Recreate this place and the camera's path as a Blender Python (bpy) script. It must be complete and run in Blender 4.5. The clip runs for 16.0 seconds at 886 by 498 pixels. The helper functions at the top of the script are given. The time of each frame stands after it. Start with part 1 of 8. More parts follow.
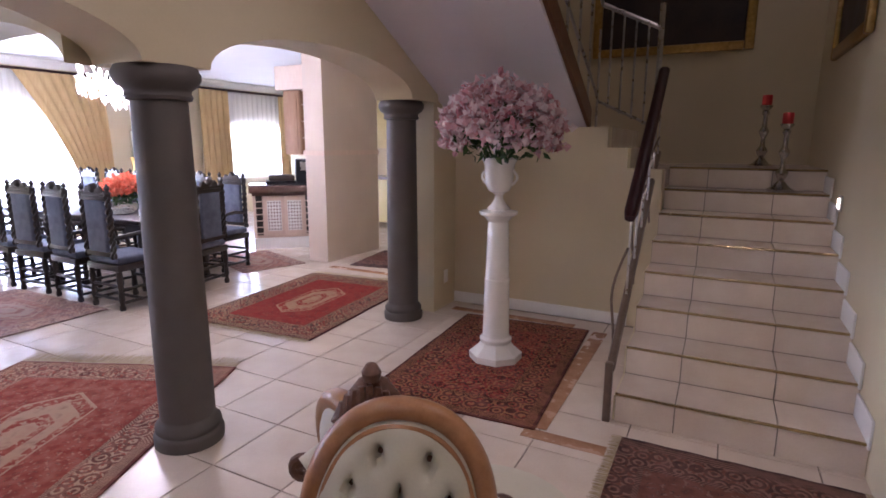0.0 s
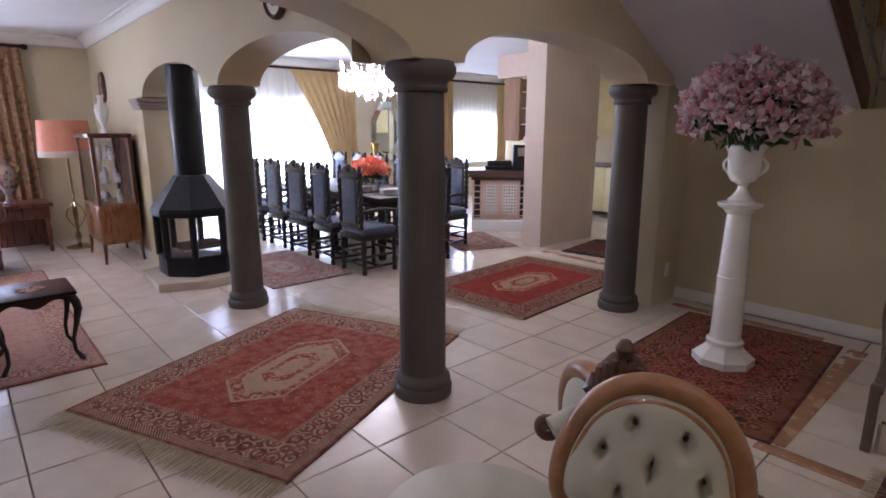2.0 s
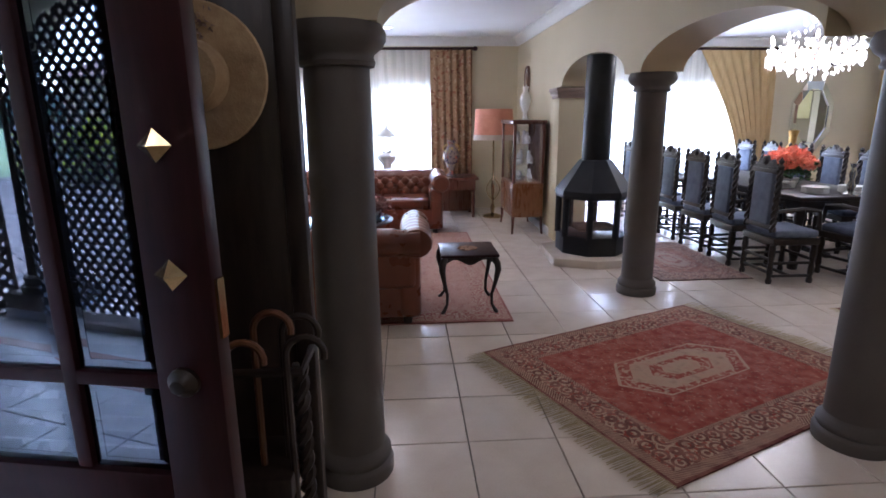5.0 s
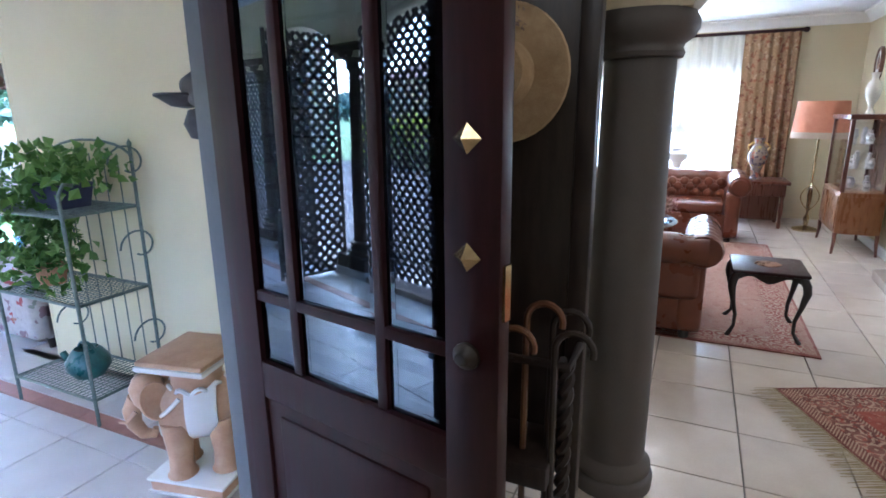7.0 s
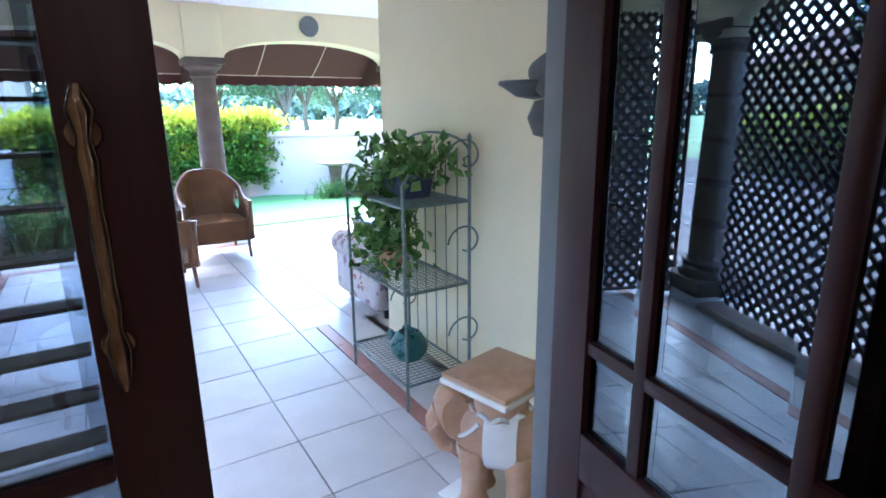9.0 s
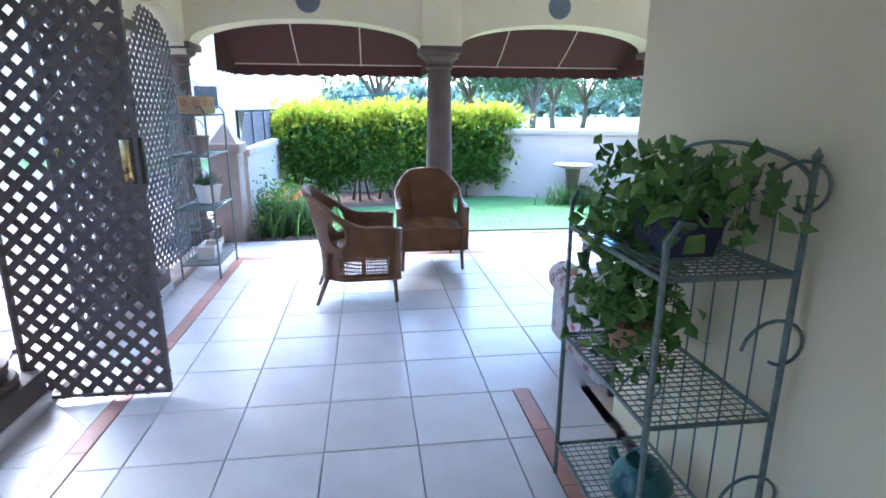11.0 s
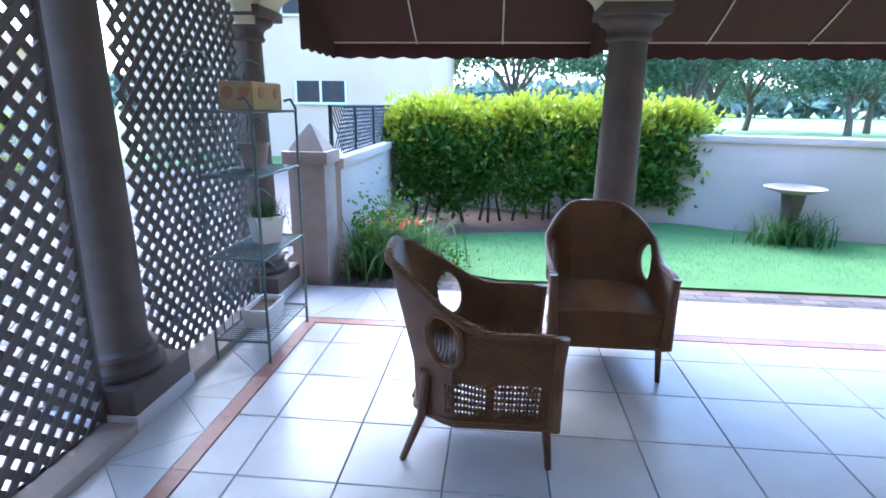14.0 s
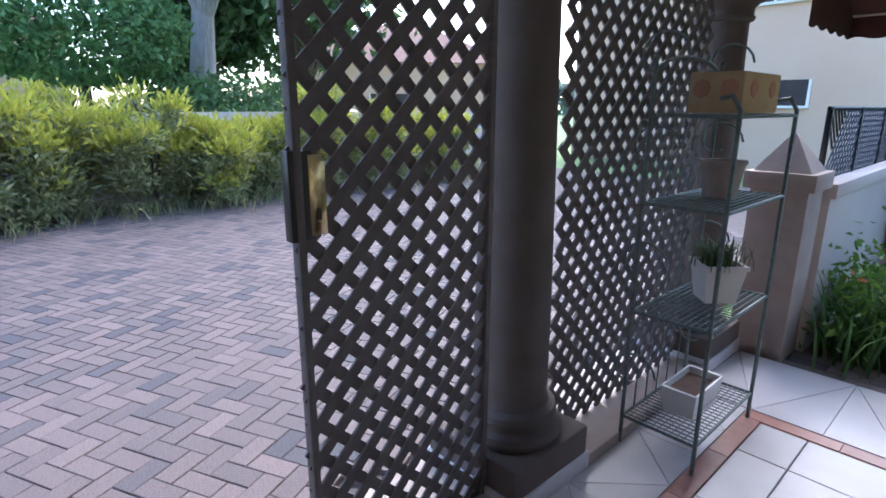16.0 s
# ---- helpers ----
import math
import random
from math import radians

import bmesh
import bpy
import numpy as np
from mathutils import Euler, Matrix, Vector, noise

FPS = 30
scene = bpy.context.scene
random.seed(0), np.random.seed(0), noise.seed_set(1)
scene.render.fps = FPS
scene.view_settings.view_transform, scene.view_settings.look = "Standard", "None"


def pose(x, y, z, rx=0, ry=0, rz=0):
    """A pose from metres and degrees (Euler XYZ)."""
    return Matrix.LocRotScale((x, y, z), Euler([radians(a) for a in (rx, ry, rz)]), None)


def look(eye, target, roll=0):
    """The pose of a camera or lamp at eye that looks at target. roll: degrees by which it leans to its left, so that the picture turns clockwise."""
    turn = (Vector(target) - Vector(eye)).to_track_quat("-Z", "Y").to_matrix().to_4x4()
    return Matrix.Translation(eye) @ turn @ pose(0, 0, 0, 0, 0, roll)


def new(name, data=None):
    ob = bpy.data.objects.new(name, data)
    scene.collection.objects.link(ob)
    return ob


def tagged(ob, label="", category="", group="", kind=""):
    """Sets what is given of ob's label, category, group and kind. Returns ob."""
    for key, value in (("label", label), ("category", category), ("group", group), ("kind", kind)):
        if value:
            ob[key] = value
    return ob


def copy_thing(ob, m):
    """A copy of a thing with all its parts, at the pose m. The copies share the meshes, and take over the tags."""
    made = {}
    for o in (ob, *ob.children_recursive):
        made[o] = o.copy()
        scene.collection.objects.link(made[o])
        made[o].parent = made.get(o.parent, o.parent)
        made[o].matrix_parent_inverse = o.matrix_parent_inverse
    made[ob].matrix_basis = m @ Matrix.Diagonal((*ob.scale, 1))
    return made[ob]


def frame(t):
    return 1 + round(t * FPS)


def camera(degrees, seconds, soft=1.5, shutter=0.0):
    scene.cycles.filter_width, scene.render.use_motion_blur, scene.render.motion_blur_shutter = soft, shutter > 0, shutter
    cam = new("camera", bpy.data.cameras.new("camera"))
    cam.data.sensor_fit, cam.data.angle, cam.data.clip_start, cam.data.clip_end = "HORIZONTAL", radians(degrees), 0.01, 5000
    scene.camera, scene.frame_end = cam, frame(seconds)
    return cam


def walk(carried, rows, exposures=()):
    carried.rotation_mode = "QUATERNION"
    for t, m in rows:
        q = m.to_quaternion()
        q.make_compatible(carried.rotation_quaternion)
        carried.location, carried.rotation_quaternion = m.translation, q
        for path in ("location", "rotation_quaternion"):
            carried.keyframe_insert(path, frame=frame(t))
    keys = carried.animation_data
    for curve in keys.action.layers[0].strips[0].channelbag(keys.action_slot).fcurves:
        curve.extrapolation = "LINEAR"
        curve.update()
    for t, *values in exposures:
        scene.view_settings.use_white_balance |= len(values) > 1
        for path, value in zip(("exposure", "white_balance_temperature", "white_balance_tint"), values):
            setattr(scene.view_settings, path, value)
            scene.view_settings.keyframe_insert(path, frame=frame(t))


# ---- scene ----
cam = camera(78.2, 16.0, soft=1.7)
METRES, EYE, TILT, LEAN, TURN = 5.1, 1.5, 0.0, 0.0, 27.1
ROWS = [
    (0.0, 0.0, 0.0, 0.0, 0.04, -11.03, -0.21),
    (0.5, -0.0034, -0.0071, -0.0001, 5.05, -11.61, -0.15),
    (1.0, -0.0099, -0.015, -0.0001, 10.14, -11.95, -0.05),
    (1.5, -0.0167, -0.0193, -0.0007, 15.47, -12.16, -0.04),
    (2.0, -0.0253, -0.0245, -0.0008, 21.18, -12.41, 0.02),
    (2.5, -0.0325, -0.0281, -0.0008, 27.06, -12.68, 0.08),
    (3.0, -0.0393, -0.0331, -0.0008, 32.82, -12.88, 0.11),
    (3.5, -0.0449, -0.0381, -0.0001, 38.72, -13.15, 0.2),
    (4.0, -0.0534, -0.0431, 0.0006, 45.82, -13.41, 0.24),
    (6.5, -0.0668, -0.0563, 0.0021, 79.68, -13.96, 0.53),
    (7.0, -0.0679, -0.0566, 0.0018, 87.67, -14.05, 0.55),
    (7.5, -0.07, -0.0586, 0.0022, 94.47, -14.06, 0.58),
    (8.0, -0.0808, -0.064, 0.0007, 102.23, -14.06, 0.57),
    (8.5, -0.1104, -0.0788, -0.0003, 111.15, -14.16, 0.56),
    (9.0, -0.1527, -0.0965, 0.0009, 120.28, -14.32, 0.58),
    (9.5, -0.2023, -0.1135, 0.0024, 130.69, -14.33, 0.53),
    (10.0, -0.2453, -0.1457, 0.0014, 137.01, -14.3, 0.17),
    (12.5, -0.4166, -0.3872, -0.0079, 151.58, -14.7, -0.31),
    (13.0, -0.447, -0.4591, -0.0091, 152.22, -14.72, -0.45),
    (13.5, -0.4787, -0.5287, -0.009, 153.53, -14.76, -0.56),
    (14.0, -0.4923, -0.5948, -0.0061, 158.62, -14.83, -0.64),
    (14.5, -0.5019, -0.6525, -0.0074, 167.64, -14.84, -0.53),
    (15.0, -0.4956, -0.7028, -0.0106, 179.04, -14.77, -0.34),
    (15.5, -0.4774, -0.7417, -0.0084, 189.4, -14.68, -0.21),
    (16.0, -0.4604, -0.7742, -0.0098, 199.94, -14.63, -0.18),
]
EXPOSURES = [(0.0, 4.72, 5400, 34), (2.0, 4.16, 5350, 28), (4.2, 3.8, 5250, 26), (6.5, 4.75, 5000, 12), (8.0, 4.85, 4950, 10), (9.5, 4.5, 5000, 8), (10.2, 4.25, 5000, 8), (11.2, 3.8, 5000, 8), (12.3, 3.45, 4850, 2), (13.0, 3.4, 4850, 4), (14.5, 2.98, 5000, 8), (16.0, 2.25, 5500, 12)]
walk(cam, [(t, pose(0, 0, EYE, TILT, LEAN, TURN) @ pose(METRES * x, METRES * y, METRES * z, 90 + pitch, roll, yaw)) for t, x, y, z, yaw, pitch, roll in ROWS], EXPOSURES)

# ---- world, sun, lamps ----
world = bpy.data.worlds.new("sky")
scene.world = world
world.use_nodes = True
SUN_EL, SUN_ROT = 44.0, 150.0
nt = world.node_tree
sky = nt.nodes.new("ShaderNodeTexSky")
sky.sky_type, sky.sun_disc = "NISHITA", False
sky.sun_elevation, sky.sun_rotation = radians(SUN_EL), radians(SUN_ROT)
sky.dust_density, sky.air_density = 1.8, 1.0
nt.nodes["Background"].inputs[1].default_value = 0.15
nt.links.new(sky.outputs[0], nt.nodes["Background"].inputs[0])


def lamp(name, kind, m, energy, color=(1, 1, 1), size=0.1, size_y=0.0, angle=0.0):
    data = bpy.data.lights.new(name, kind)
    data.energy, data.color = energy, color
    if kind == "AREA":
        data.shape = "RECTANGLE" if size_y else "DISK"
        data.size = size
        if size_y:
            data.size_y = size_y
    elif kind == "SUN":
        data.angle = radians(angle)
    elif kind == "POINT":
        data.shadow_soft_size = size
    ob = new(name, data)
    ob.matrix_world = m
    return ob


a, e = radians(SUN_ROT), radians(SUN_EL)
sun_way = Vector((math.sin(a) * math.cos(e), math.cos(a) * math.cos(e), math.sin(e)))
lamp("sun", "SUN", look(sun_way * 50, (0, 0, 0)), 0.9, (1.0, 0.95, 0.88), angle=45.0)
# daylight in the window openings of the far wall
for y, w, z, h in ((-0.37, 0.9, 1.1, 1.6), (-1.95, 1.1, 1.1, 1.6), (3.85, 2.9, 1.0, 1.85), (9.0, 1.5, 1.3, 0.9)):
    lamp("window_light", "AREA", look((-9.32, y, z), (0, y, z)), 3.0 * w * h, (0.93, 0.97, 1.0), w, h)
# ceiling downlights
DOWNLIGHTS = [(0.2, 3.7, 5.0), (0.2, 5.3, 5.0), (-8.2, -0.6, 2.7), (-6.2, -0.6, 2.7), (-4.2, -0.6, 2.7), (-6.2, -2.6, 2.7), (-1.2, 0.4, 2.7), (0.2, 1.4, 2.7), (-1.2, 2.0, 2.7), (-0.4, -0.7, 2.7), (-3.4, 2.6, 2.7), (-3.4, 4.6, 2.7)]
for x, y, z in DOWNLIGHTS:
    lamp("downlight_lamp", "AREA", pose(x, y, z - 0.03), 0.16 if z < 3 else 0.1, (1.0, 0.86, 0.68), 0.09)
lamp("chandelier_lamp", "POINT", pose(-6.0, 3.95, 2.2), 4.5, (1.0, 0.9, 0.75), 0.2)
lamp("chandelier_lamp", "POINT", pose(-6.9, -1.15, 2.2), 2.5, (1.0, 0.9, 0.75), 0.2)


# ---- materials ----
def node_mat(name):
    m = bpy.data.materials.new(name)
    m.use_nodes = True
    t = m.node_tree
    return m, t, t.nodes["Principled BSDF"]


def rgb(c):
    return (c[0], c[1], c[2], 1.0)


def mix_node(t, kind="MIX"):
    n = t.nodes.new("ShaderNodeMix")
    n.data_type, n.blend_type = "RGBA", kind
    return n


def coords(t, which="Object", scale=(1, 1, 1)):
    tc = t.nodes.new("ShaderNodeTexCoord")
    mp = t.nodes.new("ShaderNodeMapping")
    mp.inputs["Scale"].default_value = scale
    t.links.new(tc.outputs[which], mp.inputs[0])
    return mp.outputs[0]


def surface(name, c1, c2, scale=6.0, rough=0.6, metal=0.0, bump=0.1, fine=60.0, stretch=(1, 1, 1), vary=0.0, spec=0.5, rough_vary=0.15, coat=0.0):
    """Two colours mixed by coarse and fine noise, with relief and uneven gloss; vary: change from object to object."""
    m, t, b = node_mat(name)
    co = coords(t, "Object", stretch)
    n1, n2 = t.nodes.new("ShaderNodeTexNoise"), t.nodes.new("ShaderNodeTexNoise")
    n1.inputs["Scale"].default_value, n1.inputs["Detail"].default_value = scale, 5
    n2.inputs["Scale"].default_value, n2.inputs["Detail"].default_value = fine, 3
    for n in (n1, n2):
        t.links.new(co, n.inputs["Vector"])
    add = t.nodes.new("ShaderNodeMath")
    add.operation = "MULTIPLY_ADD"
    add.inputs[1].default_value = 0.35
    t.links.new(n2.outputs["Fac"], add.inputs[0])
    t.links.new(n1.outputs["Fac"], add.inputs[2])
    ramp = t.nodes.new("ShaderNodeMapRange")
    ramp.inputs[1].default_value, ramp.inputs[2].default_value = 0.42, 0.95
    t.links.new(add.outputs[0], ramp.inputs[0])
    mx = mix_node(t)
    mx.inputs[6].default_value, mx.inputs[7].default_value = rgb(c1), rgb(c2)
    t.links.new(ramp.outputs[0], mx.inputs[0])
    out = mx.outputs[2]
    if vary:
        info = t.nodes.new("ShaderNodeObjectInfo")
        hs = t.nodes.new("ShaderNodeHueSaturation")
        mr = t.nodes.new("ShaderNodeMapRange")
        mr.inputs[3].default_value, mr.inputs[4].default_value = 1 - vary, 1 + vary
        t.links.new(info.outputs["Random"], mr.inputs[0])
        t.links.new(mr.outputs[0], hs.inputs["Value"])
        t.links.new(out, hs.inputs["Color"])
        out = hs.outputs[0]
    t.links.new(out, b.inputs["Base Color"])
    rr = t.nodes.new("ShaderNodeMapRange")
    rr.inputs[3].default_value, rr.inputs[4].default_value = max(rough - rough_vary, 0.02), min(rough + rough_vary, 1)
    t.links.new(n1.outputs["Fac"], rr.inputs[0])
    t.links.new(rr.outputs[0], b.inputs["Roughness"])
    b.inputs["Metallic"].default_value = metal
    b.inputs["Specular IOR Level"].default_value = spec
    b.inputs["Coat Weight"].default_value = coat
    b.inputs["Coat Roughness"].default_value = 0.12
    if bump:
        bp = t.nodes.new("ShaderNodeBump")
        bp.inputs["Strength"].default_value, bp.inputs["Distance"].default_value = bump, 0.01
        t.links.new(add.outputs[0], bp.inputs["Height"])
        t.links.new(bp.outputs[0], b.inputs["Normal"])
    return m


def leaf_mat(name, c1, c2, rough=0.5):
    """Leaves: colour changes from leaf to leaf, and some light comes through."""
    m, t, b = node_mat(name)
    geo = t.nodes.new("ShaderNodeNewGeometry")
    mx = mix_node(t)
    mx.inputs[6].default_value, mx.inputs[7].default_value = rgb(c1), rgb(c2)
    t.links.new(geo.outputs["Random Per Island"], mx.inputs[0])
    t.links.new(mx.outputs[2], b.inputs["Base Color"])
    b.inputs["Roughness"].default_value = rough
    tr = t.nodes.new("ShaderNodeBsdfTranslucent")
    t.links.new(mx.outputs[2], tr.inputs[0])
    ms = t.nodes.new("ShaderNodeMixShader")
    ms.inputs[0].default_value = 0.35
    t.links.new(b.outputs[0], ms.inputs[1])
    t.links.new(tr.outputs[0], ms.inputs[2])
    t.links.new(ms.outputs[0], t.nodes["Material Output"].inputs[0])
    return m


def sheer_mat(name, c, clear=0.35):
    m, t, b = node_mat(name)
    tr, tp = t.nodes.new("ShaderNodeBsdfTranslucent"), t.nodes.new("ShaderNodeBsdfTransparent")
    tr.inputs[0].default_value = rgb(c)
    b.inputs["Base Color"].default_value, b.inputs["Roughness"].default_value = rgb(c), 0.9
    m1, m2 = t.nodes.new("ShaderNodeMixShader"), t.nodes.new("ShaderNodeMixShader")
    wave = t.nodes.new("ShaderNodeTexNoise")
    wave.inputs["Scale"].default_value = 9.0
    t.links.new(coords(t, "Object", (1, 4, 0.1)), wave.inputs["Vector"])
    mr = t.nodes.new("ShaderNodeMapRange")
    mr.inputs[3].default_value, mr.inputs[4].default_value = clear - 0.15, clear + 0.15
    t.links.new(wave.outputs["Fac"], mr.inputs[0])
    m1.inputs[0].default_value = 0.6
    t.links.new(b.outputs[0], m1.inputs[1])
    t.links.new(tr.outputs[0], m1.inputs[2])
    t.links.new(mr.outputs[0], m2.inputs[0])
    t.links.new(m1.outputs[0], m2.inputs[1])
    t.links.new(tp.outputs[0], m2.inputs[2])
    t.links.new(m2.outputs[0], t.nodes["Material Output"].inputs[0])
    return m


def glass_mat(name, c=(1, 1, 1), rough=0.0, gloss=0.12, sheen=(1, 1, 1)):
    """Thin pane: clear, with a mirror-like sheen that grows at flat angles."""
    m, t, b = node_mat(name)
    tp, gl = t.nodes.new("ShaderNodeBsdfTransparent"), t.nodes.new("ShaderNodeBsdfGlossy")
    tp.inputs[0].default_value, gl.inputs["Roughness"].default_value = rgb(c), rough
    gl.inputs["Color"].default_value = rgb(sheen)
    fr = t.nodes.new("ShaderNodeLayerWeight")
    fr.inputs[0].default_value = 0.5
    pw_ = t.nodes.new("ShaderNodeMath")
    pw_.operation = "POWER"
    pw_.inputs[1].default_value = 5.0
    t.links.new(fr.outputs["Facing"], pw_.inputs[0])
    ad = t.nodes.new("ShaderNodeMath")
    ad.operation = "MULTIPLY_ADD"
    ad.use_clamp = True
    ad.inputs[1].default_value, ad.inputs[2].default_value = 0.85, gloss
    t.links.new(pw_.outputs[0], ad.inputs[0])
    ms = t.nodes.new("ShaderNodeMixShader")
    t.links.new(ad.outputs[0], ms.inputs[0])
    t.links.new(tp.outputs[0], ms.inputs[1])
    t.links.new(gl.outputs[0], ms.inputs[2])
    t.links.new(ms.outputs[0], t.nodes["Material Output"].inputs[0])
    return m


def glow_mat(name, c, strength):
    m, t, b = node_mat(name)
    b.inputs["Base Color"].default_value = rgb(c)
    b.inputs["Emission Color"].default_value, b.inputs["Emission Strength"].default_value = rgb(c), strength
    return m


def rug_mat(name, field, border, ground, dark, half, medallion=0.3, wear=(0.42, 0.27, 0.2), accent=None, busy=False):
    """A knotted rug: guard stripes round the edge, a border with small motifs, a field of flowers, a stepped medallion."""
    m, t, b = node_mat(name)
    L = t.links.new
    tc = t.nodes.new("ShaderNodeTexCoord")
    sp = t.nodes.new("ShaderNodeSeparateXYZ")
    L(tc.outputs["Object"], sp.inputs[0])

    def op(kind, p, q=None, r=None):
        n = t.nodes.new("ShaderNodeMath")
        n.operation = kind
        for k, v in enumerate((p, q, r)):
            if v is None:
                continue
            if isinstance(v, (int, float)):
                n.inputs[k].default_value = v
            else:
                L(v, n.inputs[k])
        return n.outputs[0]

    ax, ay = op("ABSOLUTE", sp.outputs[0]), op("ABSOLUTE", sp.outputs[1])
    edge = op("MINIMUM", op("SUBTRACT", half[0], ax), op("SUBTRACT", half[1], ay))
    vor = t.nodes.new("ShaderNodeTexVoronoi")
    vor.feature, vor.inputs["Scale"].default_value, vor.inputs["Randomness"].default_value = "F1", 12.0, 0.45
    L(tc.outputs["Object"], vor.inputs["Vector"])
    ring = op("FRACT", op("MULTIPLY", vor.outputs["Distance"], 3.1))
    motif = op("GREATER_THAN", ring, 0.55)
    fine = t.nodes.new("ShaderNodeTexNoise")
    fine.inputs["Scale"].default_value, fine.inputs["Detail"].default_value = 45.0, 4
    L(tc.outputs["Object"], fine.inputs["Vector"])
    speck = op("GREATER_THAN", fine.outputs["Fac"], 0.54)

    def pick(fac, p, q):
        n = mix_node(t)
        for k, v in ((0, fac), (6, p), (7, q)):
            if isinstance(v, tuple):
                n.inputs[k].default_value = rgb(v)
            else:
                L(v, n.inputs[k])
        return n.outputs[2]

    if busy:
        field_c = pick(motif, pick(speck, dark, field), pick(op("GREATER_THAN", fine.outputs["Fac"], 0.52), field, ground))
    else:
        field_c = pick(op("MULTIPLY", motif, speck), field, pick(op("GREATER_THAN", fine.outputs["Fac"], 0.58), dark, accent or ground))
    border_c = pick(motif, border, pick(speck, ground, field))
    stripe_c = pick(op("GREATER_THAN", op("SINE", op("MULTIPLY", op("ADD", ax, ay), 330.0)), 0.2), border, ground)
    if medallion:
        lx, ly = (ax, ay) if half[0] > half[1] else (ay, ax)
        d = op("MAXIMUM", op("MULTIPLY", ly, 1.45), op("ADD", op("MULTIPLY", lx, 0.62), op("MULTIPLY", ly, 0.5)))
        band = op("FRACT", op("MULTIPLY", d, 7.0 / (medallion / 0.3)))
        med_c = pick(op("GREATER_THAN", band, 0.62), ground, pick(speck, field, dark))
        field_c = pick(op("LESS_THAN", d, medallion), field_c, pick(speck, med_c, ground))
    col = pick(op("LESS_THAN", edge, 0.25), field_c, stripe_c)
    col = pick(op("LESS_THAN", edge, 0.225), col, border_c)
    col = pick(op("LESS_THAN", edge, 0.075), col, stripe_c)
    col = pick(op("LESS_THAN", edge, 0.018), col, dark)
    big = t.nodes.new("ShaderNodeTexNoise")
    big.inputs["Scale"].default_value, big.inputs["Detail"].default_value = 3.0, 6
    L(tc.outputs["Object"], big.inputs["Vector"])
    worn = op("MULTIPLY", op("SUBTRACT", big.outputs["Fac"], 0.38), 0.7)
    col = pick(worn, col, wear)
    mott = t.nodes.new("ShaderNodeTexNoise")
    mott.inputs["Scale"].default_value, mott.inputs["Detail"].default_value = 15.0, 7
    L(tc.outputs["Object"], mott.inputs["Vector"])
    col = pick(op("MINIMUM", op("MAXIMUM", op("MULTIPLY", op("SUBTRACT", mott.outputs["Fac"], 0.40), 1.8), 0.0), 0.5), col, wear)
    col = pick(op("MINIMUM", op("MAXIMUM", op("MULTIPLY", op("SUBTRACT", 0.50, mott.outputs["Fac"]), 2.0), 0.0), 0.4), col, dark)
    L(col, b.inputs["Base Color"])
    b.inputs["Roughness"].default_value, b.inputs["Specular IOR Level"].default_value = 0.95, 0.1
    b.inputs["Sheen Weight"].default_value = 0.03
    bp = t.nodes.new("ShaderNodeBump")
    bp.inputs["Strength"].default_value, bp.inputs["Distance"].default_value = 0.4, 0.004
    wv = t.nodes.new("ShaderNodeTexNoise")
    wv.inputs["Scale"].default_value = 260.0
    L(tc.outputs["Object"], wv.inputs["Vector"])
    L(wv.outputs["Fac"], bp.inputs["Height"])
    L(bp.outputs[0], b.inputs["Normal"])
    return m


def weave_mat(name, dark, light):
    """Woven cane: thin strands over and under upright stakes; groove shade and lighter crowns are painted into the
    colour.
    """
    m, t, b = node_mat(name)
    L = t.links.new
    co = coords(t)
    strand, stake, grain = t.nodes.new("ShaderNodeTexWave"), t.nodes.new("ShaderNodeTexWave"), t.nodes.new("ShaderNodeTexNoise")
    strand.bands_direction, stake.bands_direction = "Z", "DIAGONAL"
    for n, sc in ((strand, 42.0), (stake, 15.0)):
        n.inputs["Scale"].default_value, n.inputs["Distortion"].default_value = sc, 0.6
        n.inputs["Detail"].default_value = 1.0
        L(co, n.inputs["Vector"])
    grain.inputs["Scale"].default_value, grain.inputs["Detail"].default_value = 7.0, 6
    L(co, grain.inputs["Vector"])
    ad = t.nodes.new("ShaderNodeMath")
    ad.operation = "MULTIPLY"
    L(strand.outputs["Fac"], ad.inputs[0])
    soft = t.nodes.new("ShaderNodeMapRange")
    soft.inputs[3].default_value = 0.72
    L(stake.outputs["Fac"], soft.inputs[0])
    L(soft.outputs[0], ad.inputs[1])
    mid = t.nodes.new("ShaderNodeMath")
    mid.operation = "MULTIPLY_ADD"
    mid.inputs[1].default_value = 0.7
    L(ad.outputs[0], mid.inputs[0])
    sub = t.nodes.new("ShaderNodeMath")
    sub.operation = "SUBTRACT"
    sub.inputs[1].default_value = 0.25
    L(grain.outputs["Fac"], sub.inputs[0])
    L(sub.outputs[0], mid.inputs[2])
    # weave height drives the colour: shade painted in the grooves, plus random grain
    mx = mix_node(t)
    mx.inputs[6].default_value, mx.inputs[7].default_value = rgb(dark), rgb(light)
    L(mid.outputs[0], mx.inputs[0])
    L(mx.outputs[2], b.inputs["Base Color"])
    b.inputs["Roughness"].default_value = 0.38
    bp = t.nodes.new("ShaderNodeBump")
    bp.inputs["Strength"].default_value, bp.inputs["Distance"].default_value = 0.8, 0.006
    L(ad.outputs[0], bp.inputs["Height"])
    L(bp.outputs[0], b.inputs["Normal"])
    return m


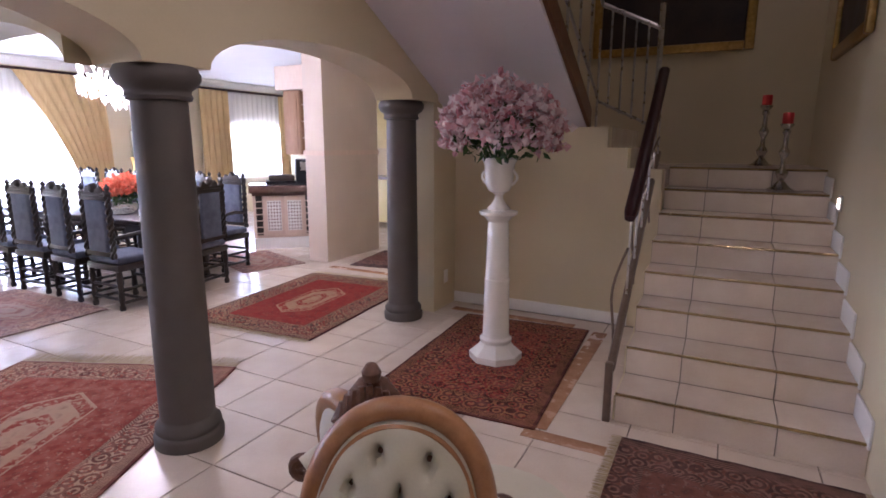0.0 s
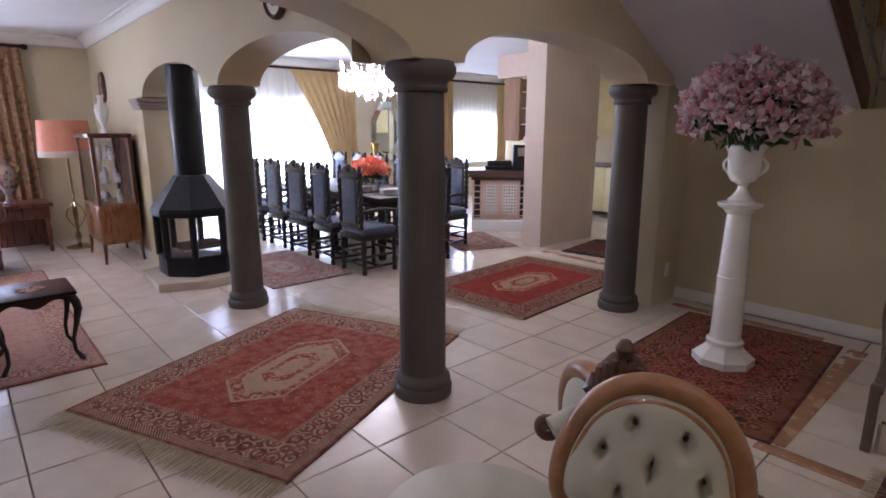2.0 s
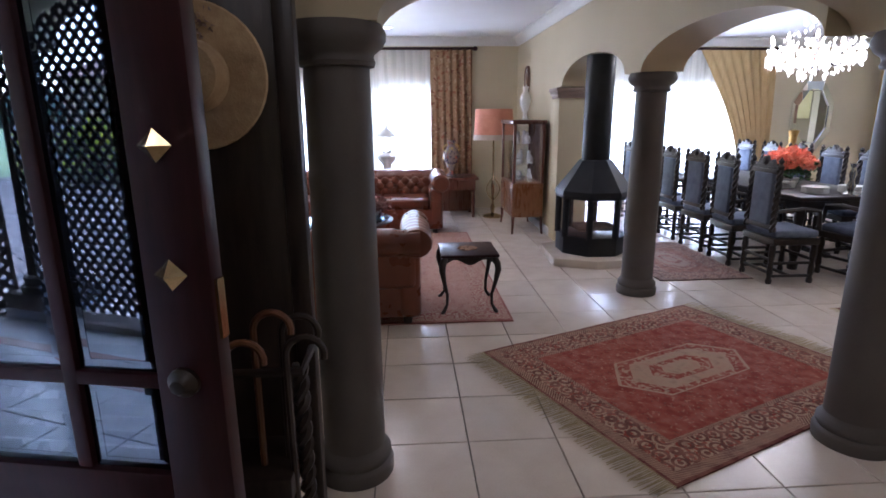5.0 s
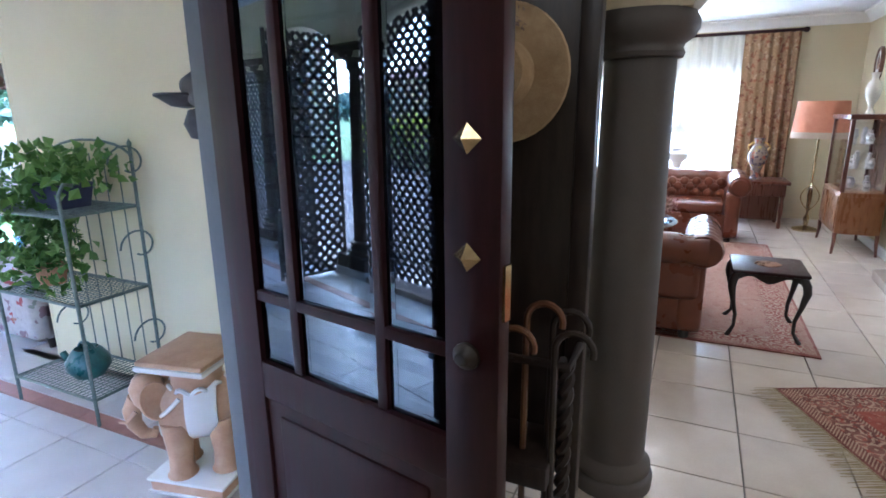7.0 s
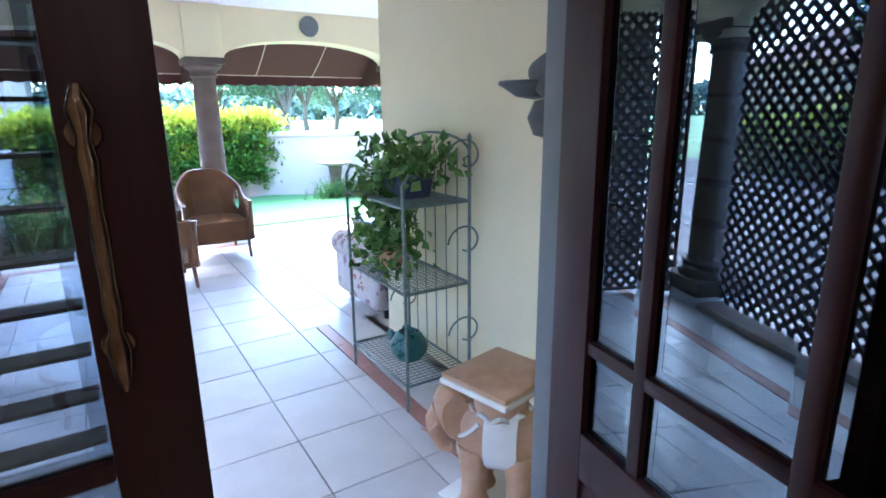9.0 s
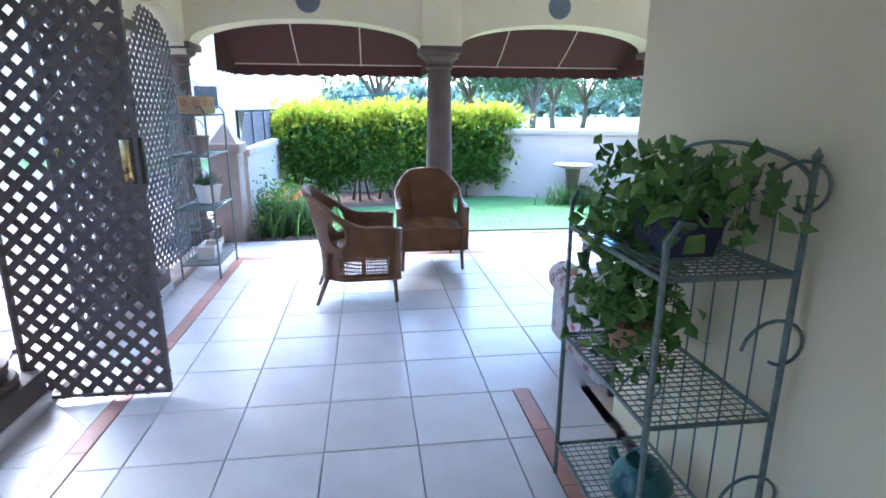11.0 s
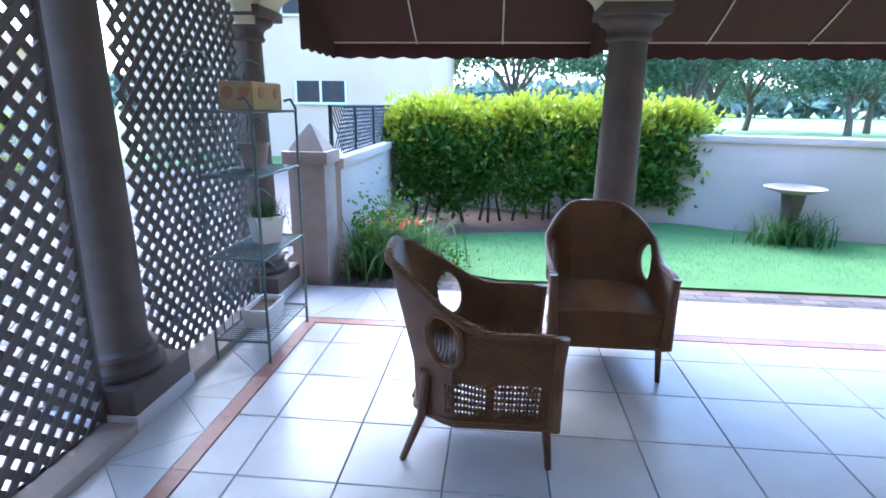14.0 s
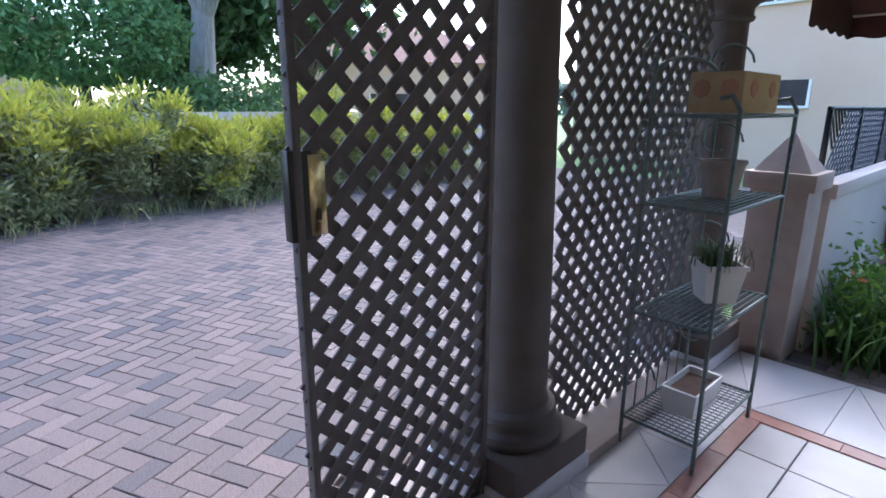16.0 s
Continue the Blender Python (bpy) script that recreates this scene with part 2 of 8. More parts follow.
def paver_mat(name, stops):
    """Fired clay pavers: each brick takes its own tone, with specks and a rough face."""
    m, t, b = node_mat(name)
    L = t.links.new
    geo, info = t.nodes.new("ShaderNodeNewGeometry"), t.nodes.new("ShaderNodeObjectInfo")
    ad, fr = t.nodes.new("ShaderNodeMath"), t.nodes.new("ShaderNodeMath")
    fr.operation = "FRACT"
    L(geo.outputs["Random Per Island"], ad.inputs[0])
    L(info.outputs["Random"], ad.inputs[1])
    L(ad.outputs[0], fr.inputs[0])
    ramp = t.nodes.new("ShaderNodeValToRGB")
    els = ramp.color_ramp.elements
    for k, (p, c) in enumerate(stops):
        el = els[k] if k < 2 else els.new(p)
        el.position, el.color = p, rgb(c)
    L(fr.outputs[0], ramp.inputs[0])
    tc = t.nodes.new("ShaderNodeTexCoord")
    n1, n2 = t.nodes.new("ShaderNodeTexNoise"), t.nodes.new("ShaderNodeTexNoise")
    n1.inputs["Scale"].default_value, n2.inputs["Scale"].default_value = 1.1, 85.0
    n1.inputs["Detail"].default_value = 5
    for n in (n1, n2):
        L(tc.outputs["Object"], n.inputs["Vector"])
    mr = t.nodes.new("ShaderNodeMapRange")
    mr.inputs[1].default_value, mr.inputs[2].default_value, mr.inputs[3].default_value, mr.inputs[4].default_value = 0.3, 0.7, 0.82, 1.18
    L(n2.outputs["Fac"], mr.inputs[0])
    hs = t.nodes.new("ShaderNodeHueSaturation")
    L(mr.outputs[0], hs.inputs["Value"])
    L(ramp.outputs[0], hs.inputs["Color"])
    L(hs.outputs[0], b.inputs["Base Color"])
    b.inputs["Roughness"].default_value = 0.8
    bp = t.nodes.new("ShaderNodeBump")
    bp.inputs["Strength"].default_value, bp.inputs["Distance"].default_value = 0.3, 0.006
    L(n2.outputs["Fac"], bp.inputs["Height"])
    L(bp.outputs[0], b.inputs["Normal"])
    return m


def floral_mat(name, base, spots, scale=9.0, amount=0.33, rough=0.9):
    m, t, b = node_mat(name)
    L = t.links.new
    co = coords(t)
    v = t.nodes.new("ShaderNodeTexVoronoi")
    v.inputs["Scale"].default_value = scale
    wob = t.nodes.new("ShaderNodeTexNoise")
    wob.inputs["Scale"].default_value = scale * 2.2
    L(co, wob.inputs["Vector"])
    mw = mix_node(t, "LINEAR_LIGHT")
    mw.inputs[0].default_value = 0.06
    L(co, mw.inputs[6])
    L(wob.outputs["Color"], mw.inputs[7])
    L(mw.outputs[2], v.inputs["Vector"])
    sep = t.nodes.new("ShaderNodeSeparateColor")
    L(v.outputs["Color"], sep.inputs[0])
    ramp = t.nodes.new("ShaderNodeValToRGB")
    ramp.color_ramp.interpolation = "CONSTANT"
    els = ramp.color_ramp.elements
    for k, c in enumerate(spots):
        el = els[k] if k < 2 else els.new(k / len(spots))
        el.position, el.color = k / len(spots), rgb(c)
    L(sep.outputs[0], ramp.inputs[0])
    lt = t.nodes.new("ShaderNodeMath")
    lt.operation = "LESS_THAN"
    lt.inputs[1].default_value = amount
    L(v.outputs["Distance"], lt.inputs[0])
    mx = mix_node(t)
    mx.inputs[6].default_value = rgb(base)
    L(lt.outputs[0], mx.inputs[0])
    L(ramp.outputs[0], mx.inputs[7])
    sh = mix_node(t, "MULTIPLY")
    sh.inputs[0].default_value = 0.35
    L(mx.outputs[2], sh.inputs[6])
    L(wob.outputs["Fac"], sh.inputs[7])
    L(sh.outputs[2], b.inputs["Base Color"])
    b.inputs["Roughness"].default_value = rough
    b.inputs["Specular IOR Level"].default_value = 0.2
    return m


WALL = surface("cream_wall_paint", (0.57, 0.49, 0.32), (0.63, 0.55, 0.38), 1.5, 0.75, bump=0.05, fine=120)
WALL_OUT = surface("cream_plaster_outside", (0.72, 0.64, 0.42), (0.78, 0.70, 0.48), 1.5, 0.8, bump=0.12, fine=80)
CEILING = surface("white_ceiling_paint", (0.78, 0.78, 0.80), (0.83, 0.83, 0.85), 2.0, 0.85, bump=0.03)
WHITE = surface("white_paint", (0.76, 0.75, 0.72), (0.82, 0.81, 0.79), 5.0, 0.45, bump=0.05)
SOFFIT = surface("pale_lilac_plaster", (0.64, 0.62, 0.68), (0.70, 0.68, 0.74), 2.0, 0.8, bump=0.05)
TILE = surface("beige_glazed_floor_tile", (0.60, 0.50, 0.41), (0.70, 0.61, 0.52), 5.0, 0.2, bump=0.01, fine=90, vary=0.05, spec=0.5, rough_vary=0.07)
TILE_OUT = surface("pale_glazed_patio_tile", (0.57, 0.53, 0.525), (0.65, 0.61, 0.605), 5.0, 0.3, bump=0.01, fine=90, vary=0.06, spec=0.4, rough_vary=0.06)
GROUT = surface("grey_grout", (0.16, 0.14, 0.12), (0.24, 0.21, 0.19), 20, 0.9)
RED_TILE = surface("terracotta_strip_tile", (0.36, 0.16, 0.12), (0.45, 0.22, 0.17), 14, 0.35, vary=0.1)
INLAY = surface("brown_marble_inlay", (0.34, 0.17, 0.09), (0.50, 0.30, 0.19), 9, 0.25, vary=0.08)
COLUMN = surface("grey_brown_painted_column", (0.085, 0.073, 0.066), (0.115, 0.10, 0.09), 6, 0.6, bump=0.12, fine=150)
STONE = surface("grey_cast_stone", (0.088, 0.062, 0.050), (0.138, 0.103, 0.085), 7, 0.75, bump=0.2, fine=110)
STONE_PALE = surface("pale_pink_cast_stone", (0.36, 0.28, 0.24), (0.46, 0.38, 0.33), 6, 0.8, bump=0.2)
MAHOGANY = surface("dark_red_mahogany", (0.015, 0.0035, 0.0045), (0.038, 0.008, 0.0095), 5, 0.4, stretch=(8, 8, 0.7), bump=0.03, spec=0.25)
DARKWOOD = surface("near_black_oak", (0.012, 0.008, 0.006), (0.035, 0.022, 0.016), 7, 0.4, stretch=(6, 6, 1), bump=0.08)
BROWNWOOD = surface("brown_walnut", (0.10, 0.04, 0.018), (0.19, 0.085, 0.04), 6, 0.35, stretch=(7, 7, 1), bump=0.04)
INLAIDWOOD = surface("golden_inlaid_veneer", (0.20, 0.075, 0.025), (0.32, 0.14, 0.05), 6, 0.3, stretch=(4, 4, 1), coat=0.3)
SHOWWOOD = surface("honey_show_wood", (0.26, 0.11, 0.035), (0.38, 0.18, 0.07), 8, 0.35, stretch=(3, 3, 3), bump=0.05, coat=0.3)
CARVEDWOOD = surface("dark_carved_show_wood", (0.07, 0.03, 0.018), (0.17, 0.08, 0.045), 22, 0.45, bump=0.5, fine=70)
LEATHER = surface("tan_brown_leather", (0.13, 0.036, 0.018), (0.19, 0.058, 0.028), 5, 0.3, bump=0.08, fine=220, coat=0.15)
CREAMLEATHER = surface("cream_leather", (0.50, 0.47, 0.37), (0.60, 0.57, 0.47), 6, 0.4, bump=0.06, fine=200)
BLUECLOTH = surface("slate_blue_upholstery", (0.07, 0.085, 0.13), (0.14, 0.16, 0.22), 14, 0.85, bump=0.15)
BLACKSTEEL = surface("black_enamelled_steel", (0.006, 0.007, 0.010), (0.014, 0.016, 0.021), 8, 0.42, bump=0.03, spec=0.35)
IRON = surface("grey_green_painted_iron", (0.10, 0.13, 0.12), (0.20, 0.24, 0.22), 30, 0.5, metal=0.3, bump=0.1)
STEEL = surface("brushed_steel", (0.38, 0.36, 0.34), (0.55, 0.53, 0.50), 20, 0.3, metal=1.0, bump=0.02)
RAILSTEEL = surface("bronze_painted_steel", (0.14, 0.10, 0.075), (0.2, 0.15, 0.115), 12, 0.4, metal=0.4)
SILVER = surface("polished_silver", (0.36, 0.34, 0.32), (0.55, 0.53, 0.50), 20, 0.2, metal=1.0, bump=0.02)
BRONZE = surface("dark_bronze", (0.16, 0.09, 0.06), (0.30, 0.19, 0.13), 40, 0.16, metal=1.0, bump=0.04, rough_vary=0.06)
BRASS = surface("worn_brass", (0.32, 0.24, 0.12), (0.54, 0.42, 0.24), 25, 0.2, metal=1.0, bump=0.03)
GOLD = surface("antique_gilt", (0.32, 0.19, 0.05), (0.55, 0.36, 0.12), 25, 0.35, metal=0.8, bump=0.4)
PORCELAIN = surface("white_glazed_ceramic", (0.74, 0.72, 0.68), (0.82, 0.80, 0.77), 5, 0.2, bump=0.03)
LATTICE = surface("grey_brown_stained_lath", (0.105, 0.086, 0.08), (0.17, 0.14, 0.128), 9, 0.7, stretch=(3, 3, 3), bump=0.2)
WICKER = weave_mat("brown_woven_wicker", (0.085, 0.034, 0.014), (0.29, 0.13, 0.05))
AWNING = surface("maroon_brown_canvas", (0.058, 0.018, 0.014), (0.08, 0.027, 0.021), 5, 0.9, bump=0.1, fine=250)
PIPING = surface("cream_piping", (0.55, 0.45, 0.36), (0.62, 0.52, 0.42), 20, 0.8)
GARDENWALL = surface("pale_pink_plaster", (0.56, 0.47, 0.42), (0.66, 0.58, 0.53), 1.2, 0.9, bump=0.15, fine=60)
HOUSEWALL = surface("peach_house_plaster", (0.64, 0.44, 0.32), (0.70, 0.51, 0.38), 0.8, 0.9, bump=0.05)
GRASS = surface("lawn_soil_green", (0.07, 0.17, 0.045), (0.12, 0.24, 0.07), 3, 0.9, bump=0.5, fine=140)
VELD = surface("golf_grass", (0.13, 0.22, 0.06), (0.2, 0.28, 0.09), 0.3, 0.95, fine=6)
SOIL = surface("red_brown_soil", (0.10, 0.06, 0.04), (0.17, 0.10, 0.07), 9, 0.95, bump=0.6, fine=60)
PAVER = paver_mat("red_grey_clay_paver", [(0.0, (0.068, 0.062, 0.068)), (1.0, (0.19, 0.14, 0.128)), (0.07, (0.08, 0.072, 0.076)), (0.16, (0.125, 0.097, 0.092)), (0.6, (0.15, 0.112, 0.103))])
BARK = surface("grey_brown_bark", (0.06, 0.045, 0.035), (0.14, 0.11, 0.09), 9, 0.95, stretch=(2, 2, 0.4), bump=0.6)
TERRACOTTA = surface("terracotta_clay", (0.42, 0.20, 0.11), (0.52, 0.28, 0.17), 9, 0.7, bump=0.1)
ELEPHANT = surface("tan_glazed_ceramic", (0.42, 0.235, 0.13), (0.58, 0.37, 0.235), 12, 0.4, bump=0.15, fine=90)
SHADE = surface("orange_lamp_shade_cloth", (0.62, 0.24, 0.14), (0.7, 0.32, 0.2), 12, 0.8)
ROOFTILE = surface("red_brown_roof_tile", (0.22, 0.10, 0.07), (0.33, 0.17, 0.12), 6, 0.8, vary=0.15)
STRAW = surface("natural_straw", (0.40, 0.27, 0.14), (0.52, 0.38, 0.22), 30, 0.8, bump=0.4, fine=180)
GRANITE = surface("brown_granite_top", (0.06, 0.035, 0.028), (0.18, 0.11, 0.09), 70, 0.2, bump=0.0, fine=200)
LIMED = surface("limed_pink_wood", (0.62, 0.47, 0.38), (0.70, 0.56, 0.46), 8, 0.5, stretch=(3, 3, 1))
KITCHENDOOR = surface("pale_yellow_cabinet", (0.62, 0.53, 0.24), (0.68, 0.59, 0.30), 5, 0.4)
PIERPAINT = surface("pinkish_beige_paint", (0.58, 0.48, 0.40), (0.66, 0.56, 0.47), 1.8, 0.75, bump=0.06, fine=110)
CABWOOD = surface("red_brown_polished_wood", (0.085, 0.026, 0.014), (0.16, 0.052, 0.028), 5, 0.3, stretch=(7, 7, 0.8), bump=0.03, coat=0.2)
GOLDCURTAIN = surface("gold_curtain_cloth", (0.46, 0.31, 0.13), (0.56, 0.41, 0.2), 9, 0.8, stretch=(4, 4, 0.5), bump=0.1)
DARKPAINT = surface("dark_oil_painting", (0.012, 0.010, 0.012), (0.05, 0.03, 0.025), 4, 0.5)
FRINGE = surface("cotton_fringe", (0.27, 0.20, 0.10), (0.40, 0.32, 0.18), 30, 0.95)
CANDLE = surface("red_wax", (0.42, 0.015, 0.02), (0.5, 0.03, 0.03), 10, 0.5)
GREYFRAME = surface("grey_painted_frame", (0.13, 0.145, 0.16), (0.17, 0.185, 0.20), 8, 0.5)
DARKGREY = surface("dark_carved_stone", (0.05, 0.05, 0.055), (0.10, 0.10, 0.105), 12, 0.6, bump=0.4)
TEAL = surface("teal_glazed_pot", (0.008, 0.055, 0.058), (0.03, 0.13, 0.125), 14, 0.3, bump=0.15)
NAVY = surface("navy_plastic_planter", (0.012, 0.014, 0.05), (0.022, 0.026, 0.08), 9, 0.4)
SHEER = sheer_mat("white_voile", (0.85, 0.87, 0.9))
GLASS = glass_mat("window_glass")
# blue sheen tint puts the cool cast of the patio reflection into the panes
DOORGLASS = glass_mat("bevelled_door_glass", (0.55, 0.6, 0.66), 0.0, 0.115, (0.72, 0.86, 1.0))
# darker copy for the open leaf: tint stands in for shade behind the glass
LEAFGLASS = glass_mat("shade_tinted_door_glass", (0.22, 0.25, 0.29), 0.0, 0.15, (0.68, 0.85, 1.0))
MIRROR, _t, _b = node_mat("mirror_silvering")
_b.inputs["Metallic"].default_value, _b.inputs["Roughness"].default_value = 1.0, 0.02
_b.inputs["Base Color"].default_value = (0.85, 0.87, 0.88, 1)
# crystal has its own weak emission in place of bulb light sparkling in it
CRYSTAL = glow_mat("glowing_crystal", (1.0, 0.97, 0.9), 0.22)
BULB = glow_mat("lit_bulb", (1.0, 0.88, 0.68), 2.0)
STEPLIGHT = glow_mat("lit_step_light", (1.0, 0.85, 0.6), 0.8)
CURTAIN = floral_mat("brown_floral_curtain", (0.36, 0.23, 0.13), [(0.30, 0.13, 0.07), (0.48, 0.34, 0.22), (0.22, 0.10, 0.06)], 14.0, 0.4)
CHINTZ = floral_mat("white_floral_chintz", (0.62, 0.55, 0.53), [(0.44, 0.12, 0.12), (0.27, 0.25, 0.22), (0.52, 0.30, 0.20), (0.36, 0.24, 0.26), (0.33, 0.34, 0.29)], 10.0, 0.38)
LEAF_HEDGE = leaf_mat("hedge_leaf", (0.07, 0.16, 0.02), (0.16, 0.29, 0.035))
LEAF_TOP = leaf_mat("yellow_green_leaf", (0.34, 0.42, 0.03), (0.52, 0.52, 0.035))
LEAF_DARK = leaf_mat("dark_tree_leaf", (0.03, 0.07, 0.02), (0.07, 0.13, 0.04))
LEAF_IVY = leaf_mat("ivy_leaf", (0.05, 0.13, 0.02), (0.20, 0.32, 0.08))
LEAF_BLADE = leaf_mat("strappy_leaf", (0.07, 0.15, 0.04), (0.14, 0.24, 0.07))
LEAF_SHRUB = leaf_mat("yellow_shrub_leaf", (0.36, 0.40, 0.05), (0.62, 0.58, 0.10))
LEAF_GREY = leaf_mat("grey_green_shrub_leaf", (0.16, 0.20, 0.08), (0.42, 0.42, 0.20))
GRASSBLADE = leaf_mat("grass_blade", (0.08, 0.19, 0.05), (0.15, 0.29, 0.08))
PETAL_PINK = leaf_mat("pink_white_petal", (0.56, 0.28, 0.30), (0.80, 0.74, 0.74), 0.8)
PETAL_CORAL = leaf_mat("coral_petal", (0.75, 0.16, 0.08), (0.85, 0.32, 0.2), 0.8)
RUG_RED = rug_mat("red_medallion_rug", (0.27, 0.042, 0.026), (0.13, 0.05, 0.038), (0.44, 0.31, 0.21), (0.12, 0.032, 0.026), (0.95, 0.76), 0.32, (0.37, 0.18, 0.125), (0.40, 0.17, 0.11))
RUG_DEEP = rug_mat("deep_red_rug", (0.27, 0.02, 0.015), (0.07, 0.04, 0.035), (0.42, 0.30, 0.18), (0.05, 0.02, 0.022), (0.66, 0.92), 0.28, (0.22, 0.06, 0.04), (0.33, 0.09, 0.06))
RUG_FLOWER = rug_mat("flowered_red_rug", (0.26, 0.03, 0.02), (0.05, 0.014, 0.012), (0.32, 0.15, 0.06), (0.05, 0.014, 0.014), (0.53, 0.86), 0.0, (0.26, 0.1, 0.07), None, True)
RUG_DARK = rug_mat("dark_brown_rug", (0.16, 0.06, 0.04), (0.07, 0.035, 0.03), (0.24, 0.14, 0.1), (0.04, 0.025, 0.025), (0.62, 0.40), 0.0, (0.2, 0.1, 0.08))
RUG_PINK = rug_mat("rose_beige_rug", (0.46, 0.27, 0.22), (0.27, 0.075, 0.06), (0.54, 0.44, 0.35), (0.22, 0.06, 0.05), (1.6, 1.4), 0.5)
RUG_FADED = rug_mat("faded_dining_rug", (0.27, 0.12, 0.10), (0.18, 0.10, 0.09), (0.38, 0.29, 0.24), (0.10, 0.06, 0.06), (0.75, 0.5), 0.25)


# ---- building blocks ----
def mesh_of(bm, name, mat, smooth=None):
    me = bpy.data.meshes.new(name)
    bm.normal_update()
    bm.to_mesh(me)
    bm.free()
    me.materials.append(mat)
    if smooth is not None:
        for p in me.polygons:
            p.use_smooth = smooth
        if smooth:
            me.set_sharp_from_angle(angle=radians(40))
    return me


def part(name, bm, mat, parent=None, label="", smooth=True):
    ob = new(name, bm if isinstance(bm, bpy.types.Mesh) else mesh_of(bm, name, mat, smooth))
    if parent is not None:
        ob.parent = parent
    return tagged(ob, label)


def thing(name, m, label, category, group="", kind=""):
    ob = new(name)
    ob.empty_display_size = 0.1
    ob.matrix_world = m
    return tagged(ob, label, category, group, kind)


def solid(name, bm, mat, label, category="", kind="structure", group="", m=None, smooth=True):
    ob = new(name, bm if isinstance(bm, bpy.types.Mesh) else mesh_of(bm, name, mat, smooth))
    if m is not None:
        ob.matrix_world = m
    return tagged(ob, label, category, group, kind)


def bev(bm, geom, w, seg=2):
    if w:
        bmesh.ops.bevel(bm, geom=geom, offset=w, segments=seg, affect="EDGES", profile=0.5)


def box(bm, x0, x1, y0, y1, z0, z1, w=0.0, seg=2, m=None):
    r = bmesh.ops.create_cube(bm, size=1)
    vs = r["verts"]
    t = Matrix.Translation(((x0 + x1) / 2, (y0 + y1) / 2, (z0 + z1) / 2)) @ Matrix.Diagonal((abs(x1 - x0), abs(y1 - y0), abs(z1 - z0), 1))
    bmesh.ops.transform(bm, matrix=(m or Matrix()) @ t, verts=vs)
    if w:
        bev(bm, list({e for v in vs for e in v.link_edges}), w, seg)
    return bm


def B(*args, **kw):
    return box(bmesh.new(), *args, **kw)


def lathe(profile, seg=24, bm=None, m=None, square=False):
    """A turned shape from (radius, height) pairs."""
    bm = bm or bmesh.new()
    m = m or Matrix()
    rings = []
    for r, z in profile:
        if r < 1e-5:
            rings.append([bm.verts.new(m @ Vector((0, 0, z)))])
        else:
            rings.append([bm.verts.new(m @ Vector((r * math.cos(k * math.tau / seg + (math.pi / seg if square else 0)), r * math.sin(k * math.tau / seg + (math.pi / seg if square else 0)), z))) for k in range(seg)])
    for p, q in zip(rings, rings[1:]):
        for k in range(seg):
            k2 = (k + 1) % seg
            if len(p) == 1 and len(q) == 1:
                continue
            if len(p) == 1:
                bm.faces.new((p[0], q[k], q[k2]))
            elif len(q) == 1:
                bm.faces.new((p[k], p[k2], q[0]))
            else:
                bm.faces.new((p[k], p[k2], q[k2], q[k]))
    if len(rings[0]) > 1:
        bm.faces.new(list(reversed(rings[0])))
    if len(rings[-1]) > 1:
        bm.faces.new(rings[-1])
    return bm


def tube(pts, r, seg=8, bm=None, m=None, flat=1.0, closed=False):
    """A round bar along points; r: one radius or one a point."""
    bm = bm or bmesh.new()
    m = m or Matrix()
    pts = [Vector(p) for p in pts]
    n = len(pts)
    rs = r if isinstance(r, (list, tuple)) else [r] * n
    rings, up = [], None
    for k, p in enumerate(pts):
        if closed:
            d = (pts[(k + 1) % n] - pts[k - 1]).normalized()
        else:
            d = (pts[min(k + 1, n - 1)] - pts[max(k - 1, 0)]).normalized()
        if up is None:
            up = Vector((0, 0, 1)) if abs(d.z) < 0.9 else Vector((1, 0, 0))
        side = d.cross(up).normalized()
        up = side.cross(d).normalized()
        rings.append([bm.verts.new(m @ (p + side * math.cos(a) * rs[k] + up * math.sin(a) * rs[k] * flat)) for a in (math.tau * j / seg for j in range(seg))])
    pairs = list(zip(rings, rings[1:])) + ([(rings[-1], rings[0])] if closed else [])
    for p, q in pairs:
        for j in range(seg):
            bm.faces.new((p[j], p[(j + 1) % seg], q[(j + 1) % seg], q[j]))
    if not closed:
        bm.faces.new(list(reversed(rings[0])))
        bm.faces.new(rings[-1])
    return bm


def prism(poly, z0, z1, bm=None, m=None, w=0.0):
    """An upright block on a polygon given in x, y."""
    bm = bm or bmesh.new()
    m = m or Matrix()
    lo = [bm.verts.new(m @ Vector((x, y, z0))) for x, y in poly]
    hi = [bm.verts.new(m @ Vector((x, y, z1))) for x, y in poly]
    n = len(poly)
    fs = [bm.faces.new(list(reversed(lo))), bm.faces.new(hi)]
    for k in range(n):
        fs.append(bm.faces.new((lo[k], lo[(k + 1) % n], hi[(k + 1) % n], hi[k])))
    bmesh.ops.recalc_face_normals(bm, faces=fs)
    if w:
        bev(bm, list({e for f in fs for e in f.edges}), w)
    return bm


def arc(n, a0=0.0, a1=math.tau):
    return [a0 + (a1 - a0) * k / (n - 1) for k in range(n)]


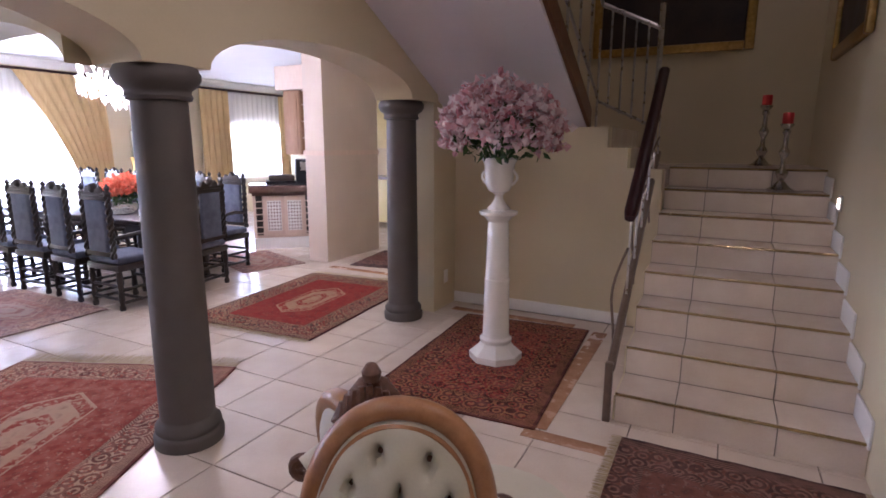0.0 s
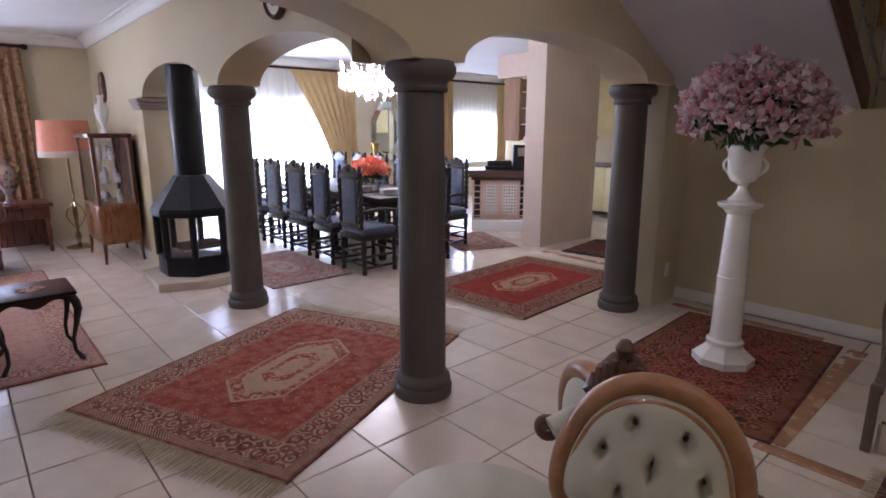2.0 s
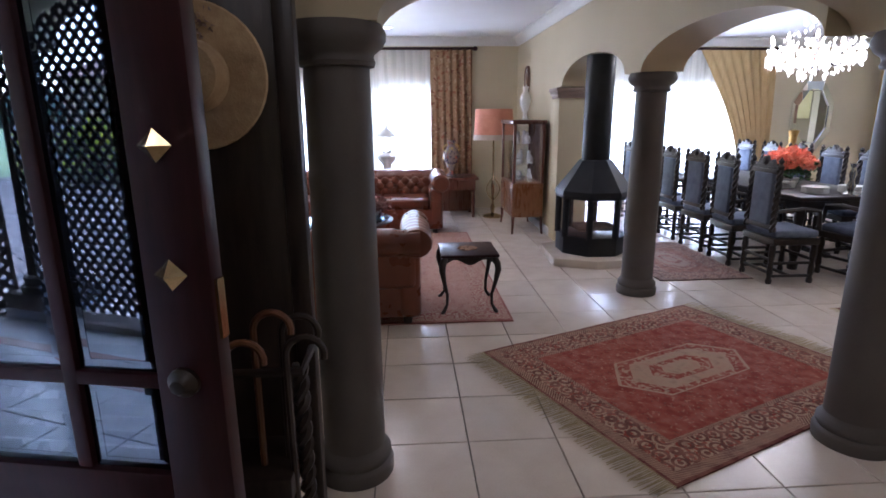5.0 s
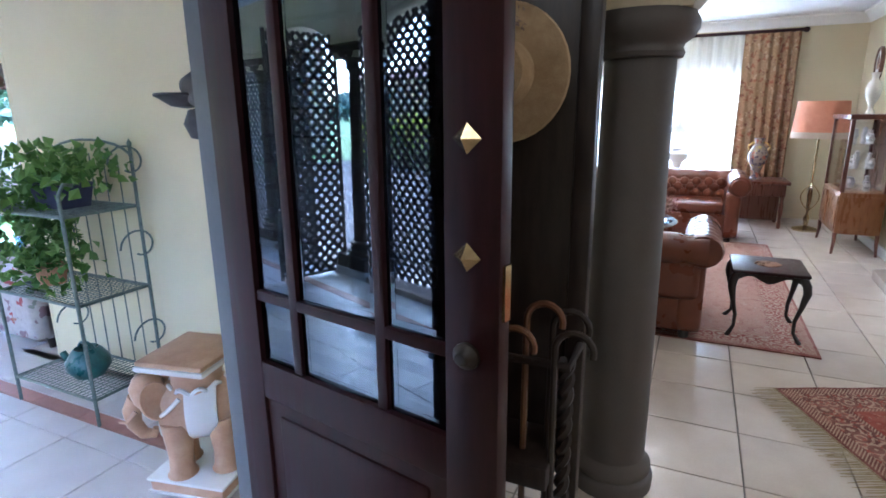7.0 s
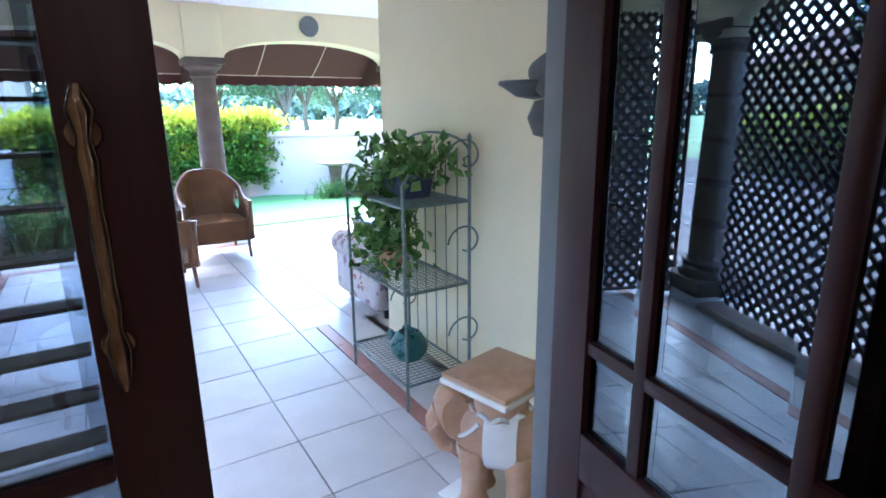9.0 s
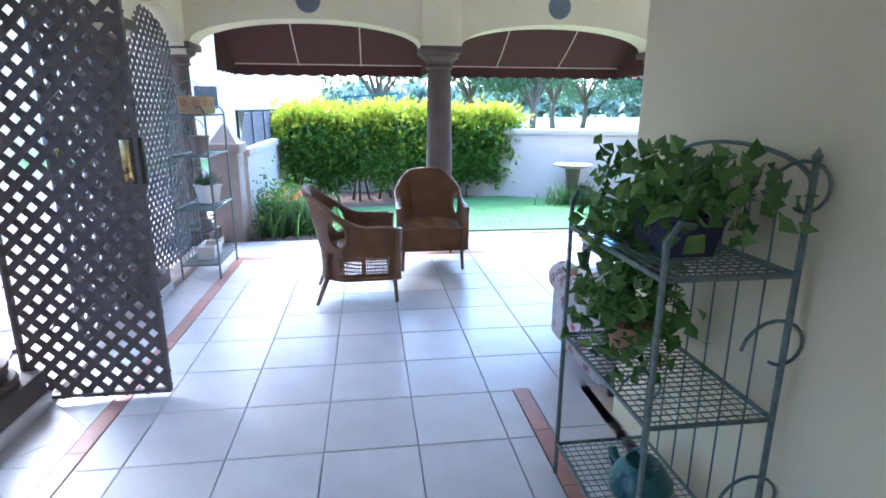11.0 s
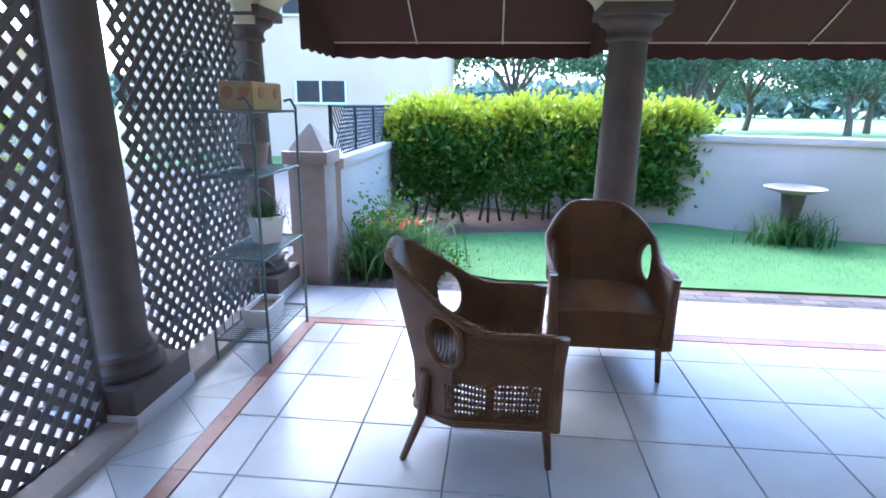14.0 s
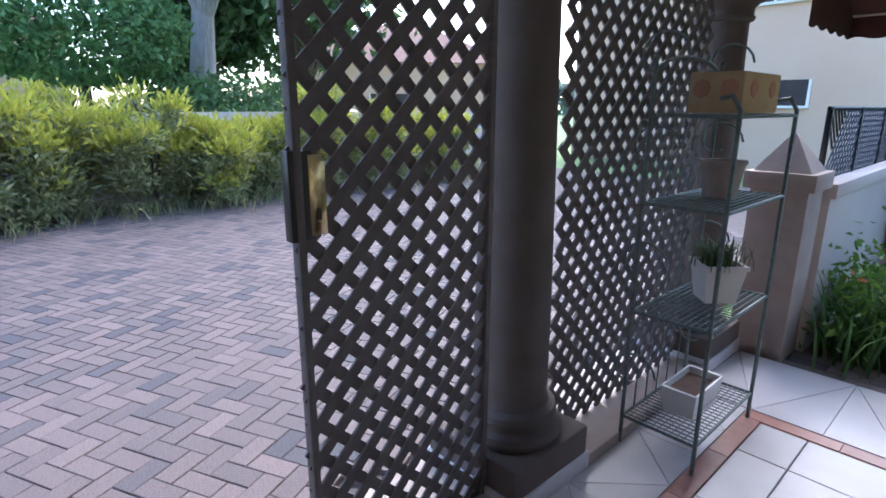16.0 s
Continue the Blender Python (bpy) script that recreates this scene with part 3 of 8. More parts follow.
def arch_wall(u0, u1, c, thick, z_top, arches, along="x", flat_z=0.0):
    """A wall along x or y from u0 to u1 with round-headed openings (a0, a1, spring, apex) that go through it."""
    us = {u0, u1}
    for a0, a1, s, h in arches:
        for k in range(25):
            us.add(a0 + (a1 - a0) * (0.5 - 0.5 * math.cos(math.pi * k / 24)))
    us = sorted(us)

    def low(u, side):
        for a0, a1, s, h in arches:
            if a0 - 1e-6 <= u <= a1 + 1e-6 and not (abs(u - a0) < 1e-6 and side < 0) and not (abs(u - a1) < 1e-6 and side > 0):
                q = (u - (a0 + a1) / 2) / ((a1 - a0) / 2)
                return s + (h - s) * math.sqrt(max(0.0, 1 - q * q))
        return flat_z

    bm = bmesh.new()

    def v(u, off, z):
        return bm.verts.new((u, c + off, z) if along == "x" else (c + off, u, z))

    for p, q in zip(us, us[1:]):
        zp, zq = low(p, 1), low(q, -1)
        h = thick / 2
        f = [v(p, -h, zp), v(q, -h, zq), v(q, -h, z_top), v(p, -h, z_top)]
        k = [v(p, h, zp), v(q, h, zq), v(q, h, z_top), v(p, h, z_top)]
        bm.faces.new(f)
        bm.faces.new(list(reversed(k)))
        bm.faces.new((f[0], k[0], k[1], f[1]))
        bm.faces.new((f[3], f[2], k[2], k[3]))
        if abs(p - u0) < 1e-6:
            bm.faces.new((f[0], f[3], k[3], k[0]))
        if abs(q - u1) < 1e-6:
            bm.faces.new((f[1], k[1], k[2], f[2]))
    for (a0, a1, s, h) in arches:
        for u in (a0, a1):
            if s - flat_z > 0.01:
                bm.faces.new((v(u, -thick / 2, flat_z), v(u, thick / 2, flat_z), v(u, thick / 2, s), v(u, -thick / 2, s)))
    bmesh.ops.remove_doubles(bm, verts=bm.verts, dist=1e-4)
    bmesh.ops.recalc_face_normals(bm, faces=bm.faces)
    return bm


def leaves(name, centres, size, mat, parent=None, spread=1.0, aspect=0.55, curl=0.3, rng=None, up=0.3, normals=None, label=""):
    """Many small folded leaves, one at each centre."""
    rng = rng or np.random.default_rng(3)
    c = np.asarray(centres, float)
    n = len(c)
    d = rng.normal(size=(n, 3))
    if normals is not None:
        d = d * spread + np.asarray(normals)
    d[:, 2] += up
    d /= np.linalg.norm(d, axis=1)[:, None]
    r = rng.normal(size=(n, 3))
    s = np.cross(d, r)
    s /= np.linalg.norm(s, axis=1)[:, None]
    nn = np.cross(s, d)
    L = (size * rng.uniform(0.65, 1.3, n))[:, None]
    W = L * aspect
    mid = c + d * L * 0.5 - nn * L * curl * 0.4
    tip = c + d * L - nn * L * curl
    a, b2 = mid + s * W * 0.5 + nn * W * 0.25, mid - s * W * 0.5 + nn * W * 0.25
    verts = np.stack([c, a, tip, b2, mid], 1).reshape(-1, 3)
    k = np.arange(n)[:, None] * 5
    faces = np.concatenate([k + [0, 1, 4], k + [1, 2, 4], k + [2, 3, 4], k + [3, 0, 4]], 1).reshape(-1, 3)
    me = bpy.data.meshes.new(name)
    me.from_pydata(verts.tolist(), [], faces.tolist())
    me.materials.append(mat)
    ob = new(name, me)
    if parent is not None:
        ob.parent = parent
    return tagged(ob, label)


def blades(name, bases, length, mat, parent=None, width=0.02, lean=0.6, rng=None, seg=4, label=""):
    """Strap-shaped leaves that rise and bend over."""
    rng = rng or np.random.default_rng(5)
    verts, faces = [], []
    for x, y, z in bases:
        a = rng.uniform(0, math.tau)
        L = length * rng.uniform(0.6, 1.15)
        le = lean * rng.uniform(0.3, 1.2)
        dx, dy = math.cos(a), math.sin(a)
        k0 = len(verts)
        for k in range(seg + 1):
            u = k / seg
            out, hgt = L * le * u * u, L * (u - 0.35 * le * u * u * u)
            w = width * (1 - u) ** 0.6 * (0.6 + 0.4 * min(1, u * 3)) / 2
            px, py = x + dx * out, y + dy * out
            verts += [(px - dy * w, py + dx * w, z + hgt), (px + dy * w, py - dx * w, z + hgt)]
        for k in range(seg):
            i = k0 + 2 * k
            faces.append((i, i + 1, i + 3, i + 2))
    me = bpy.data.meshes.new(name)
    me.from_pydata(verts, [], faces)
    me.materials.append(mat)
    ob = new(name, me)
    if parent is not None:
        ob.parent = parent
    return tagged(ob, label)


def drape(y0, y1, z0, z1, x, mat_, folds=9, depth=0.05, name="curtain", label="", pull=None):
    """A hanging cloth along y with soft folds; pull: (height, share) where a tie-back gathers it to the y1 side."""
    bm = bmesh.new()
    nu, nv = folds * 8, 14
    grid = []
    for j in range(nv + 1):
        z = z0 + (z1 - z0) * j / nv
        row = []
        g = 1.0
        if pull:
            d = (z - pull[0]) / (z1 - pull[0]) if z > pull[0] else (pull[0] - z) / (pull[0] - z0) * 0.35
            g = pull[1] + (1 - pull[1]) * min(1, max(0, d)) ** 1.3
        for k in range(nu + 1):
            u = k / nu
            yy = y1 + (y0 - y1) * u * g
            row.append(bm.verts.new((x + depth * math.sin(u * folds * math.tau + 0.6 * math.sin(z * 2)) * (0.6 + 0.4 * math.sin(3 * u + z)), yy, z)))
        grid.append(row)
    for p, q in zip(grid, grid[1:]):
        for k in range(nu):
            bm.faces.new((p[k], p[k + 1], q[k + 1], q[k]))
    ob = part(name, bm, mat_)
    return tagged(ob, label, "curtain")


# ---- the large structure, inside ----
FAR_X, CEIL = -9.2, 2.7
bm = bmesh.new()
box(bm, -9.6, 1.2, -1.85, 10.2, -0.2, -0.012)
box(bm, -9.6, -2.2, -4.3, -1.85, -0.2, -0.012)
floor_in = solid("floor", bm, GROUT, "tiled house floor with pale grout lines", "floor")

# far wall with its windows
WINDOWS = [(-2.5, -1.4, 0.3, 1.9), (-0.82, 0.08, 0.3, 1.9), (2.4, 5.3, 0.05, 1.9), (8.2, 9.75, 0.82, 1.78)]
bm = bmesh.new()
edges = [-4.3] + [v for w in WINDOWS for v in w[:2]] + [10.2]
for k in range(0, len(edges), 2):
    box(bm, FAR_X - 0.25, FAR_X, edges[k], edges[k + 1], 0, CEIL + 0.1)
for y0, y1, z0, z1 in WINDOWS:
    box(bm, FAR_X - 0.25, FAR_X, y0, y1, z1, CEIL + 0.1)
    box(bm, FAR_X - 0.25, FAR_X, y0, y1, 0, z0)
solid("wall_west", bm, WALL, "cream painted wall with tall windows", "wall")
for k, (y0, y1, z0, z1) in enumerate(WINDOWS):
    w = thing("window_%d" % (k + 1), pose(FAR_X - 0.12, 0, 0), "white framed window behind sheer voile", "window", kind="structure")
    n = 2 if y1 - y0 < 2 else 4
    for u in range(n + 1):
        yy = y0 + (y1 - y0) * u / n
        part("window_frame", B(-0.03, 0.03, max(y0, yy - 0.025), min(y1, yy + 0.025), z0, z1, w=0.004), WHITE, w)
    for zz in (z0, z1 - 0.05):
        part("window_frame", B(-0.028, 0.028, y0, y1, zz, zz + 0.05, w=0.004), WHITE, w)
    for u in range(n):
        pane = part("pane", B(-0.004, 0.004, y0 + (y1 - y0) * u / n + 0.02, y0 + (y1 - y0) * (u + 1) / n - 0.02, z0 + 0.04, z1 - 0.04), GLASS, w)
        pane.visible_shadow = False

# living room: south wall, front wall pieces, short east wall
solid("wall_south", B(-9.2, -2.31, -4.045, -3.86, 0, CEIL + 0.1), WALL, "cream painted living room wall", "wall")
bm = bmesh.new()
box(bm, -2.3, -2.1, -4.05, -1.62, 0, CEIL + 0.3)
solid("wall_patio_side", bm, WALL_OUT, "cream plastered house wall beside the patio", "wall")
DOOR_X0, DOOR_X1, DOOR_H = -1.40, 0.34, 2.12
bm = bmesh.new()
box(bm, -2.1, DOOR_X0, -1.755, -1.62, 0, CEIL + 0.3)
box(bm, DOOR_X1, 1.05, -1.755, -1.62, 0, CEIL + 0.3)
box(bm, DOOR_X0, DOOR_X1, -1.755, -1.62, DOOR_H + 0.06, CEIL + 0.3)
solid("wall_front", bm, WALL_OUT, "cream plastered front wall round the door", "wall")
bm = bmesh.new()
box(bm, 0.70, 1.05, -1.62, 6.45, 0, 5.0)
solid("wall_east", bm, WALL, "cream painted stair wall", "wall")
solid("wall_landing", B(-2.45, 0.70, 6.25, 6.45, 0, 5.0), WALL, "cream wall behind the stair landing", "wall")
solid("wall_kitchen", B(-9.2, -2.45, 9.9, 10.2, 0, CEIL + 0.1), WALL, "cream kitchen end wall", "wall")
bm = bmesh.new()
box(bm, -2.45, -2.22, 4.16, 6.25, 0, 5.0)
box(bm, -2.45, -2.22, 6.25, 9.9, 0, CEIL + 0.1)
solid("wall_stair_side", bm, WALL, "cream wall beside the stair", "wall")
# arcade: along x at y 1.6, along y at x -2.33
SPRING, APEX = 1.83, 2.07
ar = arch_wall(-6.88, -2.55, 1.60, 0.34, CEIL, [(-6.62, -4.76, SPRING, APEX + 0.02), (-4.44, -2.55, SPRING, APEX)], "x", flat_z=SPRING)
solid("wall_arcade_dining", ar, WALL, "cream wall with round arches on columns", "wall")
solid("wall_living_north", B(FAR_X, -6.88, 1.43, 1.77, 0, CEIL), WALL, "cream wall between living and dining rooms", "wall")
ar = arch_wall(-0.95, 4.16, -2.35, 0.34, CEIL, [(-0.47, 1.53, SPRING, APEX), (1.87, 3.74, SPRING, APEX)], "y", flat_z=SPRING)
solid("wall_arcade_hall", ar, WALL, "cream beam wall with round arches over columns", "wall")
# ceilings, cornices
bm = bmesh.new()
box(bm, -9.45, -2.3, -4.3, 10.2, CEIL, CEIL + 0.12)
box(bm, -2.3, 1.05, -1.82, 1.5, CEIL, CEIL + 0.12)
solid("ceiling", bm, CEILING, "flat white painted ceiling", "ceiling")
bm = bmesh.new()
box(bm, -2.45, 1.05, 1.5, 6.45, 5.0, 5.12)
solid("ceiling_stair", bm, CEILING, "white ceiling over the stair well", "ceiling")
bm = bmesh.new()
box(bm, -2.3, 1.05, 1.38, 1.5, CEIL + 0.12, 5.0)
box(bm, -2.45, -2.3, 1.38, 4.16, CEIL + 0.12, 5.0)
solid("wall_stairwell", bm, WALL, "cream wall above the hall beside the stair well", "wall")


def cornice(p, q, side):
    """A stepped white cove along a wall from p to q; side: the way into the room."""
    bm = bmesh.new()
    prof = [(0, 0), (0, -0.13), (0.015, -0.13), (0.02, -0.11), (0.055, -0.06), (0.09, -0.03), (0.11, -0.025), (0.11, 0)]
    p, q, s = Vector((*p, CEIL)), Vector((*q, CEIL)), Vector((*side, 0))
    ra = [bm.verts.new(p + s * a + Vector((0, 0, b))) for a, b in prof]
    rb = [bm.verts.new(q + s * a + Vector((0, 0, b))) for a, b in prof]
    for k in range(len(prof) - 1):
        bm.faces.new((ra[k], ra[k + 1], rb[k + 1], rb[k]))
    bmesh.ops.recalc_face_normals(bm, faces=bm.faces)
    solid("trim", bm, WHITE, "white moulded plaster cornice", "cornice", smooth=False)


cornice((FAR_X, -4.05), (FAR_X, 1.43), (1, 0))
cornice((FAR_X, 1.43), (-2.52, 1.43), (0, -1))
cornice((FAR_X, 1.77), (FAR_X, 9.9), (1, 0))
cornice((FAR_X, 1.77), (-2.52, 1.77), (0, 1))
cornice((-2.52, 1.43), (-2.52, -0.95), (-1, 0))
for x0, x1, y0, y1, nm in ((FAR_X, -6.9, 1.41, 1.43, "baseboard"), (-2.22, -0.62, 4.575, 4.59, "baseboard"), (FAR_X, FAR_X + 0.015, -1.3, -0.9, "baseboard")):
    solid(nm, B(x0, x1, y0, y1, 0, 0.1, w=0.003), WHITE, "pale painted skirting board", "skirting")


def column_inside():
    """Round painted column with ring base and capital; its parts under an Empty at the floor."""
    c = thing("column", pose(0, 0, 0), "smooth grey-brown painted round column", "column", "columns of the arcade", "structure")
    part("base", lathe([(0.0, 0), (0.165, 0), (0.168, 0.05), (0.16, 0.062), (0.15, 0.07), (0.158, 0.082), (0.156, 0.105), (0.138, 0.125), (0.131, 0.14)], 36), COLUMN, c)
    part("shaft", lathe([(0.131, 0.14), (0.13, 0.5), (0.122, 1.66), (0.121, 1.68)], 36), COLUMN, c)
    part("capital", lathe([(0.121, 1.68), (0.14, 1.685), (0.145, 1.70), (0.138, 1.715), (0.142, 1.73), (0.17, 1.75), (0.185, 1.775), (0.186, 1.80), (0.176, 1.82), (0.17, 1.831), (0, 1.831)], 36), COLUMN, c)
    return c


COLS = [(-2.33, 1.70), (-4.60, 1.60), (-2.40, 3.93), (-2.30, -0.63)]
col = column_inside()
col.matrix_world = pose(*COLS[0], 0)
for p in COLS[1:]:
    copy_thing(col, pose(*p, 0))
# half pillar at the fireplace arch
c = thing("pillar", pose(-6.75, 1.60, 0), "cream square pillar with moulded cap", "pillar", kind="structure")
part("shaft", B(-0.13, 0.13, -0.19, 0.19, 0, 1.7, w=0.006), WALL, c)
for z, o in ((1.70, 0.02), (1.735, 0.035), (1.775, 0.05)):
    part("cap_moulding", B(-0.13 - o, 0.13 + o, -0.19 - o, 0.19 + o, z, z + 0.04, w=0.008), STONE_PALE, c)

# ---- stair ----
RISE, RUN, SY, SX0, SX1 = 0.163, 0.31, 2.89, -0.42, 0.70
for k in range(8):
    y0 = SY + RUN * k
    y1 = y0 + RUN if k < 7 else 6.25
    st = thing("stair_step", pose(0, 0, 0), "pinkish tiled stair step with a brass nosing", "step", "steps of the stair", "structure")
    z = RISE * (k + 1)
    part("core", B(SX0, SX1, y0 + 0.012, y1, 0 if k < 7 else 0.9, z - 0.012), GROUT, st)
    xs = [SX0, SX0 + 0.30, SX0 + 0.76, SX1]
    for a, b in zip(xs, xs[1:]):
        part("riser_tile", B(a + 0.003, b - 0.003, y0, y0 + 0.012, z - RISE + 0.003, z - 0.014), TILE, st)
        if k < 7:
            part("tread_tile", B(a + 0.003, b - 0.003, y0 + 0.02, y1 - 0.002, z - 0.012, z), TILE, st)
        else:
            part("tread_tile", B(a + 0.003, b - 0.003, y0 + 0.02, 6.245, z - 0.012, z), TILE, st)
    part("nosing", tube([(SX0, y0 + 0.004, z - 0.004), (SX1, y0 + 0.004, z - 0.004)], 0.008, 8), BRASS, st, "brass nosing strip")
    if k < 7:
        sk = B(SX1 - 0.014, SX1 - 0.001, y0 - 0.02, y1, z - 0.02, z + 0.12, w=0.003)
        part("skirting", sk, WHITE, st)
solid("wall_stair_stringer", prism([(y, z) for y, z in [(SY + 0.02, 0)] + [p for k in range(7) for p in ((SY + 0.02 + RUN * k, RISE * (k + 1) - 0.02), (SY + 0.02 + RUN * (k + 1), RISE * (k + 1) - 0.02))] + [(SY + 0.02 + RUN * 7, 0)]], 0, 0.012, m=Matrix(((0, 0, 1, SX0 - 0.012), (1, 0, 0, 0), (0, 1, 0, 0), (0, 0, 0, 1)))), WALL, "cream side of the lower stair flight", "stair side")
# wall under the upper flight, its two turning steps, upper flight
bm = bmesh.new()
box(bm, -2.22, -0.43, 4.59, 4.75, 0, 1.30)
box(bm, -2.22, -0.86, 4.59, 4.75, 1.30, 1.63)
box(bm, -0.86, -0.70, 4.59, 4.75, 1.30, 1.465)
solid("wall_under_stair", bm, WALL, "cream wall under the upper stair flight", "wall")
bm = bmesh.new()
box(bm, -2.22, -0.42, 4.75, 6.25, 1.15, 1.292)
box(bm, -2.22, -0.86, 4.75, 6.25, 1.292, 1.63)
box(bm, -0.86, -0.70, 4.75, 6.25, 1.292, 1.465)
solid("stair_landing", bm, TILE, "tiled stair landing with two turning steps", "landing")
# upper flight: sloped soffit with steps above
flight = thing("stair_flight_upper", pose(0, 0, 0), "upper stair flight with a pale sloping soffit", "stair flight", kind="structure")
prof = [(4.70, 1.62), (4.70, 1.79)] + [p for k in range(9) for p in ((4.70 - RUN * k, 1.79 + RISE * k), (4.70 - RUN * (k + 1), 1.79 + RISE * k))] + [(4.70 - RUN * 9, 1.62 + 0.5 * RUN * 9)]
seen_p, clean = set(), []
for p in prof:
    if p not in seen_p:
        seen_p.add(p)
        clean.append(p)
part("slab", prism(clean, -2.218, -1.06, m=Matrix(((0, 0, 1, 0), (1, 0, 0, 0), (0, 1, 0, 0), (0, 0, 0, 1)))), SOFFIT, flight)
st = prism([(4.72, 1.62), (4.72, 1.78), (1.90, 3.25), (1.90, 3.09)], -1.06, -1.03, m=Matrix(((0, 0, 1, 0), (1, 0, 0, 0), (0, 1, 0, 0), (0, 0, 0, 1))))
part("stringer", st, BROWNWOOD, flight, "brown stair string")
# balustrades
rail = thing("stair_balustrade", pose(0, 0, 0), "bronze steel balustrade with a dark wood handrail", "balustrade", kind="structure")
part("newel", B(-0.48, -0.44, 2.86, 2.90, 0, 0.34, w=0.004), RAILSTEEL, rail)
s = RISE / RUN


def rail_z(y, h):
    return (y - SY) * s + RISE + h




def rail_x(y):
    return -0.455 - 0.06 * (y - 2.88) / 2.1


part("handrail", tube([(rail_x(y), y, 1.10 + 0.60 * (y - 3.35)) for y in (3.30, 3.36, 3.8, 4.4, 5.0)], [0.03, 0.042, 0.042, 0.042, 0.042], 12, flat=0.8), MAHOGANY, rail, "dark mahogany handrail")
part("bottom_rail", tube([(rail_x(y), y, 0.30 + 0.53 * (y - 2.88)) for y in (2.88, 5.0)], 0.024, 8), RAILSTEEL, rail)
for k in range(6):
    y = SY + 0.5 + RUN * k
    part("baluster", tube([(rail_x(y), y, 0.30 + 0.53 * (y - 2.88)), (rail_x(y), y, 1.10 + 0.60 * (y - 3.35))], 0.008, 6), STEEL, rail)
for k in range(3):
    y = SY + 0.12 + k * 0.62
    pts = [(-0.465 - 0.05 * math.sin(math.pi * u), y + 0.28 * u + 0.09 * math.sin(math.pi * 2 * u), rail_z(y, 0.05) + 0.62 * u) for u in arc(14, 0, 1)]
    part("scroll", tube(pts, 0.008, 6), RAILSTEEL, rail)
part("newel", tube([(-0.565, 5.02, 1.3), (-0.565, 5.02, 2.62)], 0.022, 8), STEEL, rail)
for k in range(8):
    y = 4.95 - 0.36 * k
    z = 1.62 + (4.7 - y) * 0.5
    part("baluster", tube([(-1.04, y, z + 0.1), (-1.04, y, z + 0.95)], 0.01, 6), STEEL, rail)
for h, r in ((0.95, 0.02), (0.16, 0.012)):
    part("upper_rail", tube([(-0.57, 5.02, 1.48 + h), (-1.04, 4.98, 1.70 + h), (-1.04, 4.86, 1.78 + h), (-1.04, 1.9, 3.18 + h)], r, 8), STEEL, rail)
for k in range(4):
    part("baluster", tube([(-0.66 - 0.1 * k, 5.01, 1.66 + 0.047 * k), (-0.66 - 0.1 * k, 5.01, 2.46 + 0.047 * k)], 0.009, 6), STEEL, rail)

# ---- patio and garden: structure ----
solid("ground", B(-400, 400, -500, 300, -0.6, -0.10), VELD, "wide grassy parkland to the horizon", "ground")
bm = bmesh.new()
box(bm, -9.0, 1.20, -8.05, -4.08, -0.15, -0.012)
box(bm, -2.1, 1.20, -4.08, -1.75, -0.15, -0.012)
box(bm, DOOR_X0, DOOR_X1, -1.85, -1.6, -0.15, -0.011)
patio = solid("patio_floor", bm, GROUT, "tiled covered patio floor with dark grout", "patio")
solid("step_kerb", B(0.74, 1.2, -8.05, -1.76, -0.012, 0.05, w=0.006), STONE_PALE, "low pale kerb under the lattice", "kerb")
# garden sheet, paver strip, driveway bed
solid("lawn", prism([(-0.35, -8.75), (-0.9, -8.5), (-12.0, -8.45), (-12.0, -9.4), (-6.4, -10.1), (-4.0, -10.8), (-3.2, -11.3), (-2.4, -11.0), (-1.4, -10.45), (-0.6, -10.3), (-0.1, -9.9), (-0.1, -9.2)], -0.1, -0.03), GRASS, "mown green lawn", "lawn")
solid("flower_bed", B(-12.0, 1.0, -13.2, -8.06, -0.1, -0.05), SOIL, "red brown soil of the garden bed", "bed")
solid("driveway_bed", B(1.2, 9.2, -16.0, 9.0, -0.1, -0.03), surface("driveway_sand", (0.10, 0.08, 0.072), (0.15, 0.12, 0.108), 6, 0.95, bump=0.3), "sand bed of the paved driveway", "driveway")

# front arcade of the patio and the east arcade
PSPR, PAPEX, PCEIL = 2.10, 2.33, 2.66
PX, EY = 0.97, -7.80
ar = arch_wall(-7.2, 1.14, EY, 0.34, PCEIL, [(-6.55, -4.40, PSPR, PAPEX), (-4.0, -1.90, PSPR, PAPEX), (-1.48, 0.76, PSPR, PAPEX)], "x", flat_z=PSPR)
solid("wall_patio_front", ar, WALL_OUT, "cream arcade beam over the patio columns", "wall")
ar = arch_wall(-7.63, -1.757, PX, 0.34, PCEIL, [(-7.60, -6.33, PSPR - 0.12, PAPEX), (-5.93, -4.50, PSPR - 0.12, PAPEX), (-4.10, -2.50, PSPR - 0.12, PAPEX)], "y", flat_z=PSPR - 0.12)
solid("wall_patio_east", ar, WALL_OUT, "cream arcade beam over the lattice side", "wall")
for x in (-4.20, -1.69):
    solid("trim", B(x - 0.2, x + 0.2, EY + 0.171, EY + 0.21, PSPR, PCEIL, w=0.004), WALL_OUT, "cream pilaster strip above a column", "pilaster")
solid("patio_ceiling", B(-9.0, 1.14, -7.97, -1.76, PCEIL, PCEIL + 0.1), CEILING, "white painted patio ceiling", "ceiling")
solid("patio_roof", B(-9.3, 1.5, -8.2, -1.6, PCEIL + 0.1, PCEIL + 0.35), ROOFTILE, "low tiled roof slab over the patio", "roof")
bm = bmesh.new()
box(bm, -9.0, -8.75, -7.97, -4.08, 0, PCEIL)
box(bm, -8.75, -2.1, -4.08, -4.052, 0, PCEIL)
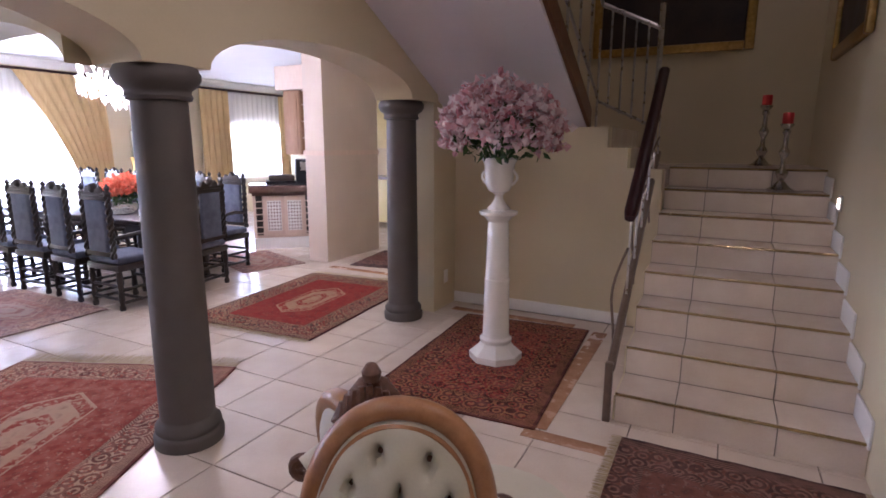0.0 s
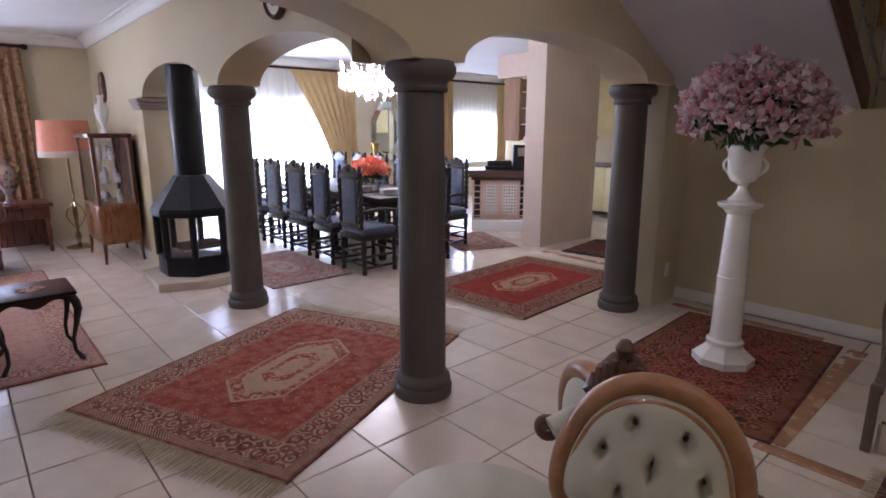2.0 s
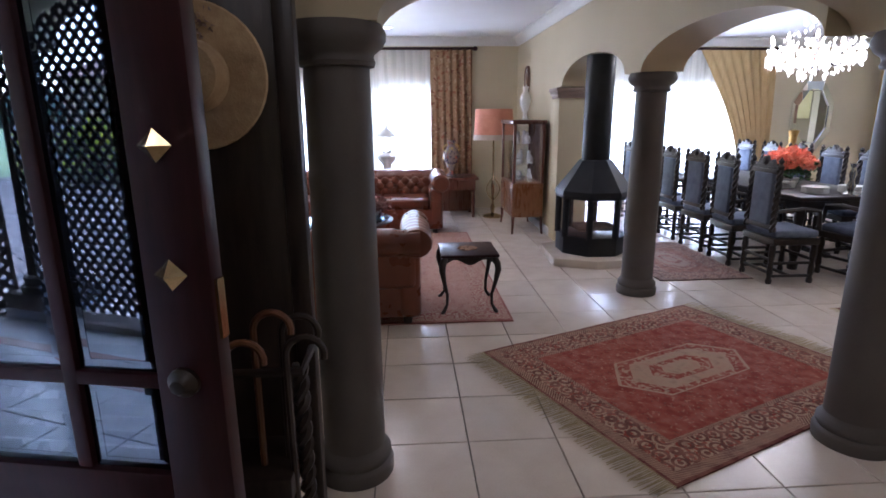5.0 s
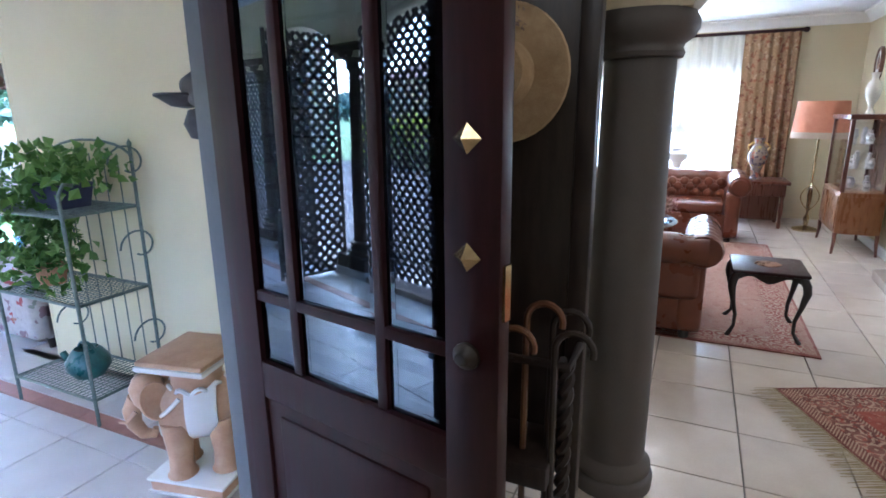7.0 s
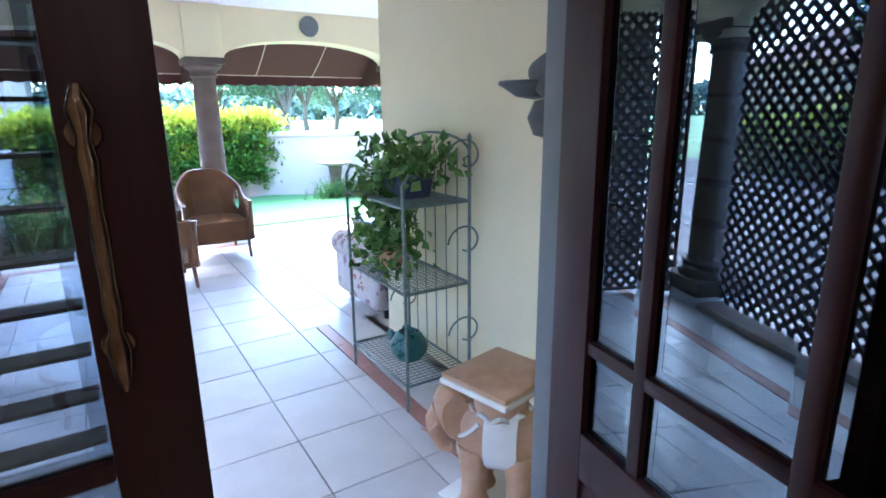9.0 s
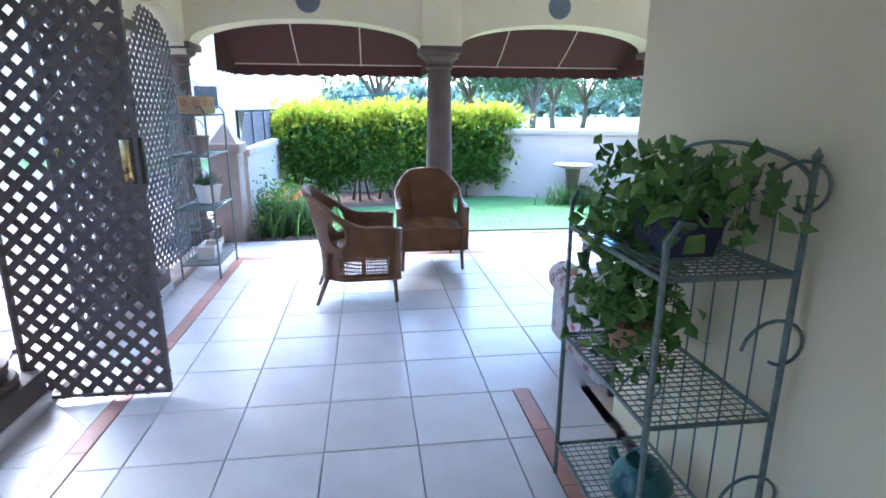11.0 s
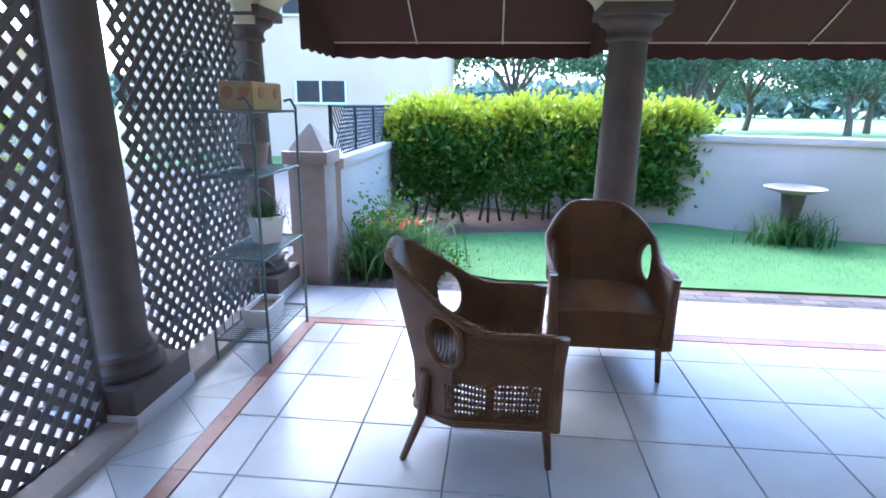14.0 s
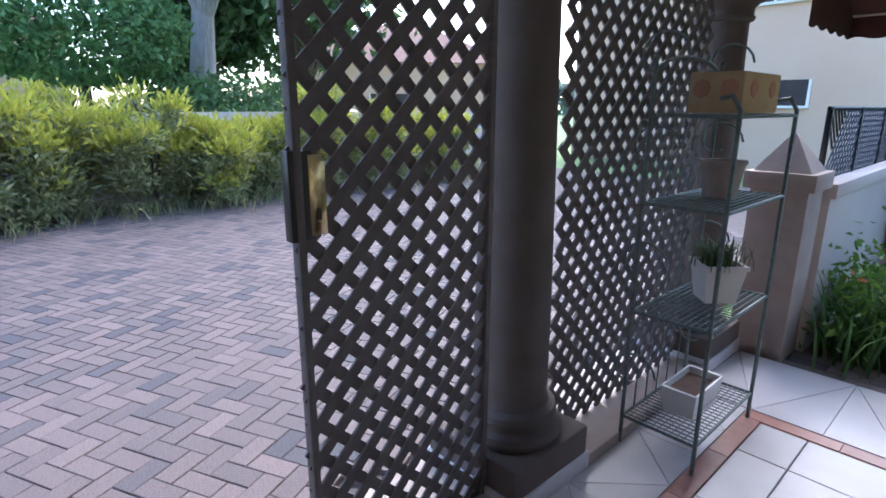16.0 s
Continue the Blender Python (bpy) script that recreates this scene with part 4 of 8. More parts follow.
solid("wall_patio_back", bm, WALL_OUT, "cream plastered wall at the back of the patio", "wall")
for x in (-0.38, -2.92):
    pl = thing("wall_plate", pose(x, EY + 0.172, 2.50, -90), "round blue-grey ceramic wall plate", "plate", "plates above the arches")
    part("dish", lathe([(0, 0), (0.115, 0), (0.12, 0.012), (0.095, 0.02), (0.05, 0.014), (0, 0.012)], 28), GREYFRAME, pl)


def patio_column(round_plinth=False):
    c = thing("patio_column", pose(0, 0, 0), "grey cast stone patio column on a square plinth", "column", "columns of the patio", "structure")
    part("plinth", B(-0.23, 0.23, -0.23, 0.23, 0, 0.20, w=0.012), STONE, c)
    part("plinth_foot", B(-0.24, 0.24, -0.24, 0.24, 0, 0.08, w=0.006), TILE_OUT, c, "tiled foot of the plinth")
    part("base", lathe([(0, 0.2), (0.205, 0.2), (0.215, 0.225), (0.205, 0.25), (0.18, 0.262), (0.178, 0.285), (0.188, 0.30), (0.182, 0.32), (0.155, 0.335), (0.148, 0.36)], 36), STONE, c)
    part("shaft", lathe([(0.148, 0.36), (0.146, 0.7), (0.13, 1.5), (0.124, 1.88)], 36), STONE, c)
    part("capital", lathe([(0.124, 1.88), (0.145, 1.89), (0.15, 1.905), (0.14, 1.92), (0.142, 1.95), (0.165, 1.975), (0.19, 1.985), (0.205, 2.005), (0.205, 2.03), (0, 2.03)], 36), STONE, c)
    part("abacus", B(-0.215, 0.215, -0.215, 0.215, 2.03, 2.10, w=0.01), STONE, c)
    return c


pc = patio_column()
pc.matrix_world = pose(-1.69, EY, 0)
for x, y, z in ((-4.20, EY, 0), (-6.75, EY, 0), (PX, EY, 0), (PX, -6.13, -0.12), (PX, -4.30, -0.12), (PX, -2.30, -0.12)):
    copy_thing(pc, pose(x, y, 0) @ Matrix.Diagonal((1, 1, 1, 1)))


def lattice_panel(name, m, u0, u1, z0, ztop, label, category="lattice", kind="structure", frame_w=0.0, edge=None):
    """Crossed laths at 45 degrees in the plane u, z; ztop(u) cuts them at the head."""
    p = thing(name, m, label, category, kind=kind)
    step, half, th = 0.102, 0.0175, 0.008
    n = 0
    for sgn, off in ((1, 0.0), (-1, 0.009)):
        lo = u0 - 2.6 if sgn > 0 else u0
        for k in range(int((u1 - u0 + 2.7) / step) + 2):
            q = lo + step * k + 0.03
            pts = []
            for j in range(0, 2700, 12):
                d = j / 1000
                u, z = q + sgn * d, z0 + d
                if u0 <= u <= u1 and z <= ztop(u):
                    pts.append((u, z))
            if len(pts) < 5:
                continue
            (ua, za), (ub, zb) = pts[0], pts[-1]
            L = math.hypot(ub - ua, zb - za)
            mm = Matrix.Translation(((ua + ub) / 2, off, (za + zb) / 2)) @ Matrix.Rotation(-math.atan2(zb - za, ub - ua), 4, "Y")
            part("slat", B(-L / 2, L / 2, -th / 2, th / 2, -half, half, m=mm), LATTICE, p, smooth=False)
    if frame_w:
        for a, b in ((u0, u0 + frame_w), (u1 - frame_w, u1)):
            part("frame_bar", B(a, b, -0.012, 0.022, z0, ztop((a + b) / 2), w=0.003), LATTICE, p)
        part("frame_bar", B(u0, u1, -0.011, 0.021, z0, z0 + 0.02, w=0.003), LATTICE, p)
    return p


def arch_top(a0, a1, s, h):
    def f(u):
        q = (u - (a0 + a1) / 2) / ((a1 - a0) / 2)
        return s + (h - s) * math.sqrt(max(0.0, 1 - q * q))
    return f


ALONG_Y = Matrix(((0, -1, 0, 0), (1, 0, 0, 0), (0, 0, 1, 0), (0, 0, 0, 1)))
lattice_panel("lattice_panel", Matrix.Translation((PX - 0.03, 0, 0)) @ ALONG_Y, -7.58, -6.34, 0.05, arch_top(-7.60, -6.33, 1.98, 2.31), "dark brown diagonal lattice screen with an arched head")
lattice_panel("lattice_panel", Matrix.Translation((PX - 0.03, 0, 0)) @ ALONG_Y, -4.08, -2.52, 0.05, arch_top(-4.10, -2.50, 1.98, 2.31), "dark brown diagonal lattice screen with an arched head")
gate_b = lattice_panel("lattice_gate", Matrix.Translation((0.90, 0, 0)) @ ALONG_Y, -5.90, -5.20, 0.03, lambda u: 2.2, "dark brown lattice gate leaf, closed, with a brass lock", "gate", "object", 0.022)
gate_a = lattice_panel("lattice_gate", pose(0, -4.545, 0), 0.15, 0.85, 0.03, lambda u: 2.2, "dark brown lattice gate leaf standing open", "gate", "object", 0.022)
for g, u, sg in ((gate_b, -5.26, 1), (gate_a, 0.21, -1)):
    part("lock_plate", B(u - 0.024, u + 0.024, -0.016, 0.022, 1.14, 1.34, w=0.004), BRASS, g, "worn brass lock plate")
    part("lock_case", B(u - 0.075 if sg < 0 else u + 0.01, u - 0.01 if sg < 0 else u + 0.075, -0.014, 0.02, 1.13, 1.35, w=0.004), DARKWOOD, g, "dark lock case")
    part("keyhole", B(u - 0.005, u + 0.005, 0.020, 0.025, 1.18, 1.21), DARKWOOD, g)
    part("keyhole", B(u - 0.005, u + 0.005, -0.019, -0.014, 1.18, 1.21), DARKWOOD, g)

# awning
aw = thing("awning", pose(0, 0, 0), "maroon canvas awning with a scalloped valance", "awning")
AX0, AX1, AY, AZ = -6.9, 0.62, -8.85, 1.93
for x0, x1 in ((-6.7, -4.35), (-4.15, -1.75), (-1.60, 0.62)):
    bm = bmesh.new()
    rows = [[bm.verts.new((x0 + (x1 - x0) * k / 12, -7.98 + (AY + 7.98) * u, 2.52 + (AZ + 0.06 - 2.52) * u - 0.03 * math.sin(math.pi * u))) for k in range(13)] for u in arc(5, 0, 1)]
    for p, q in zip(rows, rows[1:]):
        for k in range(12):
            bm.faces.new((p[k], p[k + 1], q[k + 1], q[k]))
    for xx in (x0, x1):
        vs = [bm.verts.new(v) for v in ((xx, -7.98, 2.50), (xx, AY, AZ + 0.06), (xx, -7.98, AZ + 0.06))]
        bm.faces.new(vs)
    part("canopy", bm, AWNING, aw)
    bm = bmesh.new()
    path = [(x0, -7.98), (x0, AY), (x1, AY), (x1, -7.98)]
    samples = []
    for (ax, ay), (bx, by) in zip(path, path[1:]):
        L = math.hypot(bx - ax, by - ay)
        nn = max(8, int(L / 0.028))
        for k in range(nn):
            samples.append((ax + (bx - ax) * k / nn, ay + (by - ay) * k / nn))
    samples.append(path[-1])
    top = [bm.verts.new((x, y, AZ + 0.06)) for x, y in samples]
    low = [bm.verts.new((x, y, AZ - 0.055 - 0.022 * abs(math.sin(k * 0.028 / 0.19 * math.pi)))) for k, (x, y) in enumerate(samples)]
    for k in range(len(samples) - 1):
        bm.faces.new((top[k], top[k + 1], low[k + 1], low[k]))
    part("valance", bm, AWNING, aw, "scalloped canvas valance")
    part("piping", tube([(x0, AY + 0.005, AZ + 0.06), (x1, AY + 0.005, AZ + 0.06)], 0.009, 6), PIPING, aw)
    for k in (1, 2):
        x = x0 + (x1 - x0) * k / 3
        part("seam", tube([(x, -7.98 + (AY + 7.98) * u, 2.52 + (AZ + 0.06 - 2.52) * u - 0.03 * math.sin(math.pi * u) - 0.012) for u in arc(9, 0, 1)], 0.007, 6), PIPING, aw)

# front door frame and leaves
fr = thing("door_1", pose(0, 0, 0), "mahogany double front door in a grey frame, one leaf open inward", "door", kind="structure")
part("door_frame", B(DOOR_X0, DOOR_X0 + 0.03, -1.768, -1.694, 0, DOOR_H, w=0.004), GREYFRAME, fr)
part("door_frame", B(DOOR_X1 - 0.03, DOOR_X1, -1.768, -1.63, 0, DOOR_H, w=0.004), GREYFRAME, fr)
part("door_frame", B(DOOR_X0, DOOR_X1, -1.768, -1.63, DOOR_H, DOOR_H + 0.06, w=0.004), GREYFRAME, fr)


def door_leaf(m, label, pull, glass=DOORGLASS):
    """A leaf with six panes above a raised panel: u along the leaf from the hinge, v through it."""
    d = thing("front_door_leaf", m, label, "door")
    W, T = 0.87, 0.022
    glass_u, zs = (0.12, 0.745), (0.78, 2.0)
    for a, b in ((0, 0.12), (0.745, W)):
        part("stile", B(a, b, -T, T, 0.01, 2.1, w=0.004), MAHOGANY, d)
    for a, b in ((0.01, 0.22), (0.66, 0.78), (2.0, 2.1)):
        part("rail", B(0.12, 0.745, -T, T, a, b, w=0.004), MAHOGANY, d)
    for u in (0.27, 0.565):
        part("muntin", B(u - 0.016, u + 0.016, -0.018, 0.018, 0.78, 2.0, w=0.005), MAHOGANY, d)
    part("muntin", B(0.12, 0.745, -0.017, 0.017, 0.975, 1.007, w=0.005), MAHOGANY, d)
    us = (0.12, 0.254, 0.286, 0.549, 0.581, 0.745)
    for a, b in ((0, 1), (2, 3), (4, 5)):
        for z0, z1 in ((0.78, 0.975), (1.007, 2.0)):
            pn = part("pane", B(us[a], us[b], -0.003, 0.003, z0, z1, w=0.0), glass, d, "bevelled glass pane")
            pn.visible_shadow = False
            bm = bmesh.new()
            x0, x1 = us[a], us[b]
            for (p, q) in (((x0, z0), (x1, z0)), ((x1, z0), (x1, z1)), ((x1, z1), (x0, z1)), ((x0, z1), (x0, z0))):
                cx, cz = (x0 + x1) / 2, (z0 + z1) / 2

                def inn(w):
                    return (w[0] + math.copysign(0.022, cx - w[0]), w[1] + math.copysign(0.022, cz - w[1]))
                r, s_ = inn(q), inn(p)
                bm.faces.new([bm.verts.new(v) for v in ((p[0], 0.0035, p[1]), (q[0], 0.0035, q[1]), (r[0], 0.0042, r[1]), (s_[0], 0.0042, s_[1]))])
            bv = part("bevel", bm, glass, d, smooth=False)
            bv.visible_shadow = False
    for k in range(17):
        z = 0.82 + 0.07 * k
        part("louvre_bar", B(0.125, 0.74, -0.052, -0.006, z, z + 0.006), DARKWOOD, d)
    part("panel", B(0.12, 0.745, -0.010, 0.010, 0.22, 0.66), MAHOGANY, d)
    part("raised_field", B(0.17, 0.695, -0.019, 0.019, 0.27, 0.61, w=0.012), MAHOGANY, d)
    if pull:
        ph = part("pull_handle", tube([(0.775, 0.05, 1.13 + 0.41 * u) for u in arc(14, 0, 1)], [0.003, 0.014, 0.016, 0.009, 0.013, 0.01, 0.011, 0.0115, 0.01, 0.011, 0.014, 0.009, 0.018, 0.005], 12), BRONZE, d, "long ornate dark bronze pull handle")
        for z in (1.19, 1.48):
            part("pull_mount", tube([(0.775, 0.02, z), (0.775, 0.05, z)], 0.011, 10), BRONZE, ph)
            part("mount_plate", lathe([(0, 0.0), (0.024, 0.0), (0.02, 0.006), (0, 0.008)], 16, m=pose(0.775, 0.021, z, -90)), BRONZE, ph)
    else:
        for z in (1.46, 1.22):
            part("diamond_knob", lathe([(0, 0.026), (0.031, 0.004), (0.026, 0.0)], 4, m=pose(0.80, T, z, -90) @ Matrix.Rotation(math.pi / 4 * 0, 4, "Z")), BRASS, d, "diamond-shaped brass plate", smooth=False)
        part("knob", lathe([(0, 0.0), (0.03, 0), (0.03, 0.01), (0.018, 0.02), (0.014, 0.03), (0, 0.034)], 16, m=pose(0.80, T, 1.0, -90)), DARKWOOD, d, "dark round knob")
        for z in (0.3, 1.15, 1.85):
            part("strike", B(W, W + 0.006, -0.012, 0.012, z - 0.06, z + 0.06), BRASS, d)
    return d


# open leaf: hinge by the jamb, swung inward; its outer side faces the door way
hx, hy, ang = -1.3756, -1.689, 78.85
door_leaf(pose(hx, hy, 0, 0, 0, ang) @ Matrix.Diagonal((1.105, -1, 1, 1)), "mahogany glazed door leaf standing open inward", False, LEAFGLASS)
door_leaf(pose(0.31, -1.66, 0, 0, 0, 180) @ Matrix.Diagonal((1, -1, 1, 1)), "mahogany glazed door leaf, shut, with a brass pull", True)


# ---- things ----
def rug(name, label, m, half, mat_, fringe_axis=None, fringe=0.07):
    r = thing(name, m, label, "rug")
    bm = bmesh.new()
    nx, ny = 24, 24
    g = [[bm.verts.new((-half[0] + 2 * half[0] * i / nx, -half[1] + 2 * half[1] * j / ny, 0.009 + 0.0015 * math.sin(i * 1.3 + j * 0.7))) for i in range(nx + 1)] for j in range(ny + 1)]
    for p, q in zip(g, g[1:]):
        for i in range(nx):
            bm.faces.new((p[i], p[i + 1], q[i + 1], q[i]))
    r2 = bmesh.ops.extrude_face_region(bm, geom=list(bm.faces))
    for v in [v for v in r2["geom"] if isinstance(v, bmesh.types.BMVert)]:
        v.co.z -= 0.0075
    bmesh.ops.recalc_face_normals(bm, faces=bm.faces)
    part("woven_field", bm, mat_, r)
    if fringe_axis is not None:
        rng = random.Random(7)
        for sg in (-1, 1):
            bm = bmesh.new()
            L = half[1 - fringe_axis]
            n = int(2 * L / 0.0095)
            for k in range(n):
                w = -L + 2 * L * k / n
                o = rng.uniform(-0.012, 0.012)
                ln = fringe * rng.uniform(0.75, 1.1)
                h0, h1 = half[fringe_axis], half[fringe_axis] + ln
                pts = [(sg * h0, w), (sg * h1, w + o), (sg * h1, w + o + 0.005), (sg * h0, w + 0.007)]
                bm.faces.new([bm.verts.new((p[0], p[1], 0.011) if fringe_axis == 0 else (p[1], p[0], 0.011)) for p in pts])
            part("fringe", bm, FRINGE, r, "knotted cotton fringe")
    return r


# corner points of the large rug give its turn
rug("rug", "red medallion rug with pale fringes, askew on the tiles", pose(-3.13, 1.27, 0, 0, 0, 23.8 + 90), (0.95, 0.76), RUG_RED, 0, 0.15)
rug("rug", "deep red tribal rug with pale fringe ends", pose(-3.44, 3.95, 0, 0, 0, 4), (0.66, 0.92), RUG_DEEP, 1, 0.08)
rug("rug", "dark red flowered rug under the white pedestal", pose(-1.35, 3.42, 0, 0, 0, 3), (0.53, 0.86), RUG_FLOWER)
rug("rug", "dark brown red rug at the stair foot", pose(0.16, 2.33, 0, 0, 0, 0), (0.51, 0.40), RUG_DARK, 0, 0.05)
rug("rug", "rose and beige rug under the leather sofas", pose(-5.6, -1.0, 0, 0, 0, 0), (1.62, 1.4), RUG_PINK)
rug("rug", "faded brown rug beside the dining table", pose(-5.62, 2.40, 0, 0, 0, 0), (0.75, 0.45), RUG_FADED)
rug("rug", "small dark mat before the bar", pose(-5.25, 5.0, 0, 0, 0, -20), (0.55, 0.4), RUG_FADED)
rug("rug", "small dark rug by the kitchen opening", pose(-3.75, 5.9, 0, 0, 0, 8), (0.36, 0.5), RUG_DARK)

# pedestal with urn and flowers
ped = thing("pedestal", pose(-1.33, 3.42, 0.01), "tall white plaster pedestal column", "pedestal")
part("base", lathe([(0, 0), (0.185, 0), (0.185, 0.045), (0.165, 0.06), (0.12, 0.10), (0.105, 0.12)], 8, square=True), PORCELAIN, ped, smooth=False)
part("ring", lathe([(0.105, 0.12), (0.112, 0.135), (0.112, 0.15), (0.095, 0.165), (0.092, 0.19)], 28), PORCELAIN, ped)
part("shaft", lathe([(0.092, 0.19), (0.085, 0.55), (0.087, 0.56), (0.087, 0.575), (0.082, 0.58), (0.07, 0.95), (0.066, 0.97)], 28), PORCELAIN, ped)
part("capital", lathe([(0.066, 0.97), (0.082, 0.985), (0.09, 1.0), (0.125, 1.02), (0.13, 1.04), (0.08, 1.05), (0, 1.05)], 28), PORCELAIN, ped)
urn = thing("urn", pose(-1.33, 3.42, 1.058), "white ornamented urn on the pedestal", "urn")
part("foot", lathe([(0, 0), (0.075, 0), (0.075, 0.015), (0.05, 0.04), (0.03, 0.075), (0.026, 0.10), (0.04, 0.115)], 24), PORCELAIN, urn)
bowl = part("bowl", lathe([(0.04, 0.115), (0.07, 0.13), (0.09, 0.17), (0.095, 0.23), (0.10, 0.30), (0.118, 0.335), (0.112, 0.345), (0.095, 0.32), (0, 0.30)], 28), PORCELAIN, urn)
for sg in (-1, 1):
    part("handle", tube([(sg * (0.09 + 0.035 * math.sin(a)), 0, 0.17 + 0.1 * a / math.pi) for a in arc(10, 0, math.pi)], 0.009, 8), PORCELAIN, urn)
bq = thing("bouquet", pose(-1.33, 3.42, 1.40), "large round bouquet of pink and white silk flowers", "flowers")
rng = np.random.default_rng(11)
pts = rng.normal(size=(420, 3))
pts /= np.linalg.norm(pts, axis=1)[:, None]
pts = pts[pts[:, 2] > -0.35] * [0.375, 0.375, 0.30] * rng.uniform(0.8, 1.08, (len(pts[pts[:, 2] > -0.35]), 1)) + [0, 0, 0.17]
fl = np.repeat(pts, 9, 0) + rng.normal(scale=0.016, size=(len(pts) * 9, 3))
tagged(leaves("petals", fl, 0.052, PETAL_PINK, bq, aspect=0.95, curl=0.25, rng=rng, label="pink and white petals"), kind="stuff")
leaves("petals", np.repeat(pts[::4], 7, 0) + rng.normal(scale=0.02, size=(len(pts[::4]) * 7, 3)), 0.05, leaf_mat("dusky_rose_petal", (0.40, 0.13, 0.16), (0.62, 0.36, 0.38), 0.8), bq, aspect=0.9, rng=rng).name = "rose_petals"
inner = np.clip(rng.normal(size=(420, 3)), -1.7, 1.7) * [0.14, 0.14, 0.09] + [0, 0, 0.17]
leaves("foliage", inner, 0.07, LEAF_DARK, bq, rng=rng)
for k in range(14):
    a = k * 2.4
    part("stem", tube([(0.03 * math.cos(a), 0.03 * math.sin(a), -0.06), (0.12 * math.cos(a), 0.12 * math.sin(a), 0.1), (0.25 * math.cos(a), 0.25 * math.sin(a), 0.18)], 0.004, 5), LEAF_DARK, bq)

# candlesticks on the stair
for x, y, z, h in ((0.26, 5.35, RISE * 8, 0.56), (0.39, 4.93, RISE * 7, 0.56)):
    cs = thing("candlestick", pose(x, y, z), "tall turned silver candlestick with a red candle", "candlestick", "candlesticks on the stair")
    k = h / 0.6
    part("base", lathe([(0, 0), (0.09, 0), (0.095, 0.02 * k), (0.06, 0.04 * k), (0.035, 0.07 * k)], 24), SILVER, cs)
    part("stem", lathe([(0.035, 0.07 * k), (0.02, 0.09 * k), (0.035, 0.12 * k), (0.045, 0.15 * k), (0.02, 0.19 * k), (0.016, 0.26 * k), (0.03, 0.29 * k), (0.04, 0.32 * k), (0.02, 0.36 * k), (0.016, 0.45 * k), (0.03, 0.48 * k), (0.02, 0.5 * k), (0.045, 0.53 * k), (0.05, 0.545 * k), (0, 0.545 * k)], 20), SILVER, cs)
    part("candle", lathe([(0, 0.545 * k), (0.038, 0.545 * k), (0.038, 0.545 * k + 0.075), (0.034, 0.545 * k + 0.082), (0, 0.545 * k + 0.078)], 18), CANDLE, cs, "thick red candle")


def picture(m, w, h, label):
    """A framed painting that lies in its own x, z plane, facing -y."""
    p = thing("painting", m, label, "painting")
    part("canvas", B(-w / 2, w / 2, -0.012, 0.0, -h / 2, h / 2), DARKPAINT, p, "dark oil canvas")
    f = 0.085
    for a, b, c, d in ((-w / 2 - f, -w / 2, -h / 2 - f, h / 2 + f), (w / 2, w / 2 + f, -h / 2 - f, h / 2 + f)):
        part("frame_side", B(a, b, -0.045, 0, c, d, w=0.014), GOLD, p)
    for c, d in ((-h / 2 - f, -h / 2), (h / 2, h / 2 + f)):
        part("frame_side", B(-w / 2, w / 2, -0.044, 0, c, d, w=0.014), GOLD, p)
    return p


picture(pose(-0.62, 6.245, 3.0), 1.35, 1.05, "large dark oil painting in a carved gilt frame")
picture(pose(0.695, 4.72, 2.62, 0, 0, -90), 1.1, 0.8, "dark painting in a gilt frame on the stair wall")
sl = thing("step_light", pose(0.695, 4.35, 1.12), "small square lit step light in the wall", "wall light")
part("plate", B(-0.012, 0, -0.05, 0.05, -0.05, 0.05, w=0.003), WHITE, sl)
part("lens", B(-0.016, -0.011, -0.03, 0.03, -0.03, 0.03, w=0.002), STEPLIGHT, sl, "lit lens")
so = thing("wall_socket", pose(-2.215, 4.38, 0.29), "white double wall socket", "socket")
part("plate", B(0, 0.01, -0.035, 0.035, -0.06, 0.06, w=0.003), WHITE, so)
part("rocker", B(0.01, 0.014, -0.012, 0.012, 0.005, 0.04, w=0.002), WHITE, so)


